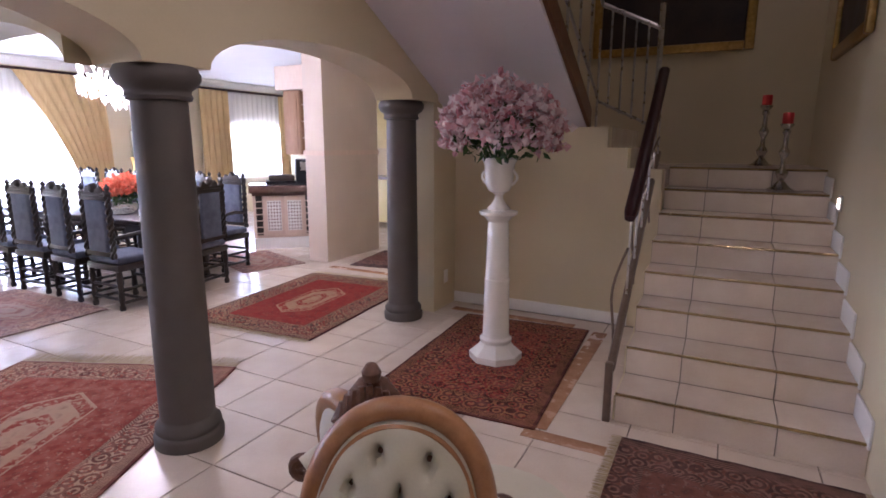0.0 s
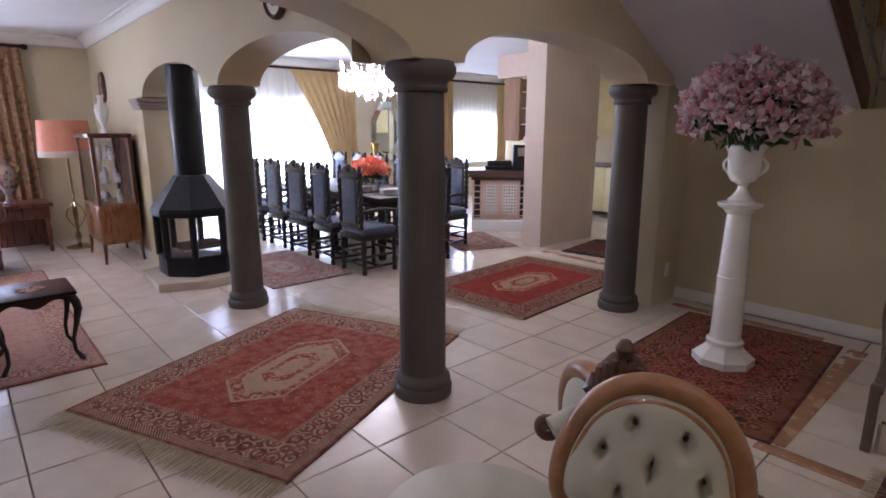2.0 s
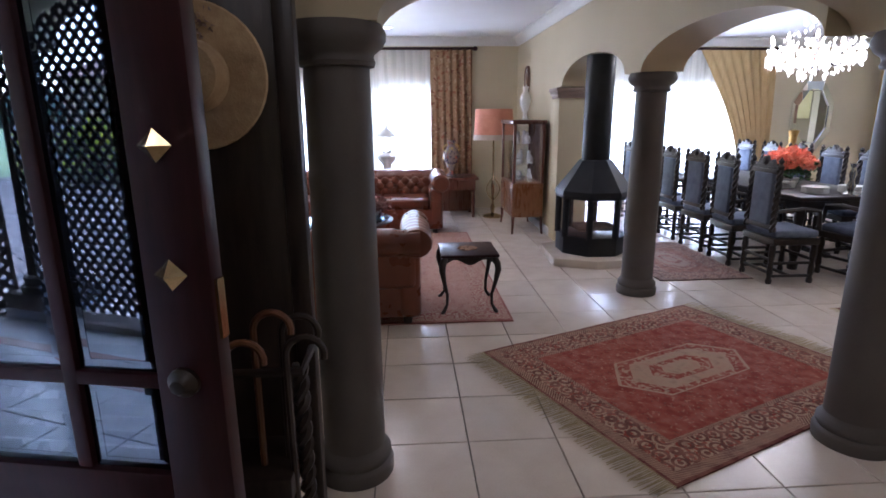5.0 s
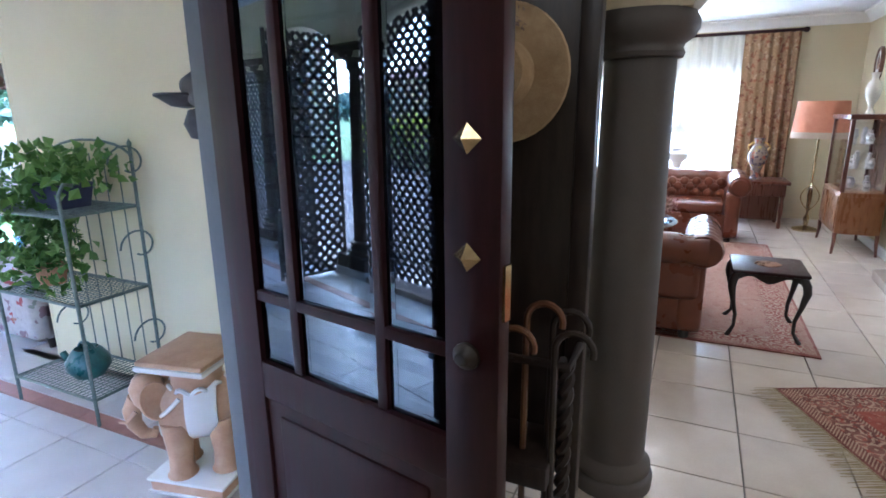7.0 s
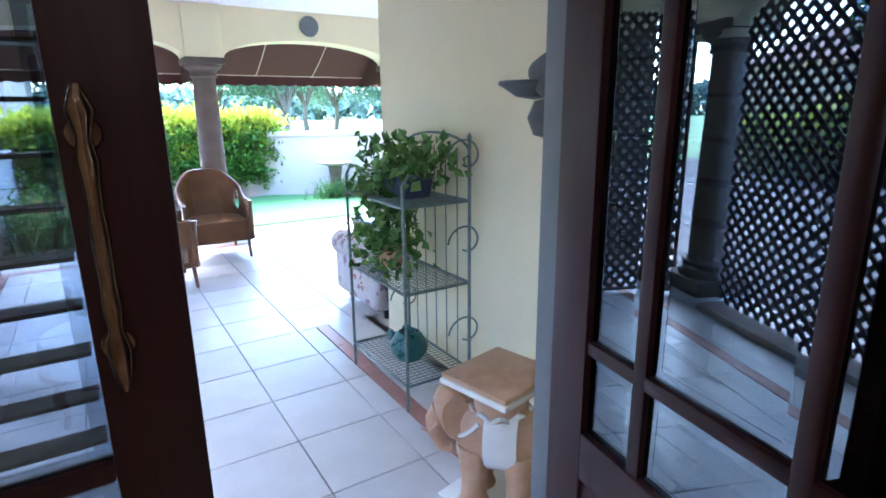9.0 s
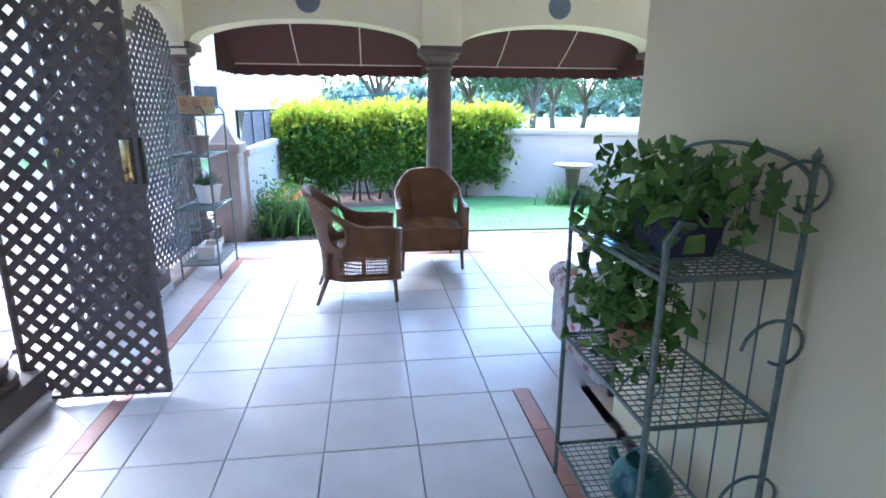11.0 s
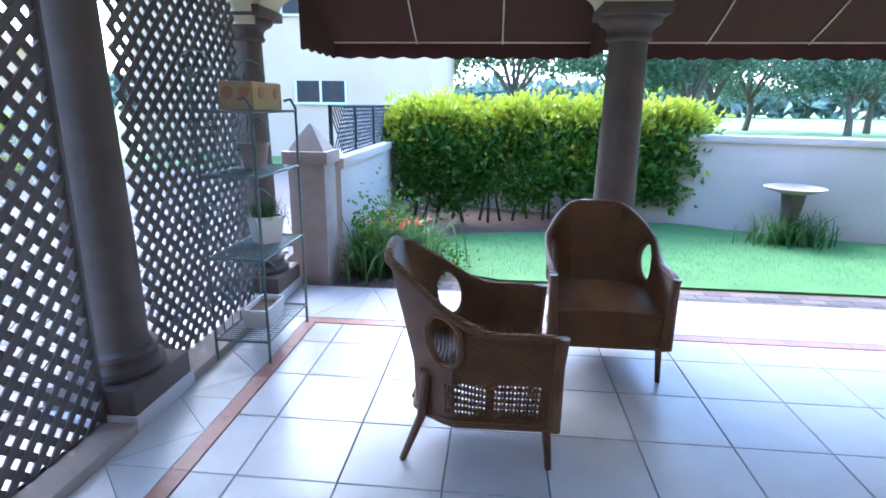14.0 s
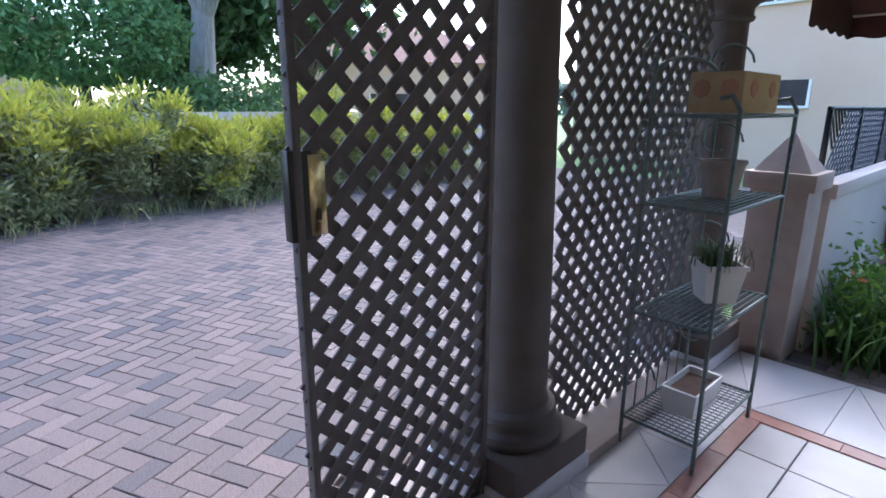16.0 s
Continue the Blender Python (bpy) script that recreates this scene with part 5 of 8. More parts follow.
def oval_back(parent, m, w, h, face):
    """A tufted oval back in a show-wood frame."""
    bm = bmesh.new()
    n = 72
    ring = []
    for k in range(n):
        a = math.tau * k / n
        c_, s_ = math.cos(a), math.sin(a)
        waist = 1.0 - 0.17 * math.exp(-((s_ + 0.42) / 0.16) ** 2) - 0.06 * max(0.0, -s_)
        ring.append((w * math.copysign(abs(c_) ** 0.88, c_) * waist, h * math.copysign(abs(s_) ** 0.95, s_)))
    part("frame", tube([(x, 0.0, z) for x, z in ring], 0.031, 12, m=m, closed=True, flat=0.85), SHOWWOOD, parent, "honey wood show frame")
    part("inner_bead", tube([(x * 0.87, face * 0.028, z * 0.885) for x, z in ring], 0.007, 6, m=m, closed=True), SHOWWOOD, parent)
    buttons = [(bx, bz) for row, bz in enumerate((-0.62, -0.3, 0.02, 0.34, 0.64)) for bx in ((-0.55, 0.0, 0.55) if row % 2 else (-0.28, 0.28))]
    rings = []
    for i in range(0, 31):
        s_ = i / 30
        rr = []
        for k in range(n):
            x, z = ring[k][0] * s_ * 0.97, ring[k][1] * s_ * 0.97
            d = 0.075 * math.sqrt(max(0, 1 - s_ ** 3))
            for bx, bz in buttons:
                q = math.hypot(x - bx * w, z - bz * h)
                q2 = abs(x - bx * w) / 0.010 + abs(z - bz * h) / 0.024
                d -= 0.045 * math.exp(-(q2 / 1.0) ** 2) + 0.016 * math.exp(-(q / 0.05) ** 2)
            rr.append(bm.verts.new(m @ Vector((x, face * d, z))) if i else None)
        if i == 0:
            rr = [bm.verts.new(m @ Vector((0, face * 0.075, 0)))]
        rings.append(rr)
    for p, q in zip(rings, rings[1:]):
        for k in range(n):
            if len(p) == 1:
                bm.faces.new((p[0], q[k], q[(k + 1) % n]))
            else:
                bm.faces.new((p[k], q[k], q[(k + 1) % n], p[(k + 1) % n]))
    pad = part("pad", bm, CREAMLEATHER, parent, "buttoned cream leather pad")
    for bx, bz in buttons:
        part("button", lathe([(0, 0.004), (0.006, 0.002), (0.008, 0)], 10, m=m @ pose(bx * w, face * 0.014, bz * h, -90 * face)), CARVEDWOOD, pad, "sunk dark button")
    bm = bmesh.new()
    rr = [[bm.verts.new(m @ Vector((x * s_, -face * 0.05 * math.sqrt(max(0, 1 - s_ ** 4)), z * s_))) for x, z in ring] for s_ in (0.98, 0.85, 0.5, 0.05)]
    for p, q in zip(rr, rr[1:]):
        for k in range(n):
            bm.faces.new((p[k], p[(k + 1) % n], q[(k + 1) % n], q[k]))
    bm.faces.new(rr[-1])
    part("back_cover", bm, CREAMLEATHER, parent)


def conversation_seat(m):
    """A three-seat pinwheel salon settee: oval backs that face different ways, round seats."""
    s_ = thing("conversation_seat", m, "cream buttoned leather conversation seat with carved wood frame", "settee")
    oval_back(s_, pose(0.025, 0.02, 0.70, -8, 7, 0), 0.188, 0.255, -1)
    oval_back(s_, pose(-0.10, 0.22, 0.66, -8, 0, 130), 0.19, 0.22, -1)
    for cx, cy in ((0.06, -0.30), (-0.40, 0.08), (0.215, 0.40)):
        bm = lathe([(0, 0.30), (0.27, 0.30), (0.285, 0.33), (0.29, 0.40), (0.27, 0.445), (0.2, 0.462), (0.08, 0.468), (0, 0.47)], 36, m=Matrix.Translation((cx, cy, 0)))
        part("seat", bm, CREAMLEATHER, s_, "padded round cream leather seat")
        part("apron", lathe([(0.0, 0.25), (0.275, 0.25), (0.295, 0.27), (0.295, 0.305), (0, 0.305)], 36, m=Matrix.Translation((cx, cy, 0))), SHOWWOOD, s_)
        for a in (0.8, 2.35, 3.9, 5.5):
            lx, ly = cx + 0.22 * math.cos(a), cy + 0.22 * math.sin(a)
            part("leg", tube([(lx, ly, 0.26), (lx + 0.03 * math.cos(a), ly + 0.03 * math.sin(a), 0.17), (lx, ly, 0.07), (lx + 0.02 * math.cos(a), ly + 0.02 * math.sin(a), 0.0)], [0.03, 0.025, 0.015, 0.018], 8), SHOWWOOD, s_)
    part("back_core", lathe([(0, 0.3), (0.12, 0.3), (0.13, 0.5), (0.10, 0.78), (0.05, 0.86), (0, 0.87)], 24, m=pose(-0.04, 0.17, 0)), CREAMLEATHER, s_)
    # carved crest over the back, scroll arm ends
    bm = lathe([(0, -0.1), (0.045, -0.085), (0.07, -0.03), (0.06, 0.03), (0.03, 0.075), (0, 0.09)], 14, m=pose(-0.055, 0.19, 0.88) @ Matrix.Diagonal((1.15, 0.55, 1, 1)))
    for k in range(11):
        a = -1.3 + 2.6 * k / 10
        tube([(-0.055 + 0.03 * math.sin(a), 0.15, 0.83), (-0.055 + 0.08 * math.sin(a), 0.145, 0.875 + 0.02 * math.cos(a)), (-0.055 + 0.075 * math.sin(a), 0.15, 0.87 + 0.085 * math.cos(a))], [0.02, 0.019, 0.008], 6, bm)
    lathe([(0, 0.0), (0.02, 0.01), (0.024, 0.03), (0.012, 0.05), (0, 0.055)], 10, bm, pose(-0.055, 0.17, 0.95))
    part("crest", bm, CARVEDWOOD, s_, "dark carved shell crest")
    for x, y, z in ((-0.246, 0.218, 0.69), (0.25, 0.2, 0.62)):
        part("arm_scroll", tube([(x + 0.035 * (1 - u * 0.7) * math.cos(u * 9), y, z + 0.035 * (1 - u * 0.7) * math.sin(u * 9)) for u in arc(20, 0, 1)], 0.014, 8), CARVEDWOOD, s_, "carved scroll arm end")
        part("arm_pad", tube([(x * 0.9, y - 0.04, z + 0.02), (x * 0.7, y, z + 0.05), (x * 0.4, y + 0.02, z + 0.06)], 0.04, 10), CREAMLEATHER, s_)
    return s_


conversation_seat(pose(-0.57, 0.84, 0, 0, 0, 22))

# hall stand with hat and canes
hs = thing("hall_stand", pose(-1.78, -1.10, 0), "tall near-black carved oak hall stand with barley twist posts", "hall stand")
part("back_panel", B(-0.10, -0.06, -0.42, 0.36, 0.3, 2.05, w=0.006), DARKWOOD, hs)
for y in (-0.44, 0.38):
    bm = bmesh.new()
    for ph in (0, math.pi):
        tube([(0.05 + 0.012 * math.cos(z * 60 + ph), y + 0.012 * math.sin(z * 60 + ph), 0.05 + z) for z in arc(70, 0, 0.72)], 0.016, 6, bm)
    part("twist_post", bm, DARKWOOD, hs)
    part("post", B(-0.11, -0.05, y - 0.03, y + 0.03, 0.02, 2.08, w=0.006), DARKWOOD, hs)
part("seat_box", B(-0.1, 0.18, -0.42, 0.36, 0.38, 0.46, w=0.01), DARKWOOD, hs)
part("drip_tray", B(-0.1, 0.18, -0.42, 0.36, 0.02, 0.09, w=0.01), DARKWOOD, hs)
part("cornice", B(-0.13, 0.03, -0.5, 0.44, 2.05, 2.14, w=0.015), DARKWOOD, hs)
part("stick_rail", tube([(0.12, 0.0, 0.78), (0.12, 0.40, 0.78), (-0.06, 0.40, 0.78)], 0.014, 8), DARKWOOD, hs)
for k, (y, h) in enumerate(((0.33, 0.92), (0.26, 0.95), (0.36, 0.89), (0.2, 0.9))):
    cn = thing("walking_cane", pose(-1.70 + 0.02 * k, -1.10 + y, 0.09, 0, 2 * k - 3, 0), "wooden walking cane with a crook handle", "cane", "canes in the hall stand")
    part("cane", tube([(0, 0, 0), (0, 0, h - 0.14)] + [(0.0, 0.055 - 0.055 * math.cos(a), h - 0.14 + 0.055 * math.sin(a)) for a in arc(10, 0.2, 3.4)], 0.011, 8), BROWNWOOD if k % 2 else DARKWOOD, cn)
hat = thing("straw_hat", pose(-1.815, -0.97, 1.62, 0, 90, 0), "round straw sun hat with faded flowers", "hat")
part("brim", lathe([(0, 0.0), (0.2, 0.0), (0.205, 0.006), (0.2, 0.012), (0.1, 0.014), (0.098, 0.05), (0.085, 0.085), (0.05, 0.095), (0, 0.096)], 36), STRAW, hat)
rngh = np.random.default_rng(21)
leaves("hat_flowers", np.c_[rngh.uniform(-0.17, -0.1, 60), rngh.uniform(-0.06, 0.07, 60), np.full(60, 0.018)], 0.02, leaf_mat("faded_petal", (0.20, 0.12, 0.10), (0.4, 0.3, 0.24)), hat, up=1.0)

# stove on its plinth
pl = solid("stove_plinth", prism([(-6.3, 1.45), (-6.15, 1.13), (-5.47, 1.10), (-5.30, 1.50), (-5.34, 1.78), (-5.7, 2.15), (-6.1, 2.1), (-6.3, 1.8)], 0, 0.085, w=0.006), TILE, "low tiled plinth of the stove", "plinth")
sv = thing("stove", pose(-5.82, 1.60, 0.087), "black steel freestanding stove with glass sides and flue", "stove")
OCT = [(0.38 * math.cos(a) , 0.38 * math.sin(a)) for a in (math.tau * (k + 0.5) / 8 for k in range(8))]
part("firebox_base", prism(OCT, 0, 0.19, w=0.006), BLACKSTEEL, sv)
part("top_plate", prism([(x * 1.06, y * 1.06) for x, y in OCT], 0.58, 0.62, w=0.006), BLACKSTEEL, sv)
for x, y in OCT:
    part("post", tube([(x * 0.95, y * 0.95, 0.18), (x * 0.95, y * 0.95, 0.6)], 0.034, 8), BLACKSTEEL, sv)
for k in range(8):
    (xa, ya), (xb, yb) = OCT[k], OCT[(k + 1) % 8]
    bm = bmesh.new()
    q = 0.93
    bm.faces.new([bm.verts.new(v) for v in ((xa * q, ya * q, 0.19), (xb * q, yb * q, 0.19), (xb * q, yb * q, 0.58), (xa * q, ya * q, 0.58))])
    gp = part("glass_side", bm, GLASS, sv, "clear glass side")
for k in range(3):
    part("log", tube([(-0.2 + 0.1 * k, -0.15, 0.23), (0.0 + 0.08 * k, 0.18, 0.27)], 0.035, 8), BARK, sv)
part("hood", lathe([(0.41, 0.62), (0.40, 0.66), (0.17, 0.96), (0.155, 0.97)], 8, square=True), BLACKSTEEL, sv, smooth=False)
part("flue", lathe([(0.145, 0.96), (0.145, 2.612), (0, 2.612)], 28), BLACKSTEEL, sv, "black round flue pipe")


# leather sofas
def chesterfield(m, length, label):
    s_ = thing("chesterfield_sofa", m, label, "sofa", "leather sofas")
    h = length / 2
    part("base", B(-h, h, -0.38, 0.40, 0.06, 0.34, w=0.03), LEATHER, s_)
    part("back", B(-h + 0.02, h - 0.02, -0.42, -0.2, 0.3, 0.66, w=0.06, seg=4), LEATHER, s_)
    nr = int(length / 0.03)
    part("back_roll", tube([(-h + length * k / nr, -0.36, 0.67) for k in range(nr + 1)], [0.112 - 0.012 * abs(math.cos(math.pi * (length * k / nr) / 0.24)) ** 6 for k in range(nr + 1)], 16), LEATHER, s_)
    for sg in (-1, 1):
        part("arm", B(sg * h - (0.16 if sg > 0 else 0), sg * h + (0 if sg > 0 else 0.16), -0.40, 0.42, 0.06, 0.6, w=0.05, seg=4), LEATHER, s_)
        part("arm_roll", tube([(sg * (h - 0.03), -0.42 + 0.85 * k / 28, 0.67 - 0.01 * k / 28) for k in range(29)], [0.122 - 0.012 * abs(math.cos(math.pi * k / 4)) ** 6 for k in range(29)], 16), LEATHER, s_)
        part("arm_face", lathe([(0, 0.02), (0.085, 0.02), (0.1, 0.0)], 20, m=pose(sg * (h - 0.03), 0.43, 0.66, -90)), LEATHER, s_)
    n = 3 if length > 1.7 else 2
    w = (length - 0.34) / n
    for k in range(n):
        x = -h + 0.17 + w * k
        part("seat_cushion", B(x + 0.004, x + w - 0.004, -0.2, 0.40, 0.33, 0.46, w=0.035, seg=4), LEATHER, s_)
    for row, z in enumerate((0.5, 0.57, 0.64)):
        for k in range(int(length / 0.14)):
            x = -h + 0.2 + 0.14 * k + (0.07 if row % 2 else 0)
            if x < h - 0.18:
                part("tuft", lathe([(0.058, 0.0), (0.05, 0.022), (0.025, 0.036), (0, 0.04)], 8, m=pose(x, -0.205, z, -90)), LEATHER, s_)
    for k in range(int(length / 0.12)):
        part("pleat_button", lathe([(0, 0.007), (0.01, 0.004), (0.013, 0)], 8, m=pose(-h + 0.08 + 0.12 * k, -0.452, 0.64, 90)), BROWNWOOD, s_)
    for x in (-h + 0.1, h - 0.1):
        for y in (-0.32, 0.34):
            part("foot", lathe([(0, 0), (0.03, 0), (0.035, 0.03), (0.03, 0.06), (0, 0.06)], 12, m=pose(x, y, 0)), DARKWOOD, s_)
    return s_


chesterfield(pose(-4.32, -1.32, 0.011, 0, 0, 90) @ Matrix.Diagonal((1, 1, 0.93, 1)), 2.05, "tan leather chesterfield sofa seen from its rolled back")
chesterfield(pose(-7.55, -1.02, 0.0, 0, 0, -90), 2.2, "buttoned tan leather chesterfield sofa by the window")
ct = thing("coffee_table", pose(-6.0, -1.05, 0.011), "dark round coffee table with a glass top", "coffee table")
part("tabletop", lathe([(0, 0.40), (0.5, 0.40), (0.52, 0.415), (0.5, 0.43), (0, 0.43)], 40), DARKWOOD, ct)
part("glass_top", lathe([(0, 0.432), (0.48, 0.432), (0.48, 0.44), (0, 0.44)], 40), DOORGLASS, ct)
for a in (0.8, 2.37, 3.94, 5.5):
    part("leg", tube([(0.36 * math.cos(a), 0.36 * math.sin(a), 0.4), (0.40 * math.cos(a), 0.40 * math.sin(a), 0.25), (0.33 * math.cos(a), 0.33 * math.sin(a), 0.1), (0.38 * math.cos(a), 0.38 * math.sin(a), 0.0)], [0.035, 0.03, 0.022, 0.026], 8), DARKWOOD, ct)
fb = thing("flower_bowl", pose(-6.15, -0.75, 0.452), "small bowl of dried rose flowers on the coffee table", "flowers")
part("bowl", lathe([(0, 0), (0.05, 0), (0.09, 0.05), (0.085, 0.05), (0, 0.015)], 20), PORCELAIN, fb)
tagged(leaves("petals", np.random.default_rng(31).normal(size=(260, 3)) * [0.08, 0.08, 0.04] + [0, 0, 0.11], 0.05, leaf_mat("dried_rose", (0.16, 0.04, 0.04), (0.4, 0.25, 0.2)), fb, aspect=0.9), kind="stuff")


def cabriole_table(m, label, w, d, h, name="side_table", top=MAHOGANY):
    t_ = thing(name, m, label, "side table")
    part("tabletop", B(-w / 2, w / 2, -d / 2, d / 2, h - 0.025, h, w=0.01), top, t_)
    edge_ = [(-w / 2 + 0.03, h - 0.025)] + [(x, h - 0.065 - 0.022 * math.cos(x / w * 4 * math.pi)) for x in arc(17, -w / 2 + 0.03, w / 2 - 0.03)] + [(w / 2 - 0.03, h - 0.025)]
    for k in range(4):
        part("apron", prism(edge_, 0, 0.018, m=pose(0, 0, 0, 0, 0, 90 * k) @ Matrix(((1, 0, 0, 0), (0, 0, -1, -d / 2 + 0.045), (0, 1, 0, 0), (0, 0, 0, 1)))), DARKWOOD, t_, "scalloped apron")
    part("inlay", lathe([(0, h + 0.001), (0.085, h + 0.001), (0.085, h + 0.003), (0, h + 0.003)], 8), INLAIDWOOD, t_)
    for sx in (-1, 1):
        for sy in (-1, 1):
            x, y = sx * (w / 2 - 0.035), sy * (d / 2 - 0.035)
            part("leg", tube([(x, y, h - 0.03), (x + sx * 0.02, y + sy * 0.02, h - 0.075), (x + sx * 0.026, y + sy * 0.026, h - 0.12), (x + sx * 0.008, y + sy * 0.008, h * 0.52), (x - sx * 0.016, y - sy * 0.016, h * 0.3), (x - sx * 0.014, y - sy * 0.014, 0.06), (x + sx * 0.012, y + sy * 0.012, 0.015), (x + sx * 0.026, y + sy * 0.026, 0.0)], [0.024, 0.027, 0.025, 0.016, 0.012, 0.011, 0.015, 0.013], 10), DARKWOOD, t_)
    return t_


cabriole_table(pose(-4.37, 0.09, 0.011), "small walnut side table with cabriole legs and inlaid top", 0.45, 0.45, 0.47)

# display cabinet, lamp, vases by the living room wall
cb = thing("display_cabinet", pose(-7.47, 1.17, 0), "glazed mahogany display cabinet with inlaid base on slim legs", "cabinet")
part("lower_case", B(-0.42, 0.42, -0.2, 0.2, 0.22, 0.66, w=0.008), INLAIDWOOD, cb)
part("cupboard_door", B(0.421, 0.43, -0.16, 0.16, 0.27, 0.62, w=0.003), INLAIDWOOD, cb)
for x in (-0.25, 0.25):
    part("cupboard_door", B(x - 0.15, x + 0.15, -0.21, -0.201, 0.27, 0.62, w=0.003), INLAIDWOOD, cb, "inlaid veneer door")
for x in (-0.405, 0.405):
    for y in (-0.185, 0.185):
        part("post", B(x - 0.018, x + 0.018, y - 0.018, y + 0.018, 0.66, 1.4, w=0.004), CABWOOD, cb)
        part("leg", tube([(x, y, 0.23), (x, y, 0.12), (x * 1.04, y * 1.06, 0)], [0.022, 0.017, 0.013], 8), CABWOOD, cb)
part("back", B(-0.4, 0.4, 0.19, 0.2, 0.66, 1.4), CABWOOD, cb)
part("top", B(-0.44, 0.44, -0.22, 0.215, 1.4, 1.45, w=0.012), CABWOOD, cb)
for z in (0.9, 1.15):
    part("shelf", B(-0.39, 0.39, -0.17, 0.18, z, z + 0.008), GLASS, cb, "glass shelf")
for k in range(2):
    g_ = part("glass_front", B(-0.385 + 0.39 * k, -0.005 + 0.39 * k, -0.192, -0.189, 0.69, 1.38), GLASS, cb)
g_ = part("glass_side", B(0.406, 0.409, -0.165, 0.165, 0.69, 1.38), GLASS, cb)
rr = random.Random(4)
for z in (0.67, 0.909, 1.159):
    for k in range(5):
        orn = thing("ornament", pose(-7.47 - 0.28 + 0.14 * k, 1.17 + rr.uniform(-0.05, 0.08), z), "small porcelain ornament in the cabinet", "ornament", "ornaments in the cabinet")
        hh = rr.uniform(0.09, 0.17)
        part("body", lathe([(0, 0), (0.03, 0), (0.02, hh * 0.15), (0.035, hh * 0.45), (0.018, hh * 0.75), (0.025, hh * 0.9), (0, hh)], 14), PORCELAIN, orn)


def vase(m, h, r, mat_, label, handles=False, name="vase"):
    v_ = thing(name, m, label, "vase")
    part("body", lathe([(0, 0), (r * 0.55, 0), (r * 0.6, 0.03 * h), (r * 0.3, 0.12 * h), (r * 0.32, 0.2 * h), (r * 0.85, 0.42 * h), (r, 0.6 * h), (r * 0.8, 0.74 * h), (r * 0.4, 0.84 * h), (r * 0.42, 0.92 * h), (r * 0.6, h), (r * 0.5, h), (r * 0.3, 0.85 * h), (0, 0.8 * h)], 28), mat_, v_)
    if handles:
        for sg in (-1, 1):
            part("handle", tube([(0, sg * r * (0.5 + 0.55 * math.sin(a)), h * (0.66 + 0.24 * a / math.pi)) for a in arc(10, 0, math.pi)], 0.012, 8), GOLD, v_, "gilt handle")
    return v_


vase(pose(-7.5, 1.2, 1.452), 0.42, 0.075, PORCELAIN, "tall pale porcelain vase on the cabinet")
VASEBLUE = floral_mat("painted_porcelain", (0.34, 0.27, 0.23), [(0.10, 0.08, 0.12), (0.42, 0.14, 0.1), (0.5, 0.38, 0.16)], 16, 0.42, 0.25)
sidet = thing("cabinet_table", pose(-8.55, 0.36, 0), "dark mahogany corner table with turned legs", "table")
part("tabletop", B(-0.3, 0.3, -0.33, 0.33, 0.57, 0.61, w=0.008), CABWOOD, sidet)
part("drawer_case", B(-0.26, 0.26, -0.29, 0.29, 0.42, 0.57, w=0.006), CABWOOD, sidet)
part("back_board", B(-0.27, -0.2, -0.28, 0.28, 0.03, 0.42, w=0.004), CABWOOD, sidet)
for sx in (-1, 1):
    for sy in (-1, 1):
        part("leg", lathe([(0, 0), (0.02, 0), (0.028, 0.06), (0.018, 0.1), (0.03, 0.25), (0.02, 0.36), (0.03, 0.42)], 12, m=pose(sx * 0.23, sy * 0.26, 0)), CABWOOD, sidet)
vase(pose(-8.45, 0.30, 0.612), 0.54, 0.12, VASEBLUE, "painted two-handled porcelain vase with gilt", True)
cons = thing("console_table", pose(-8.95, -0.75, 0), "dark console table behind the sofa", "table")
part("tabletop", B(-0.2, 0.2, -0.75, 0.6, 0.60, 0.64, w=0.008), DARKWOOD, cons)
for sx in (-1, 1):
    for y in (-0.7, 0.55):
        part("leg", B(sx * 0.16 - 0.025, sx * 0.16 + 0.025, y - 0.025, y + 0.025, 0, 0.6, w=0.005), DARKWOOD, cons)
tl = thing("porcelain_lamp", pose(-8.9, -0.68, 0.642), "pale porcelain pagoda table lamp", "lamp")
part("base", lathe([(0, 0), (0.13, 0), (0.13, 0.03), (0.06, 0.06), (0.07, 0.12), (0.15, 0.2), (0.16, 0.26), (0.09, 0.3), (0.08, 0.34)], 24), PORCELAIN, tl)
for a in (0.785, 2.356, 3.927, 5.498):
    part("post", tube([(0.08 * math.cos(a), 0.08 * math.sin(a), 0.33), (0.08 * math.cos(a), 0.08 * math.sin(a), 0.56)], 0.012, 8), PORCELAIN, tl)
part("roof", lathe([(0.16, 0.55), (0.17, 0.56), (0.12, 0.63), (0.04, 0.68), (0.02, 0.74), (0, 0.77)], 24), PORCELAIN, tl)
flp = thing("floor_lamp", pose(-8.35, 0.92, 0), "floor lamp with wrought stand and coral drum shade", "lamp")
part("foot", lathe([(0, 0), (0.15, 0), (0.15, 0.02), (0.04, 0.05)], 24), BRASS, flp)
part("stand", lathe([(0.02, 0.04), (0.035, 0.15), (0.015, 0.22), (0.03, 0.45), (0.012, 0.6), (0.014, 1.2)], 12), BRASS, flp)
for a in arc(4, 0, 4.71):
    part("scroll", tube([(0.02 + 0.1 * math.sin(u * 3.1) * math.cos(a), 0.1 * math.sin(u * 3.1) * math.sin(a), 0.25 + 0.35 * u) for u in arc(10, 0, 1)], 0.008, 6), BRASS, flp)
sh = part("shade", lathe([(0.30, 1.16), (0.30, 1.19), (0.27, 1.6), (0.265, 1.6), (0.295, 1.17)], 32), SHADE, flp, "coral pleated drum shade")
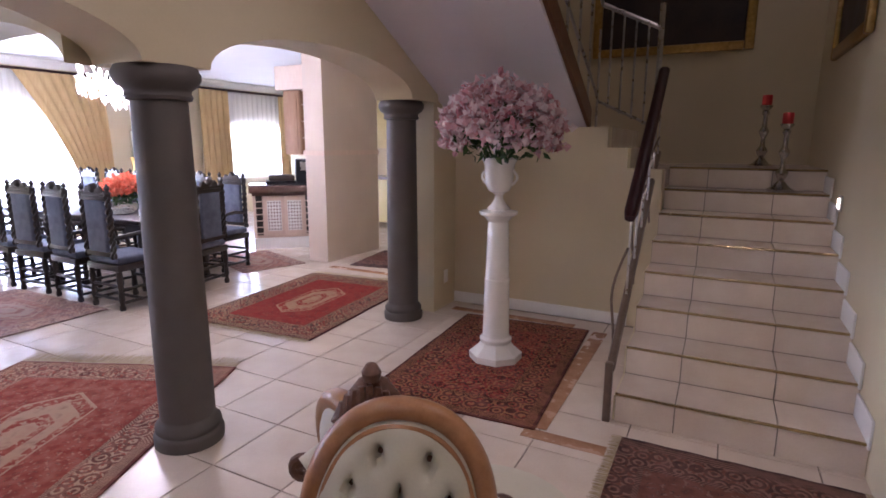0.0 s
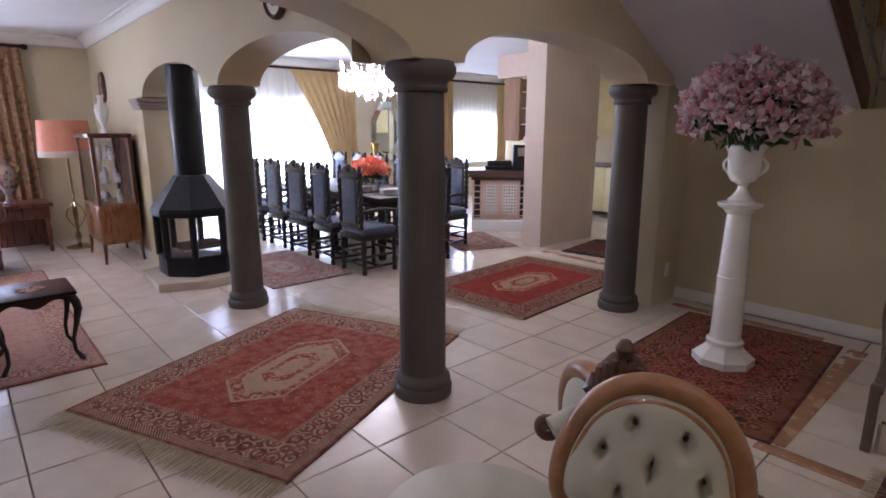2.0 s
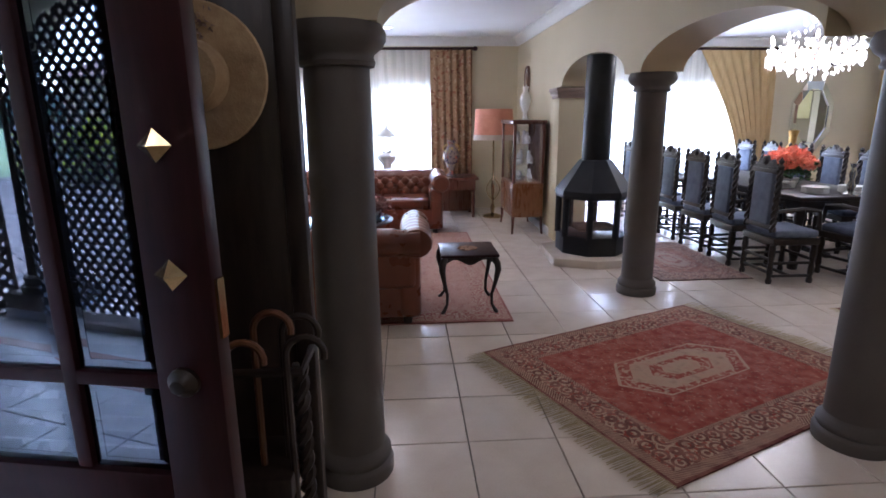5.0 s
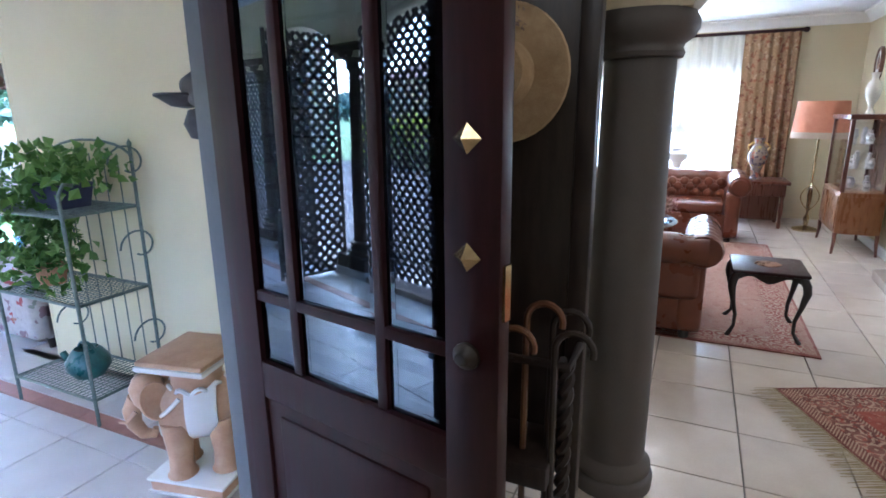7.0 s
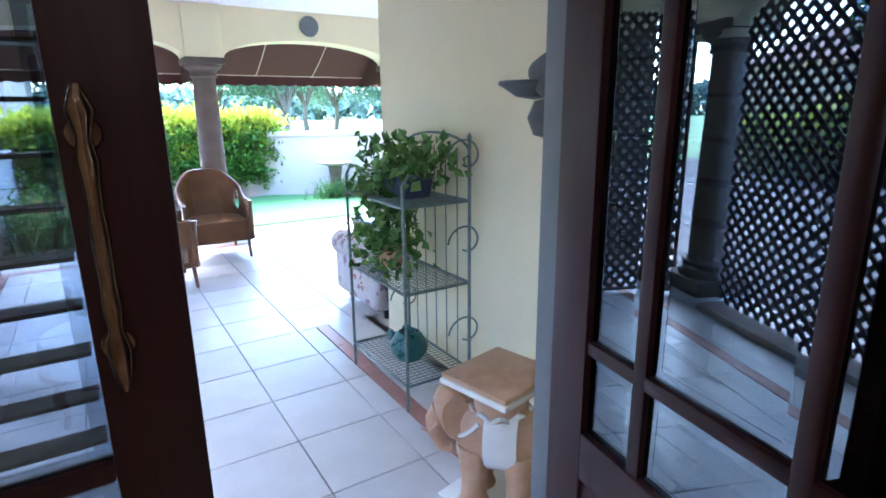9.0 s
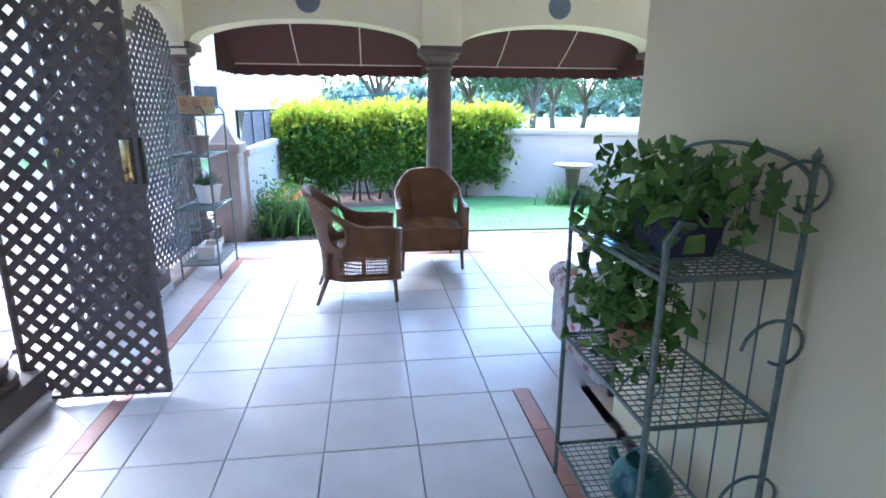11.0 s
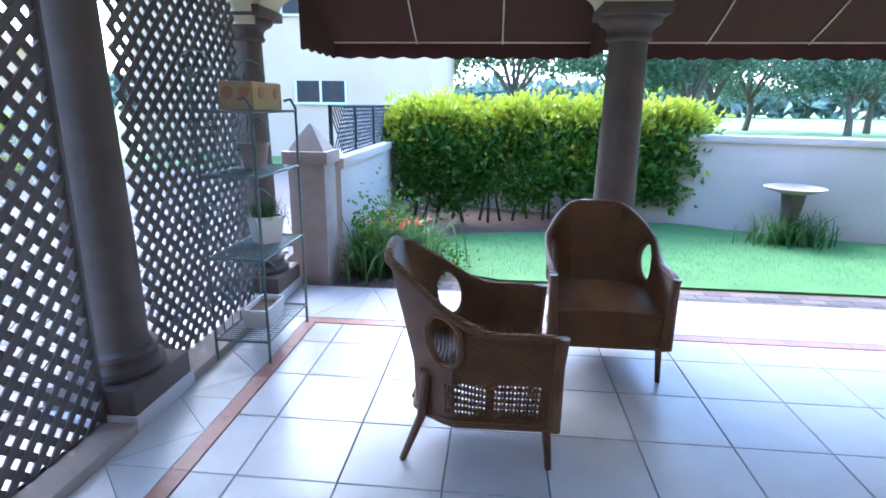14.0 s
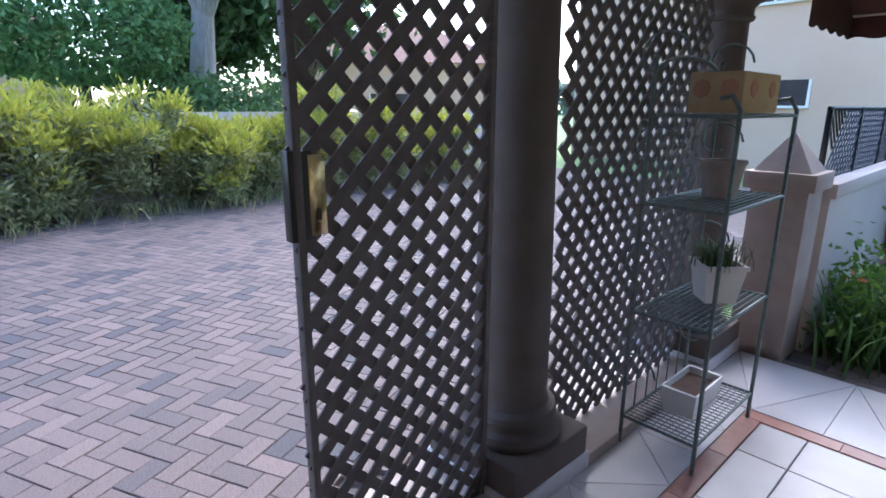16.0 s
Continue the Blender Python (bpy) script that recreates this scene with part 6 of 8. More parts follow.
part("trim", lathe([(0.303, 1.16), (0.303, 1.235), (0.299, 1.235), (0.3, 1.16)], 32), PIPING, sh)


def clock(m, w, h, label):
    c_ = thing("wall_clock", m, label, "clock")
    sc = Matrix.Diagonal((w, h, 1, 1))
    part("case", lathe([(0, 0), (1, 0), (1, 0.025), (0.92, 0.04), (0.8, 0.03), (0.78, 0.022)], 36, m=sc), CARVEDWOOD, c_)
    part("dial", lathe([(0, 0.022), (0.78, 0.022), (0.78, 0.026), (0, 0.026)], 36, m=sc), PORCELAIN, c_, "pale enamel dial")
    part("boss", lathe([(0, 0.027), (0.42, 0.027), (0.42, 0.03), (0, 0.03)], 30, m=sc), INLAIDWOOD, c_)
    part("minute_hand", B(-0.004, 0.004, 0, h * 0.6, 0.031, 0.034), BLACKSTEEL, c_)
    part("hour_hand", B(0, w * 0.45, -0.004, 0.004, 0.031, 0.034), BLACKSTEEL, c_)
    return c_


clock(pose(-8.4, 1.428, 2.02, 90), 0.13, 0.19, "oval dark wood wall clock")
clock(pose(-3.34, 1.428, 2.27, 90), 0.13, 0.13, "round wall clock with pale dial")


# chandeliers
def chandelier(m, r, label):
    ch = thing("chandelier", m, label, "chandelier")
    part("stem", lathe([(0, -0.15), (0.03, -0.13), (0.05, -0.05), (0.02, 0.05), (0.045, 0.15), (0.015, 0.22), (0.012, 0.45)], 14), SILVER, ch)
    rng_ = np.random.default_rng(int(r * 100))
    for k in range(10):
        a = k * math.tau / 10
        c_, s_ = math.cos(a), math.sin(a)
        part("arm", tube([(0.03 * c_, 0.03 * s_, -0.03), (0.5 * r * c_, 0.5 * r * s_, -0.14), (0.85 * r * c_, 0.85 * r * s_, -0.06), (r * c_, r * s_, 0.02)], 0.009, 6), SILVER, ch)
        part("cup", lathe([(0, 0.02), (0.04, 0.03), (0.045, 0.045), (0.012, 0.045)], 12, m=pose(r * c_, r * s_, 0)), CRYSTAL, ch)
        part("candle_tube", lathe([(0, 0.04), (0.012, 0.04), (0.012, 0.11), (0, 0.11)], 8, m=pose(r * c_, r * s_, 0)), WHITE, ch)
        part("bulb", lathe([(0.008, 0.11), (0.017, 0.135), (0.012, 0.165), (0, 0.19)], 8, m=pose(r * c_, r * s_, 0)), BULB, ch, "lit candle bulb")
    bm = bmesh.new()
    for k in range(520):
        a, q = rng_.uniform(0, math.tau), r * rng_.choice([0.3, 0.55, 0.8, 1.0, 1.05])
        z = -0.02 - 0.26 * rng_.random() * (1.2 - q / r * 0.75) + (0.12 + 0.5 * (1 - q / r)) * rng_.random() * (rng_.random() < 0.45)
        lathe([(0, 0.02), (0.012, 0.0), (0, -0.03)], 5, bm, pose(q * math.cos(a), q * math.sin(a), z))
    tagged(part("crystal_strand", bm, CRYSTAL, ch, "hanging crystal drops", smooth=False), "hanging crystal drops", kind="stuff")
    part("chain", tube([(0, 0, 0.44), (0, 0, 2.7 - m.translation.z)], 0.006, 6), SILVER, ch)
    part("ceiling_rose", lathe([(0.06, 2.699 - m.translation.z), (0.055, 2.67 - m.translation.z), (0, 2.66 - m.translation.z)], 18), SILVER, ch)
    return ch


chandelier(pose(-6.0, 3.97, 2.13), 0.42, "lit crystal chandelier over the dining table")
chandelier(pose(-6.9, -1.15, 2.22), 0.3, "lit crystal chandelier in the living room")
dl = thing("downlight", pose(*DOWNLIGHTS[0]), "round recessed ceiling downlight", "downlight", "ceiling downlights")
part("ring", lathe([(0.075, -0.003), (0.072, -0.012), (0.055, -0.012), (0.05, -0.002)], 24), WHITE, dl)
part("lens", lathe([(0, -0.008), (0.05, -0.008), (0.05, -0.004), (0, -0.004)], 24), BULB, dl, "lit lens")
for p in DOWNLIGHTS[1:]:
    copy_thing(dl, pose(*p))

# curtains and rods
def rod(y0, y1, z, x=FAR_X + 0.12, label="dark wooden curtain rod"):
    r_ = thing("curtain_rod", pose(0, 0, 0), label, "curtain rod")
    part("pole", tube([(x, y0, z), (x, y1, z)], 0.022, 12), MAHOGANY, r_)
    for y in (y0, y1):
        part("finial", lathe([(0, -0.05), (0.03, -0.03), (0.035, 0), (0.025, 0.03), (0, 0.04)], 12, m=pose(x, y, z, 90)), MAHOGANY, r_)
    for y in (y0 + 0.15, y1 - 0.15):
        part("bracket", B(FAR_X, x, y - 0.012, y + 0.012, z - 0.015, z + 0.015), MAHOGANY, r_)


rod(-3.2, 0.72, 2.52)
rod(1.95, 5.75, 2.52)
rod(7.3, 10.2 - 0.35, 2.52)
drape(-3.1, 0.15, 0.03, 2.5, FAR_X + 0.09, SHEER, 24, 0.02, "sheer_curtain", "white voile sheer across the living room windows")
drape(2.0, 5.4, 0.03, 2.5, FAR_X + 0.09, SHEER, 26, 0.02, "sheer_curtain", "white voile sheer across the dining window")
drape(7.9, 9.8, 0.75, 2.5, FAR_X + 0.09, SHEER, 14, 0.02, "sheer_curtain", "white voile sheer across the kitchen window")
drape(0.02, 0.68, 0.03, 2.5, FAR_X + 0.14, CURTAIN, 6, 0.045, "curtain", "brown floral curtain hanging straight")
drape(-3.1, -2.6, 0.03, 2.5, FAR_X + 0.14, CURTAIN, 5, 0.045, "curtain", "brown floral curtain hanging straight")
drape(4.35, 5.65, 0.03, 2.5, FAR_X + 0.15, GOLDCURTAIN, 8, 0.045, "curtain", "gold curtain gathered by a tie-back", pull=(0.9, 0.42))
drape(7.45, 8.15, 0.5, 2.5, FAR_X + 0.15, GOLDCURTAIN, 5, 0.045, "curtain", "gold curtain hanging straight")
drape(9.55, 9.84, 0.5, 2.5, FAR_X + 0.15, GOLDCURTAIN, 3, 0.045, "curtain", "gold curtain hanging straight")
mr = thing("octagonal_mirror", pose(FAR_X + 0.02, 6.42, 1.45, 90, 0, 90), "octagonal silver mirror hanging on the wall", "mirror")
part("frame", lathe([(0.62, 0), (0.62, 0.04), (0.47, 0.055), (0.46, 0.02)], 8, square=True, m=Matrix.Diagonal((0.62, 1, 1, 1))), MIRROR, mr, "bevelled mirror border", smooth=False)
part("glass", lathe([(0, 0.02), (0.46, 0.02), (0.46, 0.03), (0, 0.03)], 8, square=True, m=Matrix.Diagonal((0.62, 1, 1, 1))), MIRROR, mr, smooth=False)


# dining set
def dining_chair():
    c_ = thing("dining_chair", pose(0, 0, 0), "dark carved oak dining chair with blue upholstered seat and back", "chair", "chairs round the dining table")
    part("seat", B(-0.22, 0.22, -0.2, 0.22, 0.42, 0.49, w=0.025, seg=3), BLUECLOTH, c_, "slate blue seat cushion")
    part("seat_frame", B(-0.23, 0.23, -0.21, 0.23, 0.36, 0.42, w=0.008), DARKWOOD, c_)
    part("back_pad", B(-0.135, 0.135, -0.235, -0.185, 0.53, 1.0, w=0.018, seg=3), BLUECLOTH, c_, "slate blue back panel")
    for z in (0.515, 1.01):
        part("back_rail", B(-0.19, 0.19, -0.23, -0.19, z - 0.022, z + 0.022, w=0.008), DARKWOOD, c_)
    for sx in (-1, 1):
        bm = bmesh.new()
        for ph in (0, math.pi):
            tube([(sx * 0.19 + 0.014 * math.cos(z * 48 + ph), -0.21 + 0.014 * math.sin(z * 48 + ph), 0.48 + z) for z in arc(46, 0, 0.56)], 0.017, 5, bm)
        part("twist_upright", bm, DARKWOOD, c_)
        part("finial", lathe([(0.024, 1.03), (0.032, 1.06), (0.014, 1.08), (0.026, 1.105), (0.012, 1.125), (0, 1.145)], 10, m=pose(sx * 0.19, -0.21, 0)), DARKWOOD, c_)
        part("arm", tube([(sx * 0.2, -0.2, 0.66), (sx * 0.24, 0.02, 0.69), (sx * 0.24, 0.17, 0.67), (sx * 0.23, 0.2, 0.5)], 0.02, 6), DARKWOOD, c_)
        for y in (-0.19, 0.2):
            part("leg", lathe([(0, 0), (0.024, 0), (0.028, 0.03), (0.017, 0.06), (0.028, 0.1), (0.02, 0.2), (0.03, 0.28), (0.024, 0.36)], 8, m=pose(sx * 0.2, y, 0)), DARKWOOD, c_)
        for z in (0.07, 0.19):
            part("stretcher", tube([(sx * 0.2, -0.19, z), (sx * 0.2, 0.2, z)], 0.014, 6), DARKWOOD, c_)
    for y, z in ((0.2, 0.22), (-0.19, 0.22), (-0.19, 0.1), (0.0, 0.07)):
        part("stretcher", tube([(-0.2, y, z), (0.2, y, z)], 0.015, 6), DARKWOOD, c_)
    top = [(-0.175, 1.03)] + [(x, 1.065 + 0.06 * (1 - abs(x / 0.175)) + 0.022 * math.cos(x * 72)) for x in arc(23, -0.165, 0.165)] + [(0.175, 1.03)]
    part("crest_rail", prism(top, -0.018, 0.018, m=Matrix(((1, 0, 0, 0), (0, 0, 1, -0.21), (0, 1, 0, 0), (0, 0, 0, 1))), w=0.006), DARKWOOD, c_, "carved scalloped crest rail")
    part("crest_boss", lathe([(0, 0.03), (0.03, 0.022), (0.045, 0.0)], 9, m=pose(0, -0.228, 1.1, 90)), DARKWOOD, c_)
    return c_


dc = dining_chair()
dc.matrix_world = pose(-4.92, 3.08, 0)
for k in range(1, 6):
    copy_thing(dc, pose(-4.92 - 0.61 * k, 3.08, 0, 0, 0, (-3, 4, 0, -2, 3)[k - 1]))
for k in range(6):
    copy_thing(dc, pose(-5.32 - 0.58 * k, 4.55, 0, 0, 0, 180 + (3, -2, 0, 2, -3, 0)[k]))
copy_thing(dc, pose(-4.86, 3.82, 0, 0, 0, 100))
tb = thing("dining_table", pose(-6.85, 3.80, 0), "long dark oak dining table on carved legs", "table")
part("tabletop", B(-1.85, 1.85, -0.5, 0.5, 0.70, 0.745, w=0.012), DARKWOOD, tb)
part("apron", B(-1.75, 1.75, -0.42, 0.42, 0.60, 0.70, w=0.006), DARKWOOD, tb)
for x in (-1.68, 0.0, 1.68):
    for y in (-0.36, 0.36):
        part("leg", lathe([(0.045, 0), (0.05, 0.05), (0.03, 0.09), (0.055, 0.2), (0.065, 0.34), (0.04, 0.45), (0.05, 0.52), (0.045, 0.61)], 12, m=pose(x, y, 0)), DARKWOOD, tb)
part("stretcher", B(-1.68, 1.68, -0.03, 0.03, 0.1, 0.15, w=0.008), DARKWOOD, tb)
fv = thing("coral_flowers", pose(-5.9, 3.8, 0.745), "low arrangement of coral flowers on the table", "flowers")
part("bowl", lathe([(0, 0), (0.08, 0), (0.12, 0.08), (0.11, 0.08), (0, 0.02)], 20), PORCELAIN, fv)
rg = np.random.default_rng(41)
p_ = rg.normal(size=(700, 3))
p_ /= np.linalg.norm(p_, axis=1)[:, None]
p_[:, 2] = np.abs(p_[:, 2])
leaves("petals", p_ * [0.24, 0.24, 0.17] * rg.uniform(0.8, 1.05, (700, 1)) + [0, 0, 0.2], 0.06, PETAL_CORAL, fv, aspect=0.9, rng=rg)
leaves("foliage", rg.normal(size=(200, 3)) * [0.1, 0.1, 0.05] + [0, 0, 0.16], 0.07, LEAF_DARK, fv, rng=rg)
for k, (x, y) in enumerate(((-5.25, 3.62), (-5.25, 4.0), (-5.7, 3.6))):
    ps = thing("plate_stack", pose(x, y, 0.745), "stack of white plates set on the table", "plates", "plate stacks on the table")
    for j in range(5):
        part("plate", lathe([(0, 0), (0.07, 0), (0.12, 0.012), (0.118, 0.016), (0.07, 0.006), (0, 0.006)], 24, m=pose(0, 0, 0.013 * j)), PORCELAIN, ps)
tc = thing("candle_holder", pose(-5.1, 3.86, 0.745), "turned silver candle holder on the dining table", "candlestick")
part("stem", lathe([(0, 0), (0.08, 0), (0.08, 0.015), (0.025, 0.04), (0.04, 0.09), (0.02, 0.14), (0.035, 0.2), (0.02, 0.26), (0.04, 0.3), (0, 0.3)], 18), SILVER, tc)
vase(pose(-8.6, 5.75, 0.0), 1.25, 0.14, GOLD, "tall gilt figure-like floor vase beside the mirror", name="floor_vase")

# pier, bar, kitchen
solid("wall_pier", prism([(-4.38, 5.36), (-4.33, 6.45), (-4.74, 6.45), (-4.69, 5.375)], 0, CEIL), PIERPAINT, "cream angled wall pier", "wall")
bm = prism([(-4.70, 5.35), (-4.365, 5.335), (-4.31, 6.46), (-4.34, 6.46), (-4.39, 5.37), (-4.70, 5.385)], 1.34, 1.40)
solid("trim", bm, LIMED, "carved dado rail round the pier", "dado rail")
bar = thing("bar_counter", pose(-5.24, 6.13, 0, 0, 0, 225) @ Matrix.Diagonal((0.78, 1, 1, 1)), "limed wood bar counter with lattice doors and granite top", "counter")
part("plinth", B(0.0, 1.06, -0.5, 0.004, 0, 0.16, w=0.006), WHITE, bar)
part("carcase", B(0.0, 1.06, -0.5, -0.02, 0.16, 0.78), LIMED, bar)
part("countertop", B(0.0, 1.12, -0.62, 0.06, 0.80, 0.90, w=0.012), GRANITE, bar, "brown granite bar top")
part("frieze", B(0.0, 1.07, -0.5, 0.03, 0.76, 0.80, w=0.006), GRANITE, bar)
for u0 in (0.17, 0.525):
    dd = part("door", B(u0, u0 + 0.345, -0.02, 0.0, 0.2, 0.75, w=0.004), LIMED, bar)
    part("lattice_insert", B(u0 + 0.05, u0 + 0.295, 0.0, 0.006, 0.26, 0.69, w=0.002), WHITE, dd, "pale lattice insert")
    # flat brown diamonds on the solid insert stand in for shaded lattice openings
    for r_ in range(9):
        for k in range(5):
            part("dark_hole_diamond", lathe([(0, 0.007), (0.016, 0.007), (0.016, 0.006)], 4, m=pose(u0 + 0.0725 + 0.05 * k, 0.0, 0.285 + 0.047 * r_, -90)), BROWNWOOD, dd, smooth=False)
for u0 in (0.03, 0.90):
    for k in range(6):
        part("wine_shelf", B(u0, u0 + 0.11, -0.1, 0.0, 0.22 + 0.09 * k, 0.235 + 0.09 * k), LIMED, bar)
    part("wine_back", B(u0, u0 + 0.11, -0.02, -0.015, 0.2, 0.76), DARKWOOD, bar)
ho = thing("hob_box", pose(-5.735, 6.04, 0.902, 0, 0, 45), "flat dark appliance on the bar top", "appliance")
part("body", B(-0.22, 0.22, -0.14, 0.14, 0, 0.05, w=0.01), BLACKSTEEL, ho)
part("lid", B(-0.18, 0.18, -0.11, 0.11, 0.05, 0.13, w=0.015), DARKWOOD, ho)
cm = thing("coffee_machine", pose(-5.46, 6.30, 0.902, 0, 0, -45), "dark coffee machine on the bar top", "appliance")
part("body", B(-0.15, 0.15, -0.18, 0.18, 0, 0.36, w=0.02), BLACKSTEEL, cm)
part("panel", B(0.151, 0.156, -0.12, 0.12, 0.2, 0.32, w=0.003), STEEL, cm)


cup = thing("wall_cupboard", pose(-6.2, 6.98, 1.30), "warm brown wooden wall cupboard with open end shelves", "cupboard")
PINE = surface("warm_brown_pine", (0.28, 0.15, 0.08), (0.37, 0.22, 0.125), 5, 0.6, stretch=(4, 4, 0.8))
part("carcase", B(-0.30, 0.05, 0, 0.32, 0, 1.02, w=0.004), PINE, cup)
dr_ = part("door", B(-0.29, 0.04, -0.02, 0, 0.01, 1.01, w=0.004), PINE, cup)
part("raised_panel", B(-0.24, -0.01, -0.027, -0.02, 0.06, 0.96, w=0.006), PINE, dr_)
for z in (0.0, 0.26, 0.52, 0.78, 1.0):
    part("end_shelf", B(0.05, 0.2, 0.02, 0.30, z, z + 0.02, w=0.003), LIMED, cup, "pale open end shelf")
solid("wall_bulkhead", B(-6.65, -4.74, 6.96, 7.32, 2.33, CEIL), LIMED, "peach painted bulkhead over the bar", "wall")


def kitchen_unit(m, w, z0, z1, label, group, d=0.55):
    k_ = thing("kitchen_cabinet", m, label, "cabinet", group)
    part("body", B(-w / 2, w / 2, 0, d, z0, z1), KITCHENDOOR, k_)
    for sx in (-1, 1):
        dr = part("door", B(sx * w / 4 - w / 4 + 0.004, sx * w / 4 + w / 4 - 0.004, -0.02, 0, z0 + 0.01, z1 - 0.01, w=0.004), KITCHENDOOR, k_)
        part("handle", tube([(sx * 0.05, -0.03, (z0 + z1) / 2 - 0.06), (sx * 0.05, -0.045, (z0 + z1) / 2), (sx * 0.05, -0.03, (z0 + z1) / 2 + 0.06)], 0.006, 6), STEEL, dr, "steel handle")
    return k_


for k in range(4):
    kitchen_unit(pose(-2.95 - 0.9 * k, 8.13, 0), 0.9, 0.1, 0.86, "pale yellow kitchen base cabinet", "kitchen base cabinets")
    if k < 4:
        kitchen_unit(pose(-2.95 - 0.9 * k, 8.32, 0), 0.9, 1.4, 2.3, "pale yellow kitchen wall cabinet", "kitchen wall cabinets", 0.36)
solid("wall_kitchen", B(-6.12, -2.46, 8.70, 8.85, 0, CEIL), WALL, "cream wall behind the kitchen cabinets", "wall")
solid("worktop", B(-6.12, -2.46, 8.07, 8.69, 0.862, 0.9, w=0.006), GRANITE, "dark granite kitchen worktop", "worktop", "object")
for x, nm, mt, lb in ((-3.3, "toaster", SILVER, "steel toaster on the worktop"), (-3.75, "kettle", BLACKSTEEL, "black kettle on the worktop")):
    k_ = thing(nm, pose(x, 8.3, 0.902), lb, nm)
    part("body", B(-0.13, 0.13, -0.09, 0.09, 0, 0.2, w=0.03, seg=3), mt, k_)
    part("lever", B(0.13, 0.15, -0.01, 0.01, 0.1, 0.13, w=0.004), BLACKSTEEL, k_)


# ---- patio things ----
def plant_stand(m, w, d, shelves, back_h, front_h, label):
    """A wire plant stand: x across its depth from the front, y along it."""
    s_ = thing("plant_stand", m, label, "plant stand")
    for y in (-w / 2, w / 2):
        part("front_post", tube([(0, y, 0), (0, y, front_h), (-0.03, y, front_h + 0.05), (-0.07, y, front_h + 0.04)], 0.009, 8), IRON, s_)
        part("back_post", tube([(-d, y, 0), (-d, y, back_h)], 0.009, 8), IRON, s_)
        part("finial", lathe([(0, back_h + 0.04), (0.013, back_h + 0.015), (0.009, back_h)], 8, m=pose(-d, y, 0)), IRON, s_)
        for k in range(len(shelves)):
            z = shelves[k] + 0.14
            part("side_scroll", tube([(-d + 0.02 + 0.11 * math.cos(a) * (1 - a / 9), y, z + 0.1 * math.sin(a) * (1 - a / 9) + 0.08) for a in arc(16, 0, 5.2)], 0.005, 6), IRON, s_)
    part("top_bow", tube([(-d, w / 2 * math.cos(a), back_h - 0.06 + 0.09 * math.sin(a)) for a in arc(12, 0, math.pi)], 0.007, 6), IRON, s_)
    for y in arc(7, -w / 2, w / 2)[1:-1]:
        part("back_wire", tube([(-d, y, shelves[0]), (-d, y, back_h - 0.04)], 0.0035, 5), IRON, s_)
    for z in shelves:
        sh_ = part("shelf", tube([(0, -w / 2, z), (0, w / 2, z), (-d, w / 2, z), (-d, -w / 2, z)], 0.008, 6, closed=True), IRON, s_)
        bm = bmesh.new()
        for k in range(1, 22):
            y = -w / 2 + w * k / 22
            tube([(0, y, z), (-d, y, z)], 0.0028, 4, bm)
        for k in range(1, 12):
            x = -d * k / 12
            tube([(x, -w / 2, z + 0.003), (x, w / 2, z + 0.003)], 0.0024, 4, bm)
        tagged(part("mesh_tray", bm, IRON, sh_, "woven wire tray"), kind="stuff")
    return s_


plant_stand(pose(-1.66, -3.34, 0), 0.66, 0.38, (0.14, 0.63, 1.06), 1.36, 1.16, "grey iron three-tier plant stand against the wall")
pot = thing("planter", pose(-1.84, -3.28, 1.07), "navy trough planter with trailing ivy", "planter")
part("trough", lathe([(0, 0), (0.11, 0), (0.135, 0.11), (0.145, 0.12), (0.13, 0.12), (0.12, 0.1), (0, 0.09)], 4, square=True, m=Matrix.Diagonal((0.9, 1.25, 1, 1))), NAVY, pot, smooth=False)
rg = np.random.default_rng(51)
c1 = np.clip(rg.normal(size=(300, 3)), -1.8, 1.8) * [0.10, 0.18, 0.06] + [0, 0.0, 0.19]
strands = []
for k in range(17):
    x0, y0 = rg.uniform(-0.04, 0.17), rg.uniform(-0.33, 0.02)
    L = rg.uniform(0.2, 0.55)
    n = int(L / 0.017)
    strands.append(np.c_[x0 + rg.normal(scale=0.03, size=n), y0 + np.cumsum(rg.normal(scale=0.006, size=n)), 0.14 - np.linspace(0, L, n)])
leaves("ivy_leaves", np.concatenate([c1] + strands), 0.058, LEAF_IVY, pot, aspect=0.85, curl=0.25, rng=rg, label="green ivy leaves")
for k, st_ in enumerate(strands):
    part("vine", tube([(0.0, float(st_[0][1]) * 0.5, 0.1), *[tuple(float(v) for v in p) for p in st_]], 0.003, 5), LEAF_IVY, pot)
tp = thing("teal_pot", pose(-1.83, -3.30, 0.15) @ Matrix.Diagonal((0.82, 0.82, 0.82, 1)), "round teal glazed pot on the lowest shelf", "pot")
part("body", lathe([(0, 0), (0.09, 0), (0.13, 0.06), (0.13, 0.11), (0.09, 0.17), (0.07, 0.19), (0.06, 0.18), (0, 0.12)], 24), TEAL, tp)
part("spout", tube([(0.03, -0.1, 0.07), (0.05, -0.15, 0.11), (0.055, -0.17, 0.15)], [0.034, 0.024, 0.02], 10), TEAL, tp)
part("handle", tube([(0.0, 0.075 * math.cos(a), 0.17 + 0.055 * math.sin(a)) for a in arc(12, 0, math.pi)], 0.012, 8), TEAL, tp, "arched pot handle")
sp_ = thing("potted_ivy", pose(-1.84, -3.5, 0.64), "small pot of ivy on the middle shelf", "pot plant")
part("pot", lathe([(0, 0), (0.06, 0), (0.08, 0.1), (0.07, 0.1), (0, 0.08)], 18), TERRACOTTA, sp_)
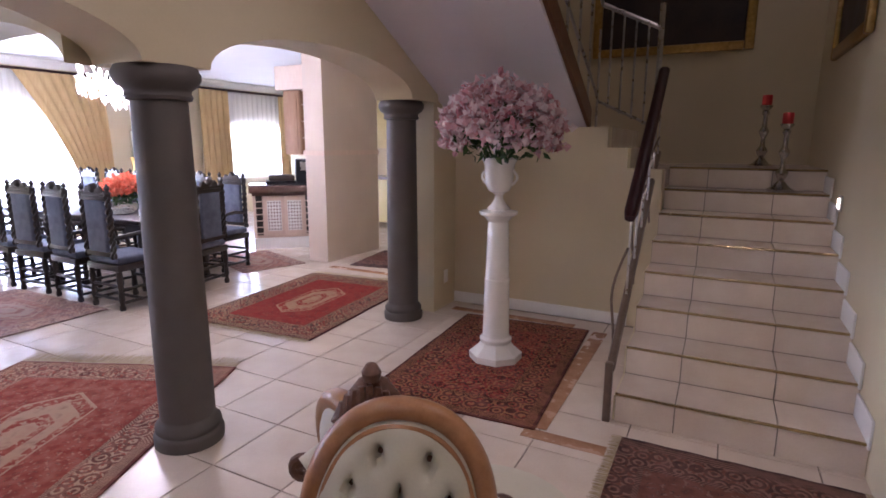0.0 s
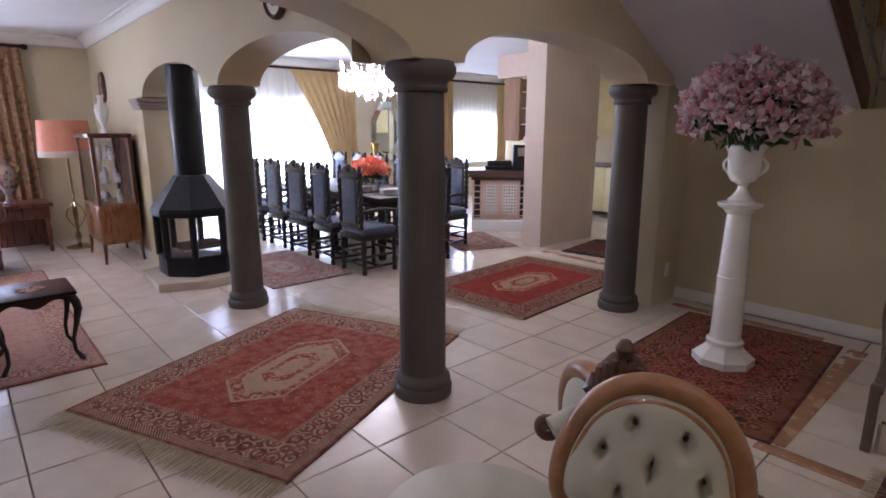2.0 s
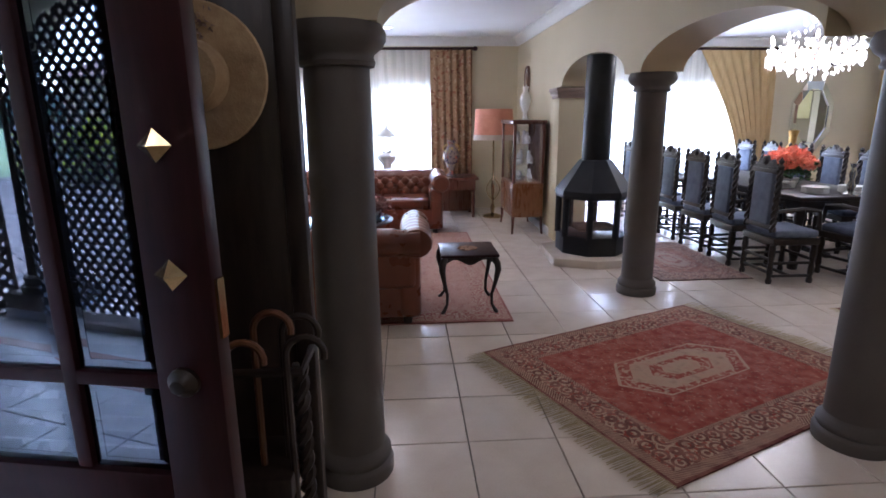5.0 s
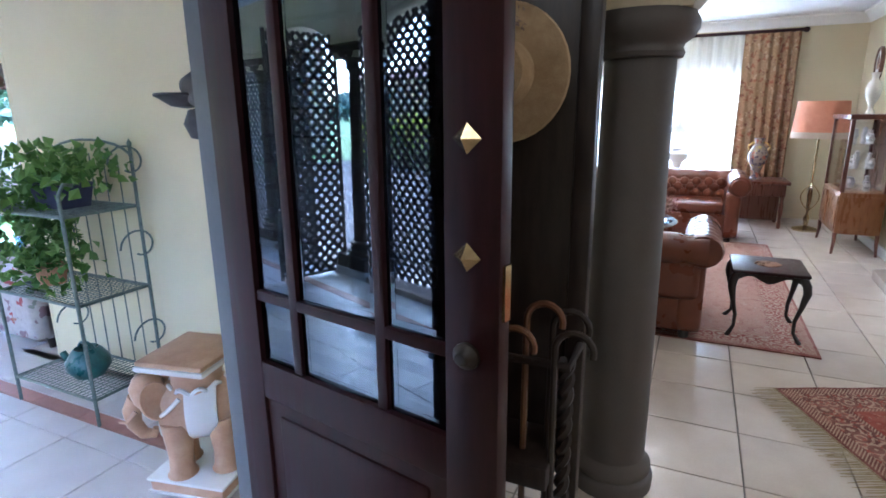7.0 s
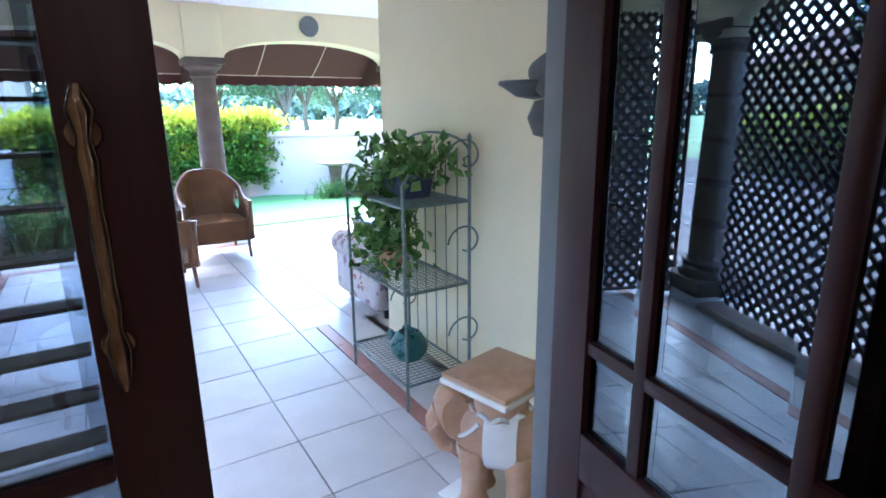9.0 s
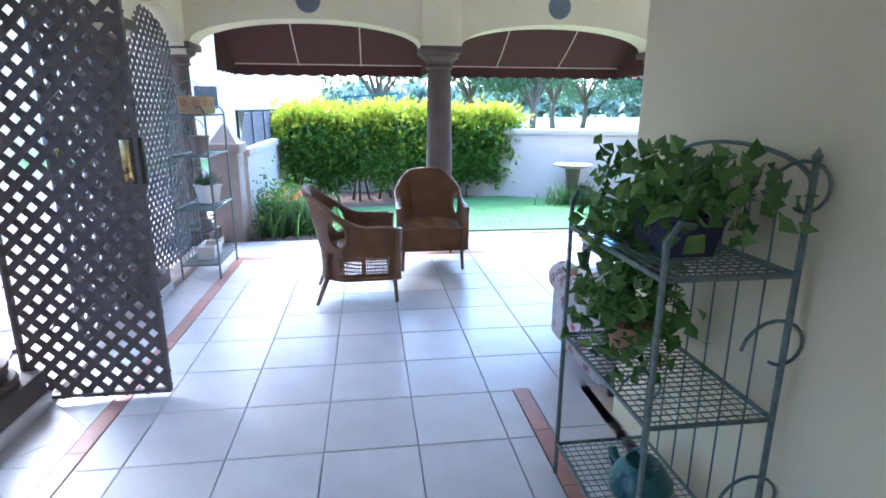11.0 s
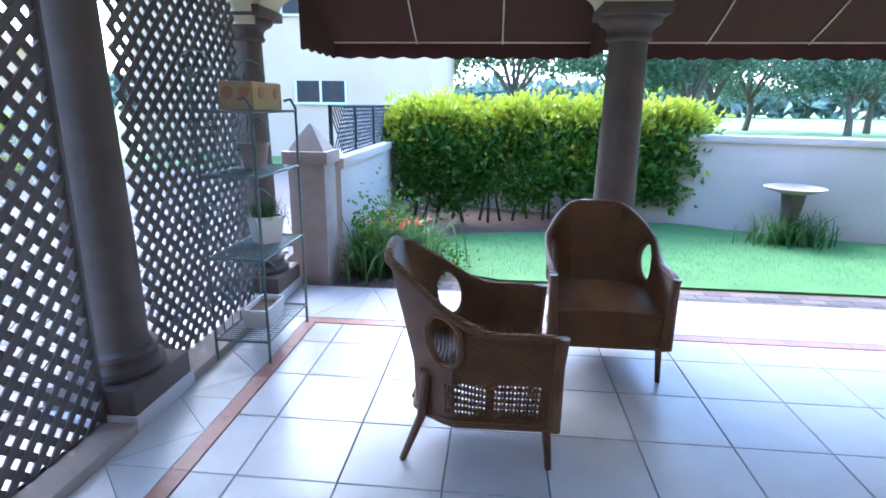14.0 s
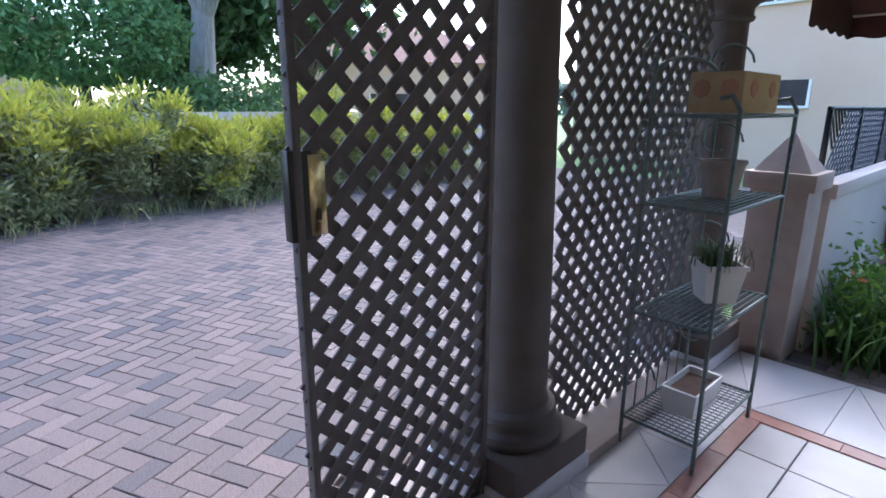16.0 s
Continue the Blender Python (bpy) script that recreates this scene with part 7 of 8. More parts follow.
leaves("ivy_leaves", np.clip(rg.normal(size=(260, 3)), -1.7, 1.7) * [0.09, 0.14, 0.08] + [0.02, 0, 0.12], 0.056, LEAF_IVY, sp_, aspect=0.85, rng=rg)

# elephant stool
el = thing("elephant_stool", pose(-1.60, -2.19, 0, 0, 0, 12), "tan ceramic elephant stool with white trappings", "stool")
part("base", B(-0.15, 0.15, -0.17, 0.17, 0, 0.075, w=0.02), ELEPHANT, el)
for z in (0.012, 0.066):
    part("base_rim", B(-0.156, 0.156, -0.176, 0.176, z, z + 0.014, w=0.006), PORCELAIN, el, "white rim")
bm = bmesh.new()
FACE = pose(0, 0, 0, 0, 0, 28)
for sx in (-1, 1):
    for sy in (-1, 1):
        lathe([(0.058, 0.07), (0.06, 0.085), (0.05, 0.10), (0.047, 0.17), (0.056, 0.25), (0.06, 0.32)], 16, bm, FACE @ pose(sx * 0.058, sy * 0.085, 0))
lathe([(0, -0.155), (0.075, -0.145), (0.11, -0.085), (0.118, 0.0), (0.112, 0.08), (0.08, 0.145), (0, 0.155)], 24, bm, FACE @ pose(0, 0, 0.355, 90) @ Matrix.Diagonal((1.0, 1.15, 1, 1)))
lathe([(0.105, 0.36), (0.10, 0.44), (0.098, 0.50), (0.12, 0.54), (0.15, 0.556)], 24, bm)
# head, brow, trunk, ears
HEAD = FACE @ pose(0, -0.185, 0.43, 14)
lathe([(0, -0.085), (0.045, -0.07), (0.068, -0.015), (0.062, 0.045), (0.035, 0.078), (0, 0.085)], 16, bm, HEAD)
tube([(0, -0.045, -0.01), (0, -0.085, -0.05), (0, -0.098, -0.11), (0, -0.08, -0.165), (0, -0.045, -0.18), (0, -0.03, -0.16)], [0.042, 0.036, 0.03, 0.025, 0.02, 0.015], 10, bm, HEAD)
for sx in (-1, 1):
    lathe([(0, 0), (0.045, 0.004), (0.062, 0.014), (0.058, 0.024), (0.03, 0.02), (0, 0.016)], 16, bm, HEAD @ pose(sx * 0.06, 0.03, -0.02, 0, sx * 80, sx * 35) @ Matrix.Diagonal((1.3, 1, 1, 1)))
    tube([(sx * 0.035, -0.06, -0.05), (sx * 0.05, -0.1, -0.075), (sx * 0.052, -0.125, -0.06)], [0.012, 0.009, 0.004], 6, bm, HEAD)
part("elephant", bm, ELEPHANT, el, "tan ceramic elephant")
# white trappings: chest bib, collar, girth straps, saddle fringe
for sx in (-1, 1):
    part("strap", tube([(sx * 0.122 * math.sin(a), -0.155 + 0.14 * (1 - math.cos(a)) * 0.55, 0.415 - 0.075 * math.cos(a)) for a in arc(12, 0.05, 1.9)], 0.009, 6, m=FACE), PORCELAIN, el, "white harness strap")
part("bib", lathe([(0, 0.012), (0.035, 0.01), (0.052, 0.0), (0.05, -0.008)], 16, m=FACE @ pose(0.0, -0.148, 0.30, 82) @ Matrix.Diagonal((1.0, 1.35, 1, 1))), PORCELAIN, el, "white chest bib")
part("collar", tube([((0.104 + 0.006 * math.cos(9 * a)) * math.cos(a), (0.104 + 0.006 * math.cos(9 * a)) * math.sin(a), 0.455 + 0.012 * math.cos(9 * a)) for a in (math.tau * k / 72 for k in range(72))], 0.009, 6, closed=True), PORCELAIN, el, "scalloped white collar")
part("saddle_cloth", lathe([(0.121, -0.05), (0.125, -0.04), (0.125, 0.06), (0.121, 0.07)], 24, m=FACE @ pose(0, 0.03, 0.355, 90) @ Matrix.Diagonal((1.0, 1.15, 1, 1))), PORCELAIN, el, "white saddle cloth")
part("top_rim", B(-0.165, 0.165, -0.155, 0.155, 0.552, 0.578, w=0.012), PORCELAIN, el, "pale top rim")
part("top", B(-0.158, 0.158, -0.148, 0.148, 0.574, 0.597, w=0.01), ELEPHANT, el)

# carved wall bracket beside the door
wb = thing("wall_bracket", pose(-1.54, -1.757, 1.55), "dark carved stone figure bracket with a dish", "wall ornament")
part("figure", lathe([(0, -0.34), (0.035, -0.3), (0.05, -0.2), (0.07, -0.1), (0.05, 0.02), (0.075, 0.08), (0.06, 0.16), (0.03, 0.2), (0.05, 0.27), (0.055, 0.33), (0.03, 0.4), (0, 0.42)], 18, m=pose(0, -0.055, 0)), DARKGREY, wb)
part("dish", lathe([(0, -0.02), (0.07, -0.012), (0.12, 0.012), (0.145, 0.022), (0.14, 0.03), (0.1, 0.016), (0, 0.006)], 24, m=pose(0.0, -0.235, -0.0) @ Matrix.Diagonal((0.7, 0.72, 1, 1))), DARKGREY, wb)
part("torso", lathe([(0, -0.12), (0.045, -0.1), (0.068, -0.03), (0.06, 0.05), (0.03, 0.1), (0, 0.115)], 16, m=pose(0.0, -0.13, 0.035, 78)), DARKGREY, wb)
part("boss", lathe([(0, -0.06), (0.05, -0.045), (0.066, 0), (0.05, 0.045), (0, 0.06)], 16, m=pose(0.0, -0.15, -0.07) @ Matrix.Diagonal((1, 1.25, 1, 1))), DARKGREY, wb)


# floral armchair
def armchair(m):
    a_ = thing("armchair", m, "armchair in white floral chintz with rolled arms", "armchair")
    part("base", B(-0.36, 0.36, -0.38, 0.36, 0.07, 0.34, w=0.03, seg=3), CHINTZ, a_)
    part("seat_cushion", B(-0.27, 0.27, -0.2, 0.42, 0.33, 0.48, w=0.05, seg=4), CHINTZ, a_)
    part("back", B(-0.3, 0.3, -0.42, -0.18, 0.3, 0.86, w=0.09, seg=5), CHINTZ, a_)
    for sx in (-1, 1):
        part("arm", B(sx * 0.33 - 0.085, sx * 0.33 + 0.085, -0.38, 0.38, 0.07, 0.47, w=0.05, seg=4), CHINTZ, a_)
        part("arm_roll", tube([(sx * 0.35, -0.40, 0.62), (sx * 0.35, -0.22, 0.56), (sx * 0.35, -0.05, 0.49), (sx * 0.35, 0.15, 0.47), (sx * 0.35, 0.34, 0.465), (sx * 0.35, 0.39, 0.455), (sx * 0.35, 0.41, 0.44)], [0.10, 0.1, 0.098, 0.1, 0.1, 0.085, 0.05], 16), CHINTZ, a_)
        for y in (-0.33, 0.33):
            part("foot", lathe([(0, 0), (0.022, 0), (0.03, 0.07), (0, 0.07)], 10, m=pose(sx * 0.3, y, 0)), DARKWOOD, a_)
    return a_


armchair(pose(-2.47, -4.58, 0, 0, 0, 180))

# dark coffee table and what lies on it
ct2 = thing("patio_table", pose(-3.23, -6.02, 0, 0, 0, 2), "dark wooden low table with turned feet and glass top", "table")
part("tabletop", B(-0.46, 0.46, -0.26, 0.26, 0.345, 0.385, w=0.012), DARKWOOD, ct2)
part("glass_top", B(-0.42, 0.42, -0.22, 0.22, 0.386, 0.392), DOORGLASS, ct2)
for sx in (-1, 1):
    for sy in (-1, 1):
        part("leg", tube([(sx * 0.41, sy * 0.21, 0.35), (sx * 0.41, sy * 0.21, 0.26), (sx * 0.42, sy * 0.22, 0.09), (sx * 0.43, sy * 0.23, 0.0)], [0.045, 0.032, 0.026, 0.038], 10), DARKWOOD, ct2)
    part("bracket", prism([(-0.21, 0), (-0.21, 0.08), (-0.14, 0.03), (0.14, 0.03), (0.21, 0.08), (0.21, 0)], 0, 0.02, m=Matrix(((0, 0, 1, sx * 0.44), (1, 0, 0, 0), (0, -1, 0, 0.345), (0, 0, 0, 1)))), DARKWOOD, ct2)
part("low_shelf", B(-0.4, 0.4, -0.2, 0.2, 0.1, 0.12, w=0.005), DARKWOOD, ct2)
gl = thing("glass_dish", pose(-3.02, -6.0, 0.394), "square blue glass dish on the table", "dish")
part("dish", lathe([(0, 0), (0.08, 0), (0.1, 0.08), (0.092, 0.08), (0.074, 0.01), (0, 0.01)], 4, square=True), DOORGLASS, gl, smooth=False)
tb2 = thing("woven_box", pose(-3.36, -5.95, 0.394), "small woven cane box on the table", "box")
part("box", B(-0.09, 0.09, -0.07, 0.07, 0, 0.11, w=0.008), STRAW, tb2)
for k in range(5):
    part("peg", B(-0.085 + 0.036 * k, -0.06 + 0.036 * k, -0.07, 0.07, 0.11, 0.135, w=0.003), STRAW, tb2)


def wicker_chair(m, label):
    """Barrel-backed wicker chair facing its own +y: a woven shell with two openings, seat, splayed legs."""
    c_ = thing("wicker_chair", m, label, "chair", "wicker patio chairs")

    def plan(a):
        # a: -1 front right, 0 back middle, 1 front left
        q = abs(a)
        x = math.copysign(1, a) * (0.29 * min(1, (q / 0.42)) ** 0.55 if q < 0.42 else 0.29 + 0.015 * (q - 0.42))
        y = -0.27 + (0.0 if q < 0.12 else 0.56 * ((q - 0.12) / 0.88) ** 1.15)
        return x, y

    def top(a):
        q = abs(a)
        return 0.61 + 0.27 * (math.cos(min(1, q / 0.72) * math.pi) * 0.5 + 0.5) - 0.012 * q

    na, nz = 184, 60
    for name_, off in (("shell", 0.0),):
        bm = bmesh.new()
        grid = {}
        for i in range(na + 1):
            a = -1 + 2 * i / na
            x, y = plan(a)
            zt = top(a)
            for j in range(nz + 1):
                z = 0.20 + (zt - 0.20) * j / nz
                flare = 1.0 + 0.10 * (z - 0.2) / 0.6
                back = -0.09 * max(0, (z - 0.42)) / 0.46 * (1 - abs(a)) ** 0.7
                r_ = 0.004 * math.sin(i * 1.57) * math.cos(j * 1.57)
                grid[i, j] = bm.verts.new((x * flare * (1 + r_), y * flare + back, z))
        for i in range(na):
            for j in range(nz):
                a = abs(-1 + 2 * (i + 0.5) / na)
                z = 0.20 + (top(a) - 0.20) * (j + 0.5) / nz
                if ((a - 0.40) / 0.10) ** 2 + ((z - 0.565) / 0.115) ** 2 < 1:
                    continue
                if 0.24 < z < 0.385 and i % 2 < 1 and j % 4 and (0.36 < a < 0.63 or 0.67 < a < 0.93):
                    continue
                bm.faces.new((grid[i, j], grid[i + 1, j], grid[i + 1, j + 1], grid[i, j + 1]))
        bmesh.ops.delete(bm, geom=[v for v in bm.verts if not v.link_faces], context="VERTS")
        r_ = bmesh.ops.solidify(bm, geom=list(bm.faces), thickness=0.022)
        part("shell", bm, WICKER, c_, "woven wicker back and sides")
    rim = [(plan(a)[0] * (1 + 0.1 * (top(a) - 0.2) / 0.6), plan(a)[1] * (1 + 0.1 * (top(a) - 0.2) / 0.6) - 0.09 * max(0, top(a) - 0.42) / 0.46 * (1 - abs(a)) ** 0.7, top(a)) for a in arc(49, -1, 1)]
    part("rim", tube([(rim[0][0], rim[0][1], 0.2)] + rim + [(rim[-1][0], rim[-1][1], 0.2)], 0.02, 8), WICKER, c_, "plaited rim")
    for sg in (-1, 1):
        ring = []
        for k in range(28):
            th = math.tau * k / 28
            a, z = sg * (0.40 + 0.103 * math.cos(th)), 0.565 + 0.118 * math.sin(th)
            fl2 = 1.0 + 0.10 * (z - 0.2) / 0.6
            ring.append((plan(a)[0] * fl2, plan(a)[1] * fl2 - 0.09 * max(0, z - 0.42) / 0.46 * (1 - abs(a)) ** 0.7, z))
        part("opening_rim", tube(ring, 0.015, 7, closed=True), WICKER, c_, "plaited edge of the side opening")
    low = [(plan(a)[0], plan(a)[1], 0.2) for a in arc(33, -1, 1)]
    part("base_rail", tube(low + [(0.0, 0.29, 0.2)], 0.016, 8, closed=True), WICKER, c_)
    part("front_panel", B(-0.28, 0.28, 0.27, 0.295, 0.2, 0.40, w=0.008), WICKER, c_)
    for sx in (-1, 1):
        part("front_post", tube([(sx * 0.293, 0.296, 0.19), (sx * 0.305, 0.305, 0.42), (sx * 0.318, 0.318, 0.605)], [0.022, 0.022, 0.024], 8), WICKER, c_, "plaited front post")
    bm = bmesh.new()
    for k in range(30):
        y = -0.24 + 0.54 * k / 29
        hw = 0.275 if y > -0.1 else 0.275 - 0.3 * (-0.1 - y)
        tube([(-hw, y, 0.395), (0, y, 0.40), (hw, y, 0.395)], 0.0105, 5, bm)
    tagged(part("seat", bm, WICKER, c_, "woven wicker seat"), kind="stuff")
    for sx in (-1, 1):
        part("leg", tube([(sx * 0.275, 0.275, 0.4), (sx * 0.275, 0.28, 0.2), (sx * 0.285, 0.295, 0.0)], [0.02, 0.019, 0.014], 8), BROWNWOOD, c_)
        part("leg", tube([(sx * 0.23, -0.22, 0.4), (sx * 0.24, -0.24, 0.2), (sx * 0.26, -0.32, 0.0)], [0.02, 0.019, 0.014], 8), BROWNWOOD, c_)
    return c_


wicker_chair(pose(-1.49, -6.97, 0, 0, 0, 0), "brown wicker tub chair with plaited rim, facing the house")
wicker_chair(pose(-0.80, -6.12, 0, 0, 0, 93), "brown wicker tub chair with plaited rim, side on to the house")

# tall iron shelf by the lattice
plant_stand(pose(0.42, -6.95, 0.0, 0, 0, 180), 0.63, 0.32, (0.13, 0.62, 1.08, 1.42), 1.62, 1.44, "grey-green iron shelf stand beside the lattice")


def pot_thing(m, r, h, mat_, label, name="flower_pot", square=False):
    p = thing(name, m, label, "pot")
    part("pot", lathe([(0, 0), (r * 0.75, 0), (r, h * 0.9), (r * 1.08, h * 0.9), (r * 1.08, h), (r * 0.9, h), (r * 0.85, h * 0.85), (0, h * 0.82)], 4 if square else 22, square=square), mat_, p, smooth=not square)
    part("soil", lathe([(0, h * 0.83), (r * 0.84, h * 0.83), (r * 0.84, h * 0.86), (0, h * 0.87)], 4 if square else 16, square=square), SOIL, p, smooth=False)
    return p


STONEPOT = surface("grey_clay_pot", (0.30, 0.24, 0.20), (0.40, 0.33, 0.28), 9, 0.85, bump=0.2)
OCHRE = surface("ochre_painted_box", (0.46, 0.33, 0.16), (0.56, 0.42, 0.23), 7, 0.8, bump=0.1)
pot_thing(pose(0.58, -6.98, 1.09), 0.085, 0.15, STONEPOT, "grey clay pot on the iron shelf")
pp = pot_thing(pose(0.56, -7.02, 0.63, 0, 0, 45), 0.12, 0.17, PORCELAIN, "square white pot with a dark grassy plant", square=True)
blades("grass_tuft", [(rg.normal(scale=0.04), rg.normal(scale=0.04), 0.15) for k in range(240)], 0.15, LEAF_DARK, pp, 0.006, 0.7, rg)
wp = thing("trough_planter", pose(0.57, -6.93, 0.14), "white trough planter on the lowest shelf", "planter")
part("trough", lathe([(0, 0), (0.12, 0), (0.14, 0.12), (0.125, 0.12), (0.11, 0.02), (0, 0.02)], 4, square=True, m=Matrix.Diagonal((0.8, 1.5, 1, 1))), PORCELAIN, wp, smooth=False)
part("soil", B(-0.07, 0.07, -0.13, 0.13, 0.02, 0.09), SOIL, wp)
ob_ = thing("flower_box", pose(0.57, -6.98, 1.43), "ochre wooden box with painted flowers", "box")
part("box", B(-0.1, 0.1, -0.2, 0.2, 0, 0.15, w=0.008), OCHRE, ob_)
for y in (-0.1, 0.1):
    part("flower_motif", lathe([(0, 0.006), (0.03, 0.006), (0.035, 0)], 8, m=pose(-0.1, y, 0.09, 0, -90, 0)), TERRACOTTA, ob_, "painted flower", smooth=False)
    part("flower_motif", lathe([(0, 0.006), (0.03, 0.006), (0.035, 0)], 8, m=pose(y * 0.5, 0.2, 0.09, -90, 0, 0)), TERRACOTTA, ob_, "painted flower", smooth=False)

# ---- garden ----
gp = thing("gate_pillar", pose(0.66, -8.22, -0.03), "pinkish plastered gate pillar with a pyramid cap", "pillar", kind="structure")
part("shaft", B(-0.15, 0.15, -0.15, 0.15, 0, 1.03, w=0.006), STONE_PALE, gp)
part("cap_slab", B(-0.185, 0.185, -0.185, 0.185, 1.03, 1.13, w=0.008), STONE_PALE, gp)
part("cap", lathe([(0.21, 1.13), (0.025, 1.33), (0, 1.345)], 4, square=True), STONE_PALE, gp, smooth=False)


def garden_wall(name, p, q, h, label):
    p, q = Vector(p), Vector(q)
    d = (q - p)
    L = d.length
    m = Matrix.Translation((p.x, p.y, -0.05)) @ Matrix.Rotation(math.atan2(d.y, d.x), 4, "Z")
    w_ = thing(name, m, label, "wall", kind="structure")
    part("wall", B(0, L, -0.09, 0.09, 0, h), GARDENWALL, w_)
    part("coping", B(0, L, -0.12, 0.12, h, h + 0.09, w=0.01), GARDENWALL, w_)
    return w_


garden_wall("wall_garden_east", (0.57, -8.42), (0.57, -12.6), 0.98, "pale plastered low garden wall with coping")
garden_wall("wall_garden_back", (0.66, -12.7), (-6.45, -10.2), 1.10, "pale plastered garden wall with coping")
garden_wall("wall_garden_west", (-6.45, -10.2), (-13.0, -7.8), 1.12, "pale plastered garden wall with coping")
gpw = thing("wall_pier_garden", pose(-6.43, -10.19, -0.05, 0, 0, -19), "plastered pier in the garden wall", "pier", kind="structure")
part("shaft", B(-0.13, 0.13, -0.13, 0.15, 0, 1.08, w=0.006), GARDENWALL, gpw)
part("cap", B(-0.18, 0.18, -0.18, 0.2, 1.08, 1.24, w=0.02), GARDENWALL, gpw)
# fence of dark wire over the east wall
fn = thing("garden_fence", pose(0.57, 0, 1.0), "dark diagonal mesh fence on the garden wall", "fence", kind="structure")
for k in range(6):
    part("fence_post", B(-0.015, 0.015, -8.5 - 0.8 * k, -8.47 - 0.8 * k, 0.0, 0.46, w=0.003), BLACKSTEEL, fn)
part("fence_rail", tube([(0, -8.45, 0.45), (0, -12.5, 0.45)], 0.012, 6), BLACKSTEEL, fn)
bm = bmesh.new()
for k in range(62):
    y = -8.05 - 0.075 * k
    for sg in (-1, 1):
        a0, a1 = y, y + sg * 0.42
        if -12.5 < a0 < -8.45 and -12.5 < a1 < -8.45:
            tube([(0.004 * sg, a0, 0.02), (0.004 * sg, a1, 0.44)], 0.007, 4, bm)
tagged(part("fence_mesh", bm, BLACKSTEEL, fn), kind="stuff")

# hedge: leaves on a rounded block, stems inside
rg = np.random.default_rng(61)
hg = thing("hedge", pose(0, 0, -0.04), "clipped hedge, green with a bright yellow top", "hedge")
HX0, HX1 = 0.45, -3.55


def hedge_y(x):
    return -11.02 + 0.18 * (x - 0.4) * 0.9


# leafy sprays: each a tuft of leaves on a shoot that leans outward
tufts = []
for k in range(390):
    x = rg.uniform(HX1 + 0.12, HX0 - 0.12)
    u = rg.random()
    if u < 0.60:
        z = 0.22 + 1.18 * rg.random() ** 0.85
        keep = z > 0.35 or noise.noise(Vector((x * 2.2, z * 2.0, 5.0))) > -0.12
        y, out = hedge_y(x) + 0.34 + 0.10 * noise.noise(Vector((x * 1.7, z * 2.5, 3.0))) - 0.14 * max(0, 0.8 - z), (0, 0.8, 0.35)
    elif u < 0.90:
        z, keep = 1.40 + 0.05 * noise.noise(Vector((x * 3, 0, 9))), True
        y, out = hedge_y(x) + rg.uniform(-0.4, 0.36), (0, 0.25, 0.95)
    else:
        x, z, keep = (HX0 if rg.random() < 0.5 else HX1), rg.uniform(0.35, 1.38), True
        y, out = hedge_y(x) + rg.uniform(-0.4, 0.35), ((0.8 if x > -1 else -0.8), 0.2, 0.3)
    if keep:
        tufts.append((x, y, z, *out))
tufts = np.array(tufts)
idx = np.repeat(np.arange(len(tufts)), 62)
pts = tufts[idx, :3] + rg.normal(size=(len(idx), 3)) * [0.10, 0.055, 0.075] + tufts[idx, 3:] * rg.uniform(-0.05, 0.07, (len(idx), 1))
nrm = tufts[idx, 3:]
yellow = (pts[:, 2] > 1.14 + 0.2 * rg.random(len(pts))) | ((pts[:, 2] > 0.75) & (rg.random(len(tufts))[idx] < 0.28 * (pts[:, 2] - 0.4)) & (rg.random(len(pts)) < 0.75))
tagged(leaves("green_leaves", pts[~yellow], 0.10, LEAF_HEDGE, hg, aspect=0.52, rng=rg, up=0.1, normals=nrm[~yellow], spread=0.75), kind="stuff")
tagged(leaves("yellow_leaves", pts[yellow], 0.095, LEAF_TOP, hg, aspect=0.5, rng=rg, up=0.3, normals=nrm[yellow], spread=0.75, label="bright yellow-green top leaves"), kind="stuff")
# core leaves take a darker colour that stands in for shade inside the hedge
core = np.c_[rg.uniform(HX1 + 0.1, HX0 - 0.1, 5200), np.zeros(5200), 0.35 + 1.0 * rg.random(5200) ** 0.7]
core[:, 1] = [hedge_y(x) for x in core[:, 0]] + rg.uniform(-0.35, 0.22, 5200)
tagged(leaves("shade_dark_inner_leaves", core, 0.085, LEAF_DARK, hg, aspect=0.5, rng=rg), kind="stuff")
for k in range(22):
    x = HX1 + 0.2 + (HX0 - HX1 - 0.4) * (k + rg.uniform(-0.35, 0.35)) / 21
    y = hedge_y(x) + rg.uniform(-0.1, 0.2)
    part("stem", tube([(x, y, -0.02), (x + rg.uniform(-0.1, 0.1), y + rg.uniform(-0.05, 0.1), 0.45), (x + rg.uniform(-0.25, 0.25), y + rg.uniform(-0.1, 0.2), 1.1)], [0.024, 0.016, 0.006], 6), BARK, hg)
bb = thing("bird_bath", pose(-4.25, -10.42, -0.05), "pale stone bird bath with a shallow dish", "bird bath")
part("pedestal", lathe([(0, 0), (0.17, 0), (0.15, 0.06), (0.10, 0.12), (0.095, 0.3), (0.125, 0.56), (0.13, 0.58)], 20), STONE, bb)
part("dish", lathe([(0.0, 0.58), (0.15, 0.58), (0.31, 0.63), (0.32, 0.65), (0.29, 0.66), (0.14, 0.62), (0, 0.615)], 28), STONE_PALE, bb)
cl = thing("agapanthus_clump", pose(-4.2, -10.25, -0.06), "clump of strappy leaves round the bird bath", "plants")
tagged(blades("strap_leaves", [(rg.normal(scale=0.2), rg.normal(scale=0.12), 0) for k in range(260)], 0.48, LEAF_BLADE, cl, 0.022, 0.8, rg), kind="stuff")
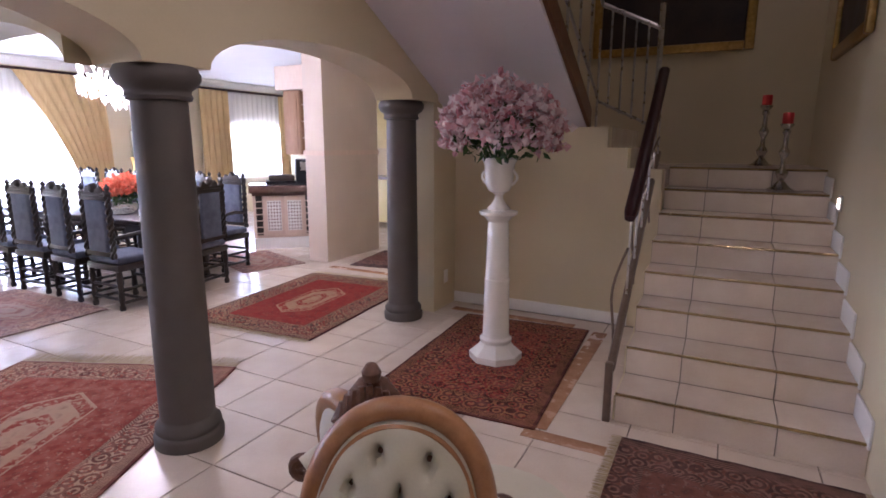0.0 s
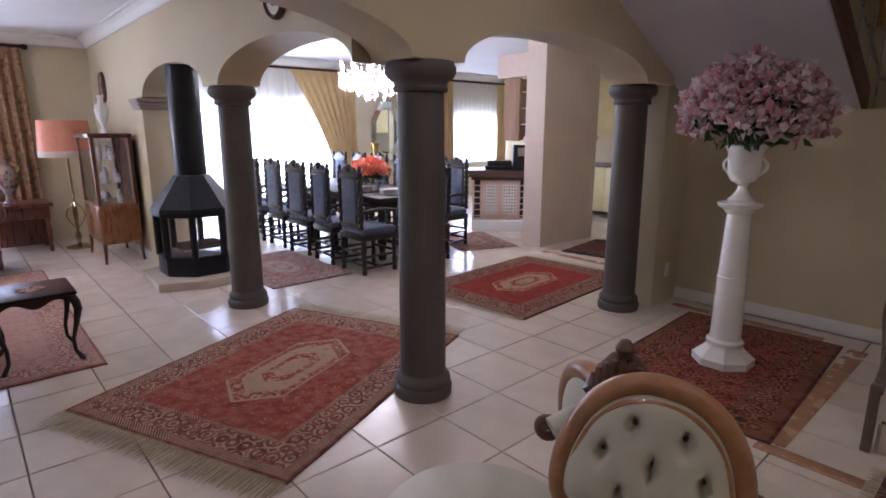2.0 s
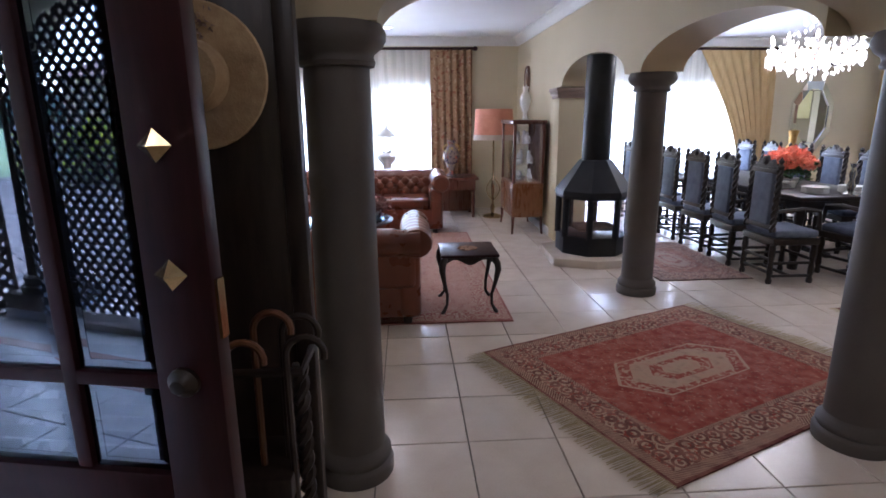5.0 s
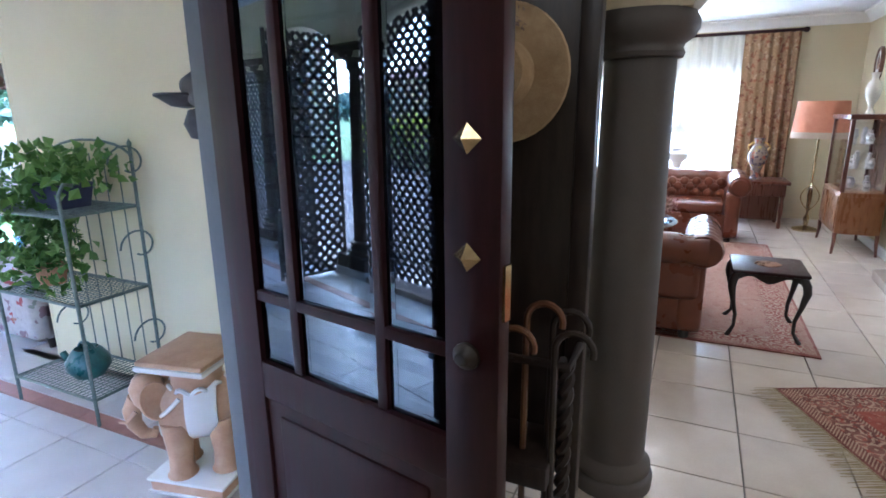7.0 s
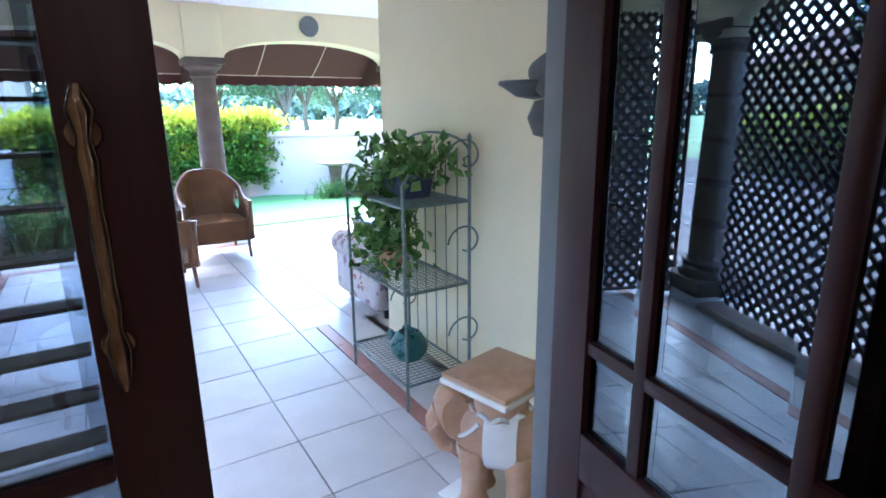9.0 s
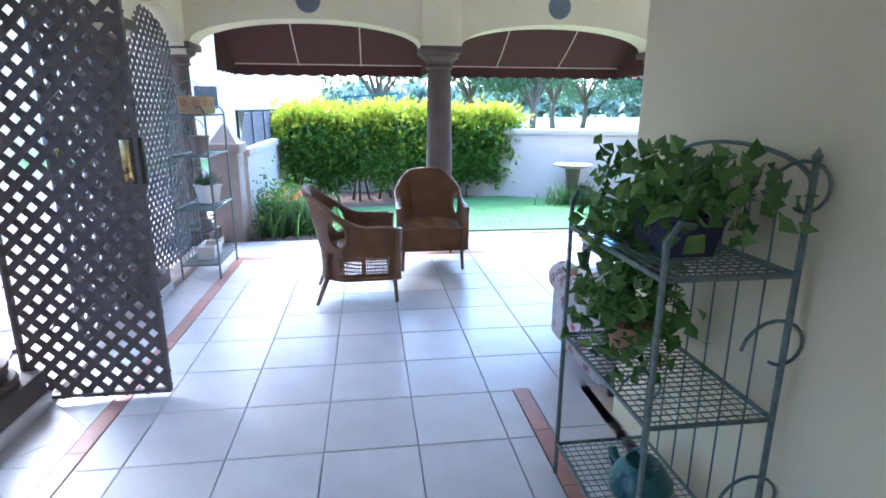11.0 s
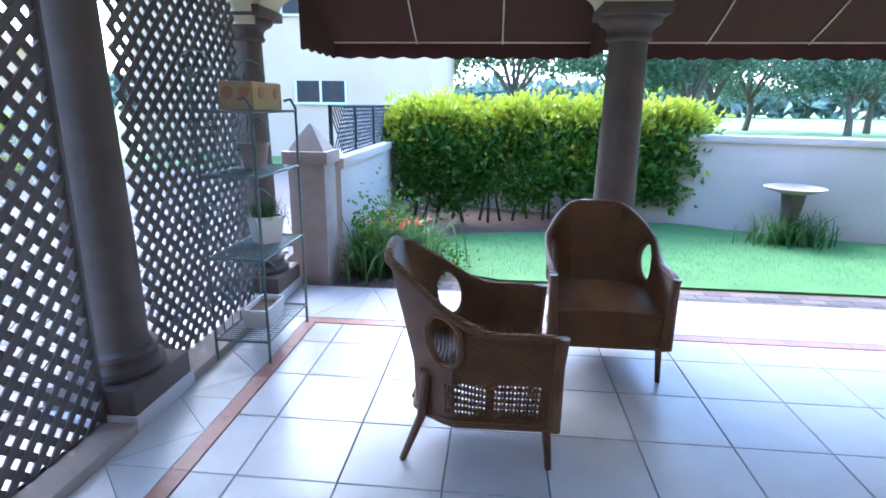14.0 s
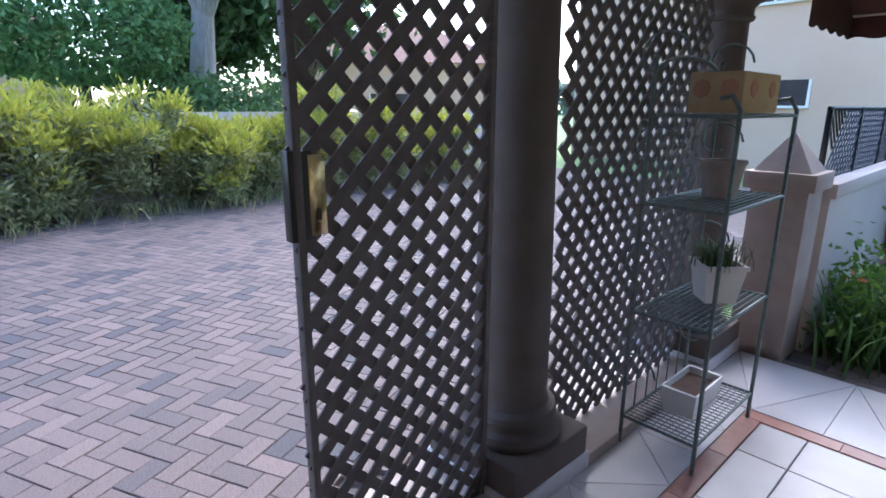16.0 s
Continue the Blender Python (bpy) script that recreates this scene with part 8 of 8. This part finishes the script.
fl_ = thing("lily_clump", pose(0.05, -8.72, -0.06), "clump of lily leaves with a few orange flowers", "plants")
tagged(blades("strap_leaves", [(rg.normal(scale=0.19), rg.normal(scale=0.22), 0) for k in range(420)], 0.58, LEAF_BLADE, fl_, 0.026, 0.7, rg), kind="stuff")
tagged(leaves("small_leaves", rg.normal(size=(1500, 3)) * [0.17, 0.26, 0.16] + [0.16, -0.1, 0.32], 0.055, LEAF_HEDGE, fl_, rng=rg), kind="stuff")
lily_ = leaves("flowers", np.repeat(rg.normal(size=(9, 3)) * [0.15, 0.16, 0.05] + [0, 0, 0.50], 7, 0) + rg.normal(scale=0.015, size=(63, 3)), 0.05, PETAL_CORAL, fl_, rng=rg)
tagged(lily_, kind="stuff")
for k in range(6):
    lt = thing("small_shrub", pose(-0.2 + 0.1 * k - 0.35 * (k % 2), -8.5 - 0.25 * k, -0.06), "low leafy shrub in the garden bed", "plants", "shrubs in the bed")
    tagged(leaves("leaves", rg.normal(size=(130, 3)) * [0.12, 0.12, 0.07] + [0, 0, 0.1], 0.05, LEAF_HEDGE, lt, rng=rg), kind="stuff")
gb = rg.uniform(0, 1, (9000, 2)) * [5.2, 2.2] + [-5.6, -10.6]
tagged(blades("grass", [(x, y, -0.03) for x, y in gb if y > -10.35 - 0.25 * max(0, x + 3.2) * 0 and not (y < -10.0 and x < -5) and y < -8.55], 0.035, GRASSBLADE, None, 0.006, 0.8, rg, 1), "short mown grass blades", "grass", kind="stuff")


# ---- distance ----
def tree(m, h, crown_r, trunk_r, label, mat_=LEAF_DARK, seed=0, n_leaf=2600, leaf=0.32, low=0.42, flat=0.55, bark=BARK):
    """Tapered trunk, forked limbs, clumps of leaves at the limb ends."""
    t_ = thing("tree", m, label, "tree", "trees beyond the garden")
    r_ = np.random.default_rng(seed)
    fork = h * low
    bm = tube([(0, 0, 0), (0.03 * h * r_.uniform(-1, 1), 0.02 * h, fork * 0.5), (0.04 * h * r_.uniform(-1, 1), 0, fork)], [trunk_r, trunk_r * 0.8, trunk_r * 0.62], 9)
    part("trunk", bm, bark, t_)
    centres = []
    for k in range(9):
        a = k * 2.4 + r_.uniform(-0.3, 0.3)
        rr_ = crown_r * r_.uniform(0.45, 0.95)
        z1 = fork + (h - fork) * r_.uniform(0.45, 0.92)
        e_ = (rr_ * math.cos(a), rr_ * math.sin(a), z1)
        part("limb", tube([(0, 0, fork * 0.92), (e_[0] * 0.35, e_[1] * 0.35, fork + (z1 - fork) * 0.5), e_], [trunk_r * 0.45, trunk_r * 0.28, trunk_r * 0.08], 6), bark, t_)
        for j in range(3):
            centres.append(np.array(e_) * r_.uniform(0.7, 1.05, 3) + r_.normal(size=3) * crown_r * 0.16)
    c_ = np.array(centres)
    pick = c_[r_.integers(0, len(c_), n_leaf)] + r_.normal(size=(n_leaf, 3)) * np.array([1, 1, flat]) * crown_r * 0.2
    tagged(leaves("crown", pick, leaf, mat_, t_, rng=r_, aspect=0.6), kind="stuff")
    return t_


# park leaves greyed and lightened: distance haze is mixed into their colour
LEAF_PARK = leaf_mat("hazed_thorn_tree_leaf", (0.05, 0.10, 0.055), (0.12, 0.19, 0.11))
TREES = [(2.2, -34, 7.5, 4.2), (-1.5, -30, 6.4, 3.6), (-7.2, -36, 6.6, 3.6), (-10.3, -33, 5.6, 2.9), (-14.6, -42, 6.8, 3.4), (-18.5, -46, 7.0, 4.0), (-22, -40, 6.2, 3.6), (-25.5, -44, 7.0, 4.5)]
for k, (x, y, h, r_) in enumerate(TREES):
    tree(pose(x, y, -0.1), h, r_, 0.24, "spreading thorn tree in the park", LEAF_PARK, 70 + k, 6500, 0.24, 0.3, 0.5)
# paler and greyer still, the haze over the far belt painted into the leaves
FARLEAF = leaf_mat("hazed_far_wood_leaf", (0.10, 0.15, 0.13), (0.19, 0.25, 0.20))
rg = np.random.default_rng(81)
xs_ = rg.uniform(-130, 80, 7000)
hs_ = 4.5 + 2.5 * np.array([noise.noise(Vector((x * 0.09, 0, 4))) for x in xs_])
tagged(leaves("far_woods", np.c_[xs_, -105 + rg.normal(scale=3, size=7000), hs_ * rg.random(7000) ** 0.6], 2.2, FARLEAF, None, rng=rg), "far belt of trees, grey-green with haze put into the colour", "woods", kind="stuff")


def far_house(name, m, w, d, h, label, roof=True, wins=()):
    hs_ = thing(name, m, label, "house")
    part("wall", B(-w / 2, w / 2, -d / 2, d / 2, 0, h), HOUSEWALL, hs_)
    if roof:
        bm = bmesh.new()
        o = 0.35
        v = [bm.verts.new(p) for p in ((-w / 2 - o, -d / 2 - o, h), (w / 2 + o, -d / 2 - o, h), (w / 2 + o, d / 2 + o, h), (-w / 2 - o, d / 2 + o, h), (-w / 2 + d / 2, 0, h + d * 0.3), (w / 2 - d / 2, 0, h + d * 0.3))]
        for f in ((0, 1, 5, 4), (2, 3, 4, 5), (1, 2, 5), (3, 0, 4), (3, 2, 1, 0)):
            bm.faces.new([v[k] for k in f])
        part("roof", bm, ROOFTILE, hs_, "red-brown tiled roof", smooth=False)
    for x, z, ww, hh in wins:
        wn = part("window", B(x - ww / 2, x + ww / 2, d / 2, d / 2 + 0.03, z - hh / 2, z + hh / 2), DARKPAINT, hs_, "dark window")
        for k in (-1, 0, 1):
            part("frame", B(x + k * ww / 2 - 0.03, x + k * ww / 2 + 0.03, d / 2 + 0.03, d / 2 + 0.06, z - hh / 2, z + hh / 2), WHITE, wn)
        part("sill", B(x - ww / 2 - 0.05, x + ww / 2 + 0.05, d / 2, d / 2 + 0.12, z - hh / 2 - 0.06, z - hh / 2), WHITE, wn)
    return hs_


far_house("neighbour_house", pose(5.6, -24.0, -0.1), 9.0, 8.0, 6.5, "peach plastered neighbouring house with dark windows", True, ((-1.25, 1.9, 1.5, 0.6), (-1.0, 4.6, 1.6, 1.2)))
far_house("white_house", pose(-15.64, -14.77, -0.1, 0, 0, -35), 10.0, 4.0, 2.3, "pale plastered low house beyond the garden wall", False, ((3.75, 1.1, 1.0, 0.42), (0.5, 1.1, 1.6, 0.8)))
gt = thing("play_frame", pose(-1.0, -27, -0.1), "teal painted climbing frame in the park", "play frame")
for x in (-1.3, 1.3):
    part("leg", tube([(x, 0, 0), (x, 0, 2.2)], 0.04, 6), TEAL, gt)
part("bar", tube([(-1.3, 0, 2.2), (1.3, 0, 2.0)], 0.04, 6), TEAL, gt)

# ---- across the driveway ----
rg = np.random.default_rng(91)
solid("wall_driveway", B(9.3, 9.5, -16, 4, -0.05, 1.35), GARDENWALL, "pale boundary wall behind the shrubs", "wall")
for k in range(13):
    y = -12.6 + 0.95 * k
    x = 8.35 + 0.25 * math.sin(k * 2.1)
    hgt = 1.3 + 0.75 * rg.random()
    sb = thing("shrub", pose(x, y, -0.06), "tall yellow-green feathery shrub beside the driveway", "shrub", "shrubs along the driveway")
    # feathery plumes: each a tuft that rises and opens, pale at its tip
    green, bright, gdir, bdir = [], [], [], []
    for q in range(34):
        a, rr_ = rg.uniform(0, math.tau), math.sqrt(rg.random()) * 0.62
        zc = hgt * (0.14 + 0.76 * rg.random() ** 0.8) * (1.0 - 0.35 * (rr_ / 0.62) ** 2)
        c0 = np.array([rr_ * math.cos(a), rr_ * 1.05 * math.sin(a), zc])
        lean = np.array([0.35 * math.cos(a), 0.35 * math.sin(a), 1.0])
        n = 230
        u_ = rg.random((n, 1))
        pp_ = c0 + lean * (u_ - 0.4) * 0.34 + rg.normal(size=(n, 3)) * [0.105, 0.105, 0.05]
        top_ = (u_[:, 0] > 0.45 + 0.2 * rg.random(n)) & (zc > hgt * 0.38 or q % 3 == 0)
        nn_ = (pp_ - c0) * [3.0, 3.0, 1.0] + [0, 0, 0.35]
        green.append(pp_[~top_])
        bright.append(pp_[top_])
        gdir.append(nn_[~top_])
        bdir.append(nn_[top_])
    tagged(leaves("bright_crown", np.concatenate(bright), 0.12, LEAF_SHRUB, sb, rng=rg, aspect=0.3, up=0.2, normals=np.concatenate(bdir), spread=0.3), kind="stuff")
    tagged(leaves("leaves", np.concatenate(green), 0.11, LEAF_GREY, sb, rng=rg, aspect=0.3, up=0.0, normals=np.concatenate(gdir), spread=0.35), kind="stuff")
    tagged(blades("low_leaves", [(rg.normal(scale=0.35) - 0.3, rg.normal(scale=0.35), 0.02) for j in range(170)], 0.42, LEAF_GREY, sb, 0.014, 1.3, rg), kind="stuff")
    for j in range(4):
        part("stem", tube([(0, 0, 0), (rg.uniform(-0.2, 0.2), rg.uniform(-0.2, 0.2), hgt * 0.5), (rg.uniform(-0.4, 0.4), rg.uniform(-0.4, 0.4), hgt * 0.85)], [0.025, 0.015, 0.006], 5), BARK, sb)
tp_ = thing("topiary_tree", pose(13.0, -7.1, -0.1), "clipped round dark green tree", "tree")
u = rg.normal(size=(9000, 3))
u /= np.linalg.norm(u, axis=1)[:, None]
tagged(leaves("crown", u * [2.0, 2.0, 1.05] * rg.uniform(0.86, 1.03, (9000, 1)) + [0, 0, 2.95], 0.16, leaf_mat("clipped_tree_leaf", (0.08, 0.18, 0.06), (0.16, 0.29, 0.10)), tp_, rng=rg), kind="stuff")
part("trunk", tube([(0, 0, 0), (0.05, 0, 1.2), (0, 0, 2.4)], [0.16, 0.13, 0.1], 8), BARK, tp_)
tree(pose(14.5, -10.2, -0.1), 11.0, 4.0, 0.42, "large grey-barked tree by the road", LEAF_DARK, 99, 7000, 0.34, 0.36, 0.7, surface("pale_grey_bark", (0.20, 0.19, 0.18), (0.36, 0.34, 0.32), 7, 0.95, stretch=(2, 2, 0.4), bump=0.5))
tree(pose(17.5, -11.0, -0.1), 5.5, 2.2, 0.2, "dense dark tree behind the driveway shrubs", LEAF_DARK, 97, 9000, 0.3, 0.12, 0.8)
tree(pose(19.0, -15.5, -0.1), 8.0, 3.6, 0.3, "large grey-barked tree by the road", LEAF_DARK, 98, 4000, 0.34, 0.3, 0.7)
far_house("roadside_house", pose(21.0, -1.6, -0.1, 0, 0, 90), 12.0, 7.0, 3.4, "low house with a red-brown tiled roof", True, ((1.0, 1.7, 2.0, 0.9), (-2.5, 1.7, 1.6, 0.9)))
far_house("roadside_house", pose(24.0, -24.0, -0.1, 0, 0, 60), 10.0, 7.0, 3.6, "pale house behind the driveway trees", True, ((1.0, 1.7, 2.0, 0.9),))
for x, y, w_ in ((12.2, -9.3, 1.5), (12.8, -11.6, 1.3)):
    bs = thing("bush", pose(x, y, -0.1), "dark green leafy bush behind the boundary wall", "bush", "bushes behind the wall")
    u = rg.normal(size=(3200, 3))
    u /= np.linalg.norm(u, axis=1)[:, None]
    tagged(leaves("foliage", u * [w_ * 0.8, w_, 0.95] * rg.uniform(0.55, 1.08, (3200, 1)) + [0, 0, 1.25], 0.17, leaf_mat("garden_bush_leaf", (0.06, 0.13, 0.045), (0.13, 0.23, 0.08)), bs, rng=rg), kind="stuff")
    part("stem", tube([(0, 0, 0), (0.04, 0, 0.5), (0, 0, 1.1)], [0.06, 0.05, 0.03], 7), BARK, bs)
car = thing("parked_car", pose(13.6, -12.6, -0.05, 0, 0, 100), "pale blue parked car behind the shrubs", "car")
CARPAINT = surface("pale_blue_car_paint", (0.40, 0.55, 0.66), (0.45, 0.6, 0.7), 2, 0.25, coat=0.6, bump=0)
part("body", B(-2.0, 2.0, -0.82, 0.82, 0.3, 0.9, w=0.12, seg=4), CARPAINT, car)
part("cabin", B(-1.2, 1.0, -0.72, 0.72, 0.88, 1.42, w=0.2, seg=4), CARPAINT, car)
for sy in (-1, 1):
    part("side_window", B(-0.95, 0.75, sy * 0.725 - 0.01, sy * 0.725 + 0.01, 1.0, 1.32, w=0.005), DARKPAINT, car)
    for x in (-1.25, 1.3):
        wh = part("wheel", lathe([(0.2, -0.09), (0.31, -0.09), (0.32, 0), (0.31, 0.09), (0.2, 0.09)], 20, m=pose(x, sy * 0.78, 0.32, 90)), BLACKSTEEL, car)
        part("rim", lathe([(0, -0.08), (0.2, -0.085), (0.2, 0.085), (0, 0.08)], 16, m=pose(x, sy * 0.78, 0.32, 90)), STEEL, wh)


# ---- floor tiles and pavers, last ----
def bevel_tile(name, w, d, t, c=0.002):
    """A thin slab with a chamfered top edge."""
    me = bpy.data.meshes.new(name)
    a, b = w / 2, d / 2
    v = [(-a, -b, -t), (a, -b, -t), (a, b, -t), (-a, b, -t), (-a, -b, -c), (a, -b, -c), (a, b, -c), (-a, b, -c), (-a + c, -b + c, 0), (a - c, -b + c, 0), (a - c, b - c, 0), (-a + c, b - c, 0)]
    f = [(0, 1, 5, 4), (1, 2, 6, 5), (2, 3, 7, 6), (3, 0, 4, 7), (4, 5, 9, 8), (5, 6, 10, 9), (6, 7, 11, 10), (7, 4, 8, 11), (8, 9, 10, 11)]
    me.from_pydata(v, [], f)
    return me


def joined_tiles(name, items, t, c, mat_, parent, label):
    """The far tiles as one mesh; items: x, y, w, d."""
    vs, fs = [], []
    for x, y, w, d in items:
        k = len(vs)
        a, b = w / 2, d / 2
        vs += [(x - a, y - b, -t), (x + a, y - b, -t), (x + a, y + b, -t), (x - a, y + b, -t), (x - a + c, y - b + c, 0), (x + a - c, y - b + c, 0), (x + a - c, y + b - c, 0), (x - a + c, y + b - c, 0)]
        fs += [(k, k + 1, k + 5, k + 4), (k + 1, k + 2, k + 6, k + 5), (k + 2, k + 3, k + 7, k + 6), (k + 3, k, k + 4, k + 7), (k + 4, k + 5, k + 6, k + 7)]
    me = bpy.data.meshes.new(name)
    me.from_pydata(vs, [], fs)
    me.materials.append(mat_)
    ob = new(name, me)
    ob.parent = parent
    return tagged(ob, label, kind="stuff")


S, J = 0.425, 0.006
whole = bevel_tile("tile", S - J, S - J, 0.012)
whole.materials.append(TILE)
rest = []
for i in range(-18, 8):
    for j in range(-11, 24):
        x, y = -2.03 + S * (i + 0.5), 0.31 + S * (j + 0.5)
        if not (-9.3 < x < 0.95 and -4.2 < y < 9.9) or (x > -2.2 and y < -1.70) or (x > -0.42 and y > 3.2) or (x > -2.2 and y > 4.7):
            continue
        if x > -5.0 and -1.8 < y < 4.9:
            ob = part("tile", whole, TILE, floor_in)
            ob.location = (x, y, 0)
        else:
            rest.append((x, y, S - J, S - J))
joined_tiles("far_tiles", rest, 0.012, 0.002, TILE, floor_in, "beige floor tiles")
for x0, x1, y0, y1 in ((-0.83, -0.72, 2.62, 4.3), (-0.83, -0.40, 2.51, 2.60), (-2.12, -1.0, 4.32, 4.41), (-4.2, -2.6, 5.15, 5.24)):
    strip = part("inlay_strip", B(x0, x1, y0, y1, 0.0, 0.003, w=0.001), INLAY, floor_in, "brown marble inlay strip")

# patio: square tiles, red strips, cut tiles outside the strips
SP = 0.432
pw = bevel_tile("patio_tile", 0.4225 - J, SP - J, 0.012)
pw.materials.append(TILE_OUT)
SX = 0.4225
rest = []
for i in range(-19, 4):
    for j in range(-9, 5):
        x, y = -1.105 + SX * (i + 0.5), -3.505 + SP * (j + 0.5)
        x1 = min(x + SX / 2, 0.36)
        y0, y1 = max(y - SP / 2, -7.26), min(y + SP / 2, -1.765)
        if y1 - y0 < 0.03 or (y > -4.1 and x < -2.0) or x < -8.8 or x1 - (x - SX / 2) < 0.03:
            continue
        x0 = x - SX / 2
        if y > -4.3:
            x0 = max(x0, -1.66)
            if x1 - x0 < 0.03:
                continue
        w, d = x1 - x0 - J, y1 - y0 - J
        if abs(w - (SX - J)) < 1e-3 and abs(d - (SP - J)) < 1e-3 and x > -4.2:
            ob = part("tile", pw, TILE_OUT, patio)
            ob.location = ((x0 + x1) / 2, (y0 + y1) / 2, 0)
        elif x > -4.2:
            ob = part("tile", bevel_tile("cut_tile", w, d, 0.012), TILE_OUT, patio)
            ob.data.materials.append(TILE_OUT)
            ob.location = ((x0 + x1) / 2, (y0 + y1) / 2, 0)
        else:
            rest.append(((x0 + x1) / 2, (y0 + y1) / 2, w, d))
joined_tiles("far_tiles", rest, 0.012, 0.002, TILE_OUT, patio, "pale patio tiles")


def cut_piece(poly, mat_, parent, name="cut_tile"):
    cx, cy = sum(p[0] for p in poly) / len(poly), sum(p[1] for p in poly) / len(poly)
    sh_ = [(cx + (x - cx) * 0.985, cy + (y - cy) * 0.985) for x, y in poly]
    part(name, prism(sh_, -0.012, 0.0), mat_, parent, smooth=False)


for k in range(14):
    y0 = -7.27 + 0.40 * k
    if y0 + 0.4 < -1.85:
        part("red_strip_tile", B(0.364, 0.447, y0 + 0.002, y0 + 0.398, -0.012, 0.0005), RED_TILE, patio, "terracotta strip tile")
for k in range(22):
    x1 = 0.447 - 0.40 * k
    if x1 - 0.4 > -8.6:
        part("red_strip_tile", B(x1 - 0.398, x1 - 0.002, -7.35, -7.272, -0.012, 0.0005), RED_TILE, patio, "terracotta strip tile")
for k in range(7):
    y0 = -4.388 + 0.40 * k
    part("red_strip_tile", B(-1.745, -1.664, y0 + 0.002, min(y0 + 0.398, -1.765), -0.012, 0.0005), RED_TILE, patio, "terracotta strip tile")
    if k < 7:
        y1 = min(y0 + 0.4, -1.765)
        cut_piece([(-2.09, y0), (-1.75, y0), (-1.75, y1), (-2.09, y1)], TILE_OUT, patio)
for k in range(10):
    y0 = -7.35 + 0.56 * k
    if y0 + 0.56 > -1.85:
        break
    cut_piece([(0.45, y0), (0.738, y0), (0.45, y0 + 0.28)], TILE_OUT, patio)
    cut_piece([(0.738, y0), (0.738, y0 + 0.56), (0.45, y0 + 0.28)], TILE_OUT, patio)
    cut_piece([(0.45, y0 + 0.28), (0.738, y0 + 0.56), (0.45, y0 + 0.56)], TILE_OUT, patio)
for k in range(12):
    x1 = 0.73 - 0.6 * k
    if x1 - 0.6 < -7:
        break
    cut_piece([(x1, -7.36), (x1 - 0.3, -7.36), (x1, -8.04)], TILE_OUT, patio)
    cut_piece([(x1 - 0.3, -7.36), (x1 - 0.6, -8.04), (x1, -8.04)], TILE_OUT, patio)
    cut_piece([(x1 - 0.3, -7.36), (x1 - 0.6, -7.36), (x1 - 0.6, -8.04)], TILE_OUT, patio)

# herringbone pavers of the driveway and the paver strip before the lawn
drive = thing("driveway", pose(0, 0, 0), "herringbone driveway of red-grey clay pavers", "driveway", kind="structure")
pv = [bevel_tile("paver", 0.197, 0.097, 0.045, 0.003), bevel_tile("paver", 0.097, 0.197, 0.045, 0.003)]
for me in pv:
    me.materials.append(PAVER)
near, far = [], []
LAY = radians(25.0)
cs_, sn_ = math.cos(LAY), math.sin(LAY)
for i in range(-110, 110):
    for j in range(-75, 75):
        # herringbone cell: one lying and one standing brick a step
        for kind, (ox, oy) in enumerate(((0.1, 0.05), (0.05, 0.2))):
            u, v = 0.1 * i + 0.2 * j + ox, 0.1 * i - 0.2 * j + oy
            x, y = 5.0 + u * cs_ - v * sn_, -6.0 + u * sn_ + v * cs_
            if 1.29 < x < 8.2 and -11.5 < y < -2.0:
                (near if (1.3 < x < 3.0 and -6.2 < y < -4.4) else far).append((x, y, u, v, kind))
for x, y, u, v, kind in near[:300]:
    ob = part("paver", pv[kind], PAVER, drive)
    ob.matrix_world = pose(x, y, -0.005 + 0.002 * math.sin(x * 31 + y * 17), 0, 0, 25.0)
items = [(u, v, 0.197, 0.097) if kind == 0 else (u, v, 0.097, 0.197) for x, y, u, v, kind in far + near[300:]]
jp = joined_tiles("pavers", items, 0.045, 0.003, PAVER, drive, "red-grey clay pavers")
jp.matrix_world = pose(5.0, -6.0, -0.005, 0, 0, 25.0)
edge = thing("paver_edging", pose(0, 0, 0), "strip of clay pavers between patio and lawn", "edging", kind="structure")
for r_ in range(3):
    for k in range(34):
        ob = part("paver", pv[0], PAVER, edge)
        ob.location = (0.5 - 0.2 * k + (0.1 if r_ % 2 else 0), -8.11 - 0.1 * r_, -0.02)
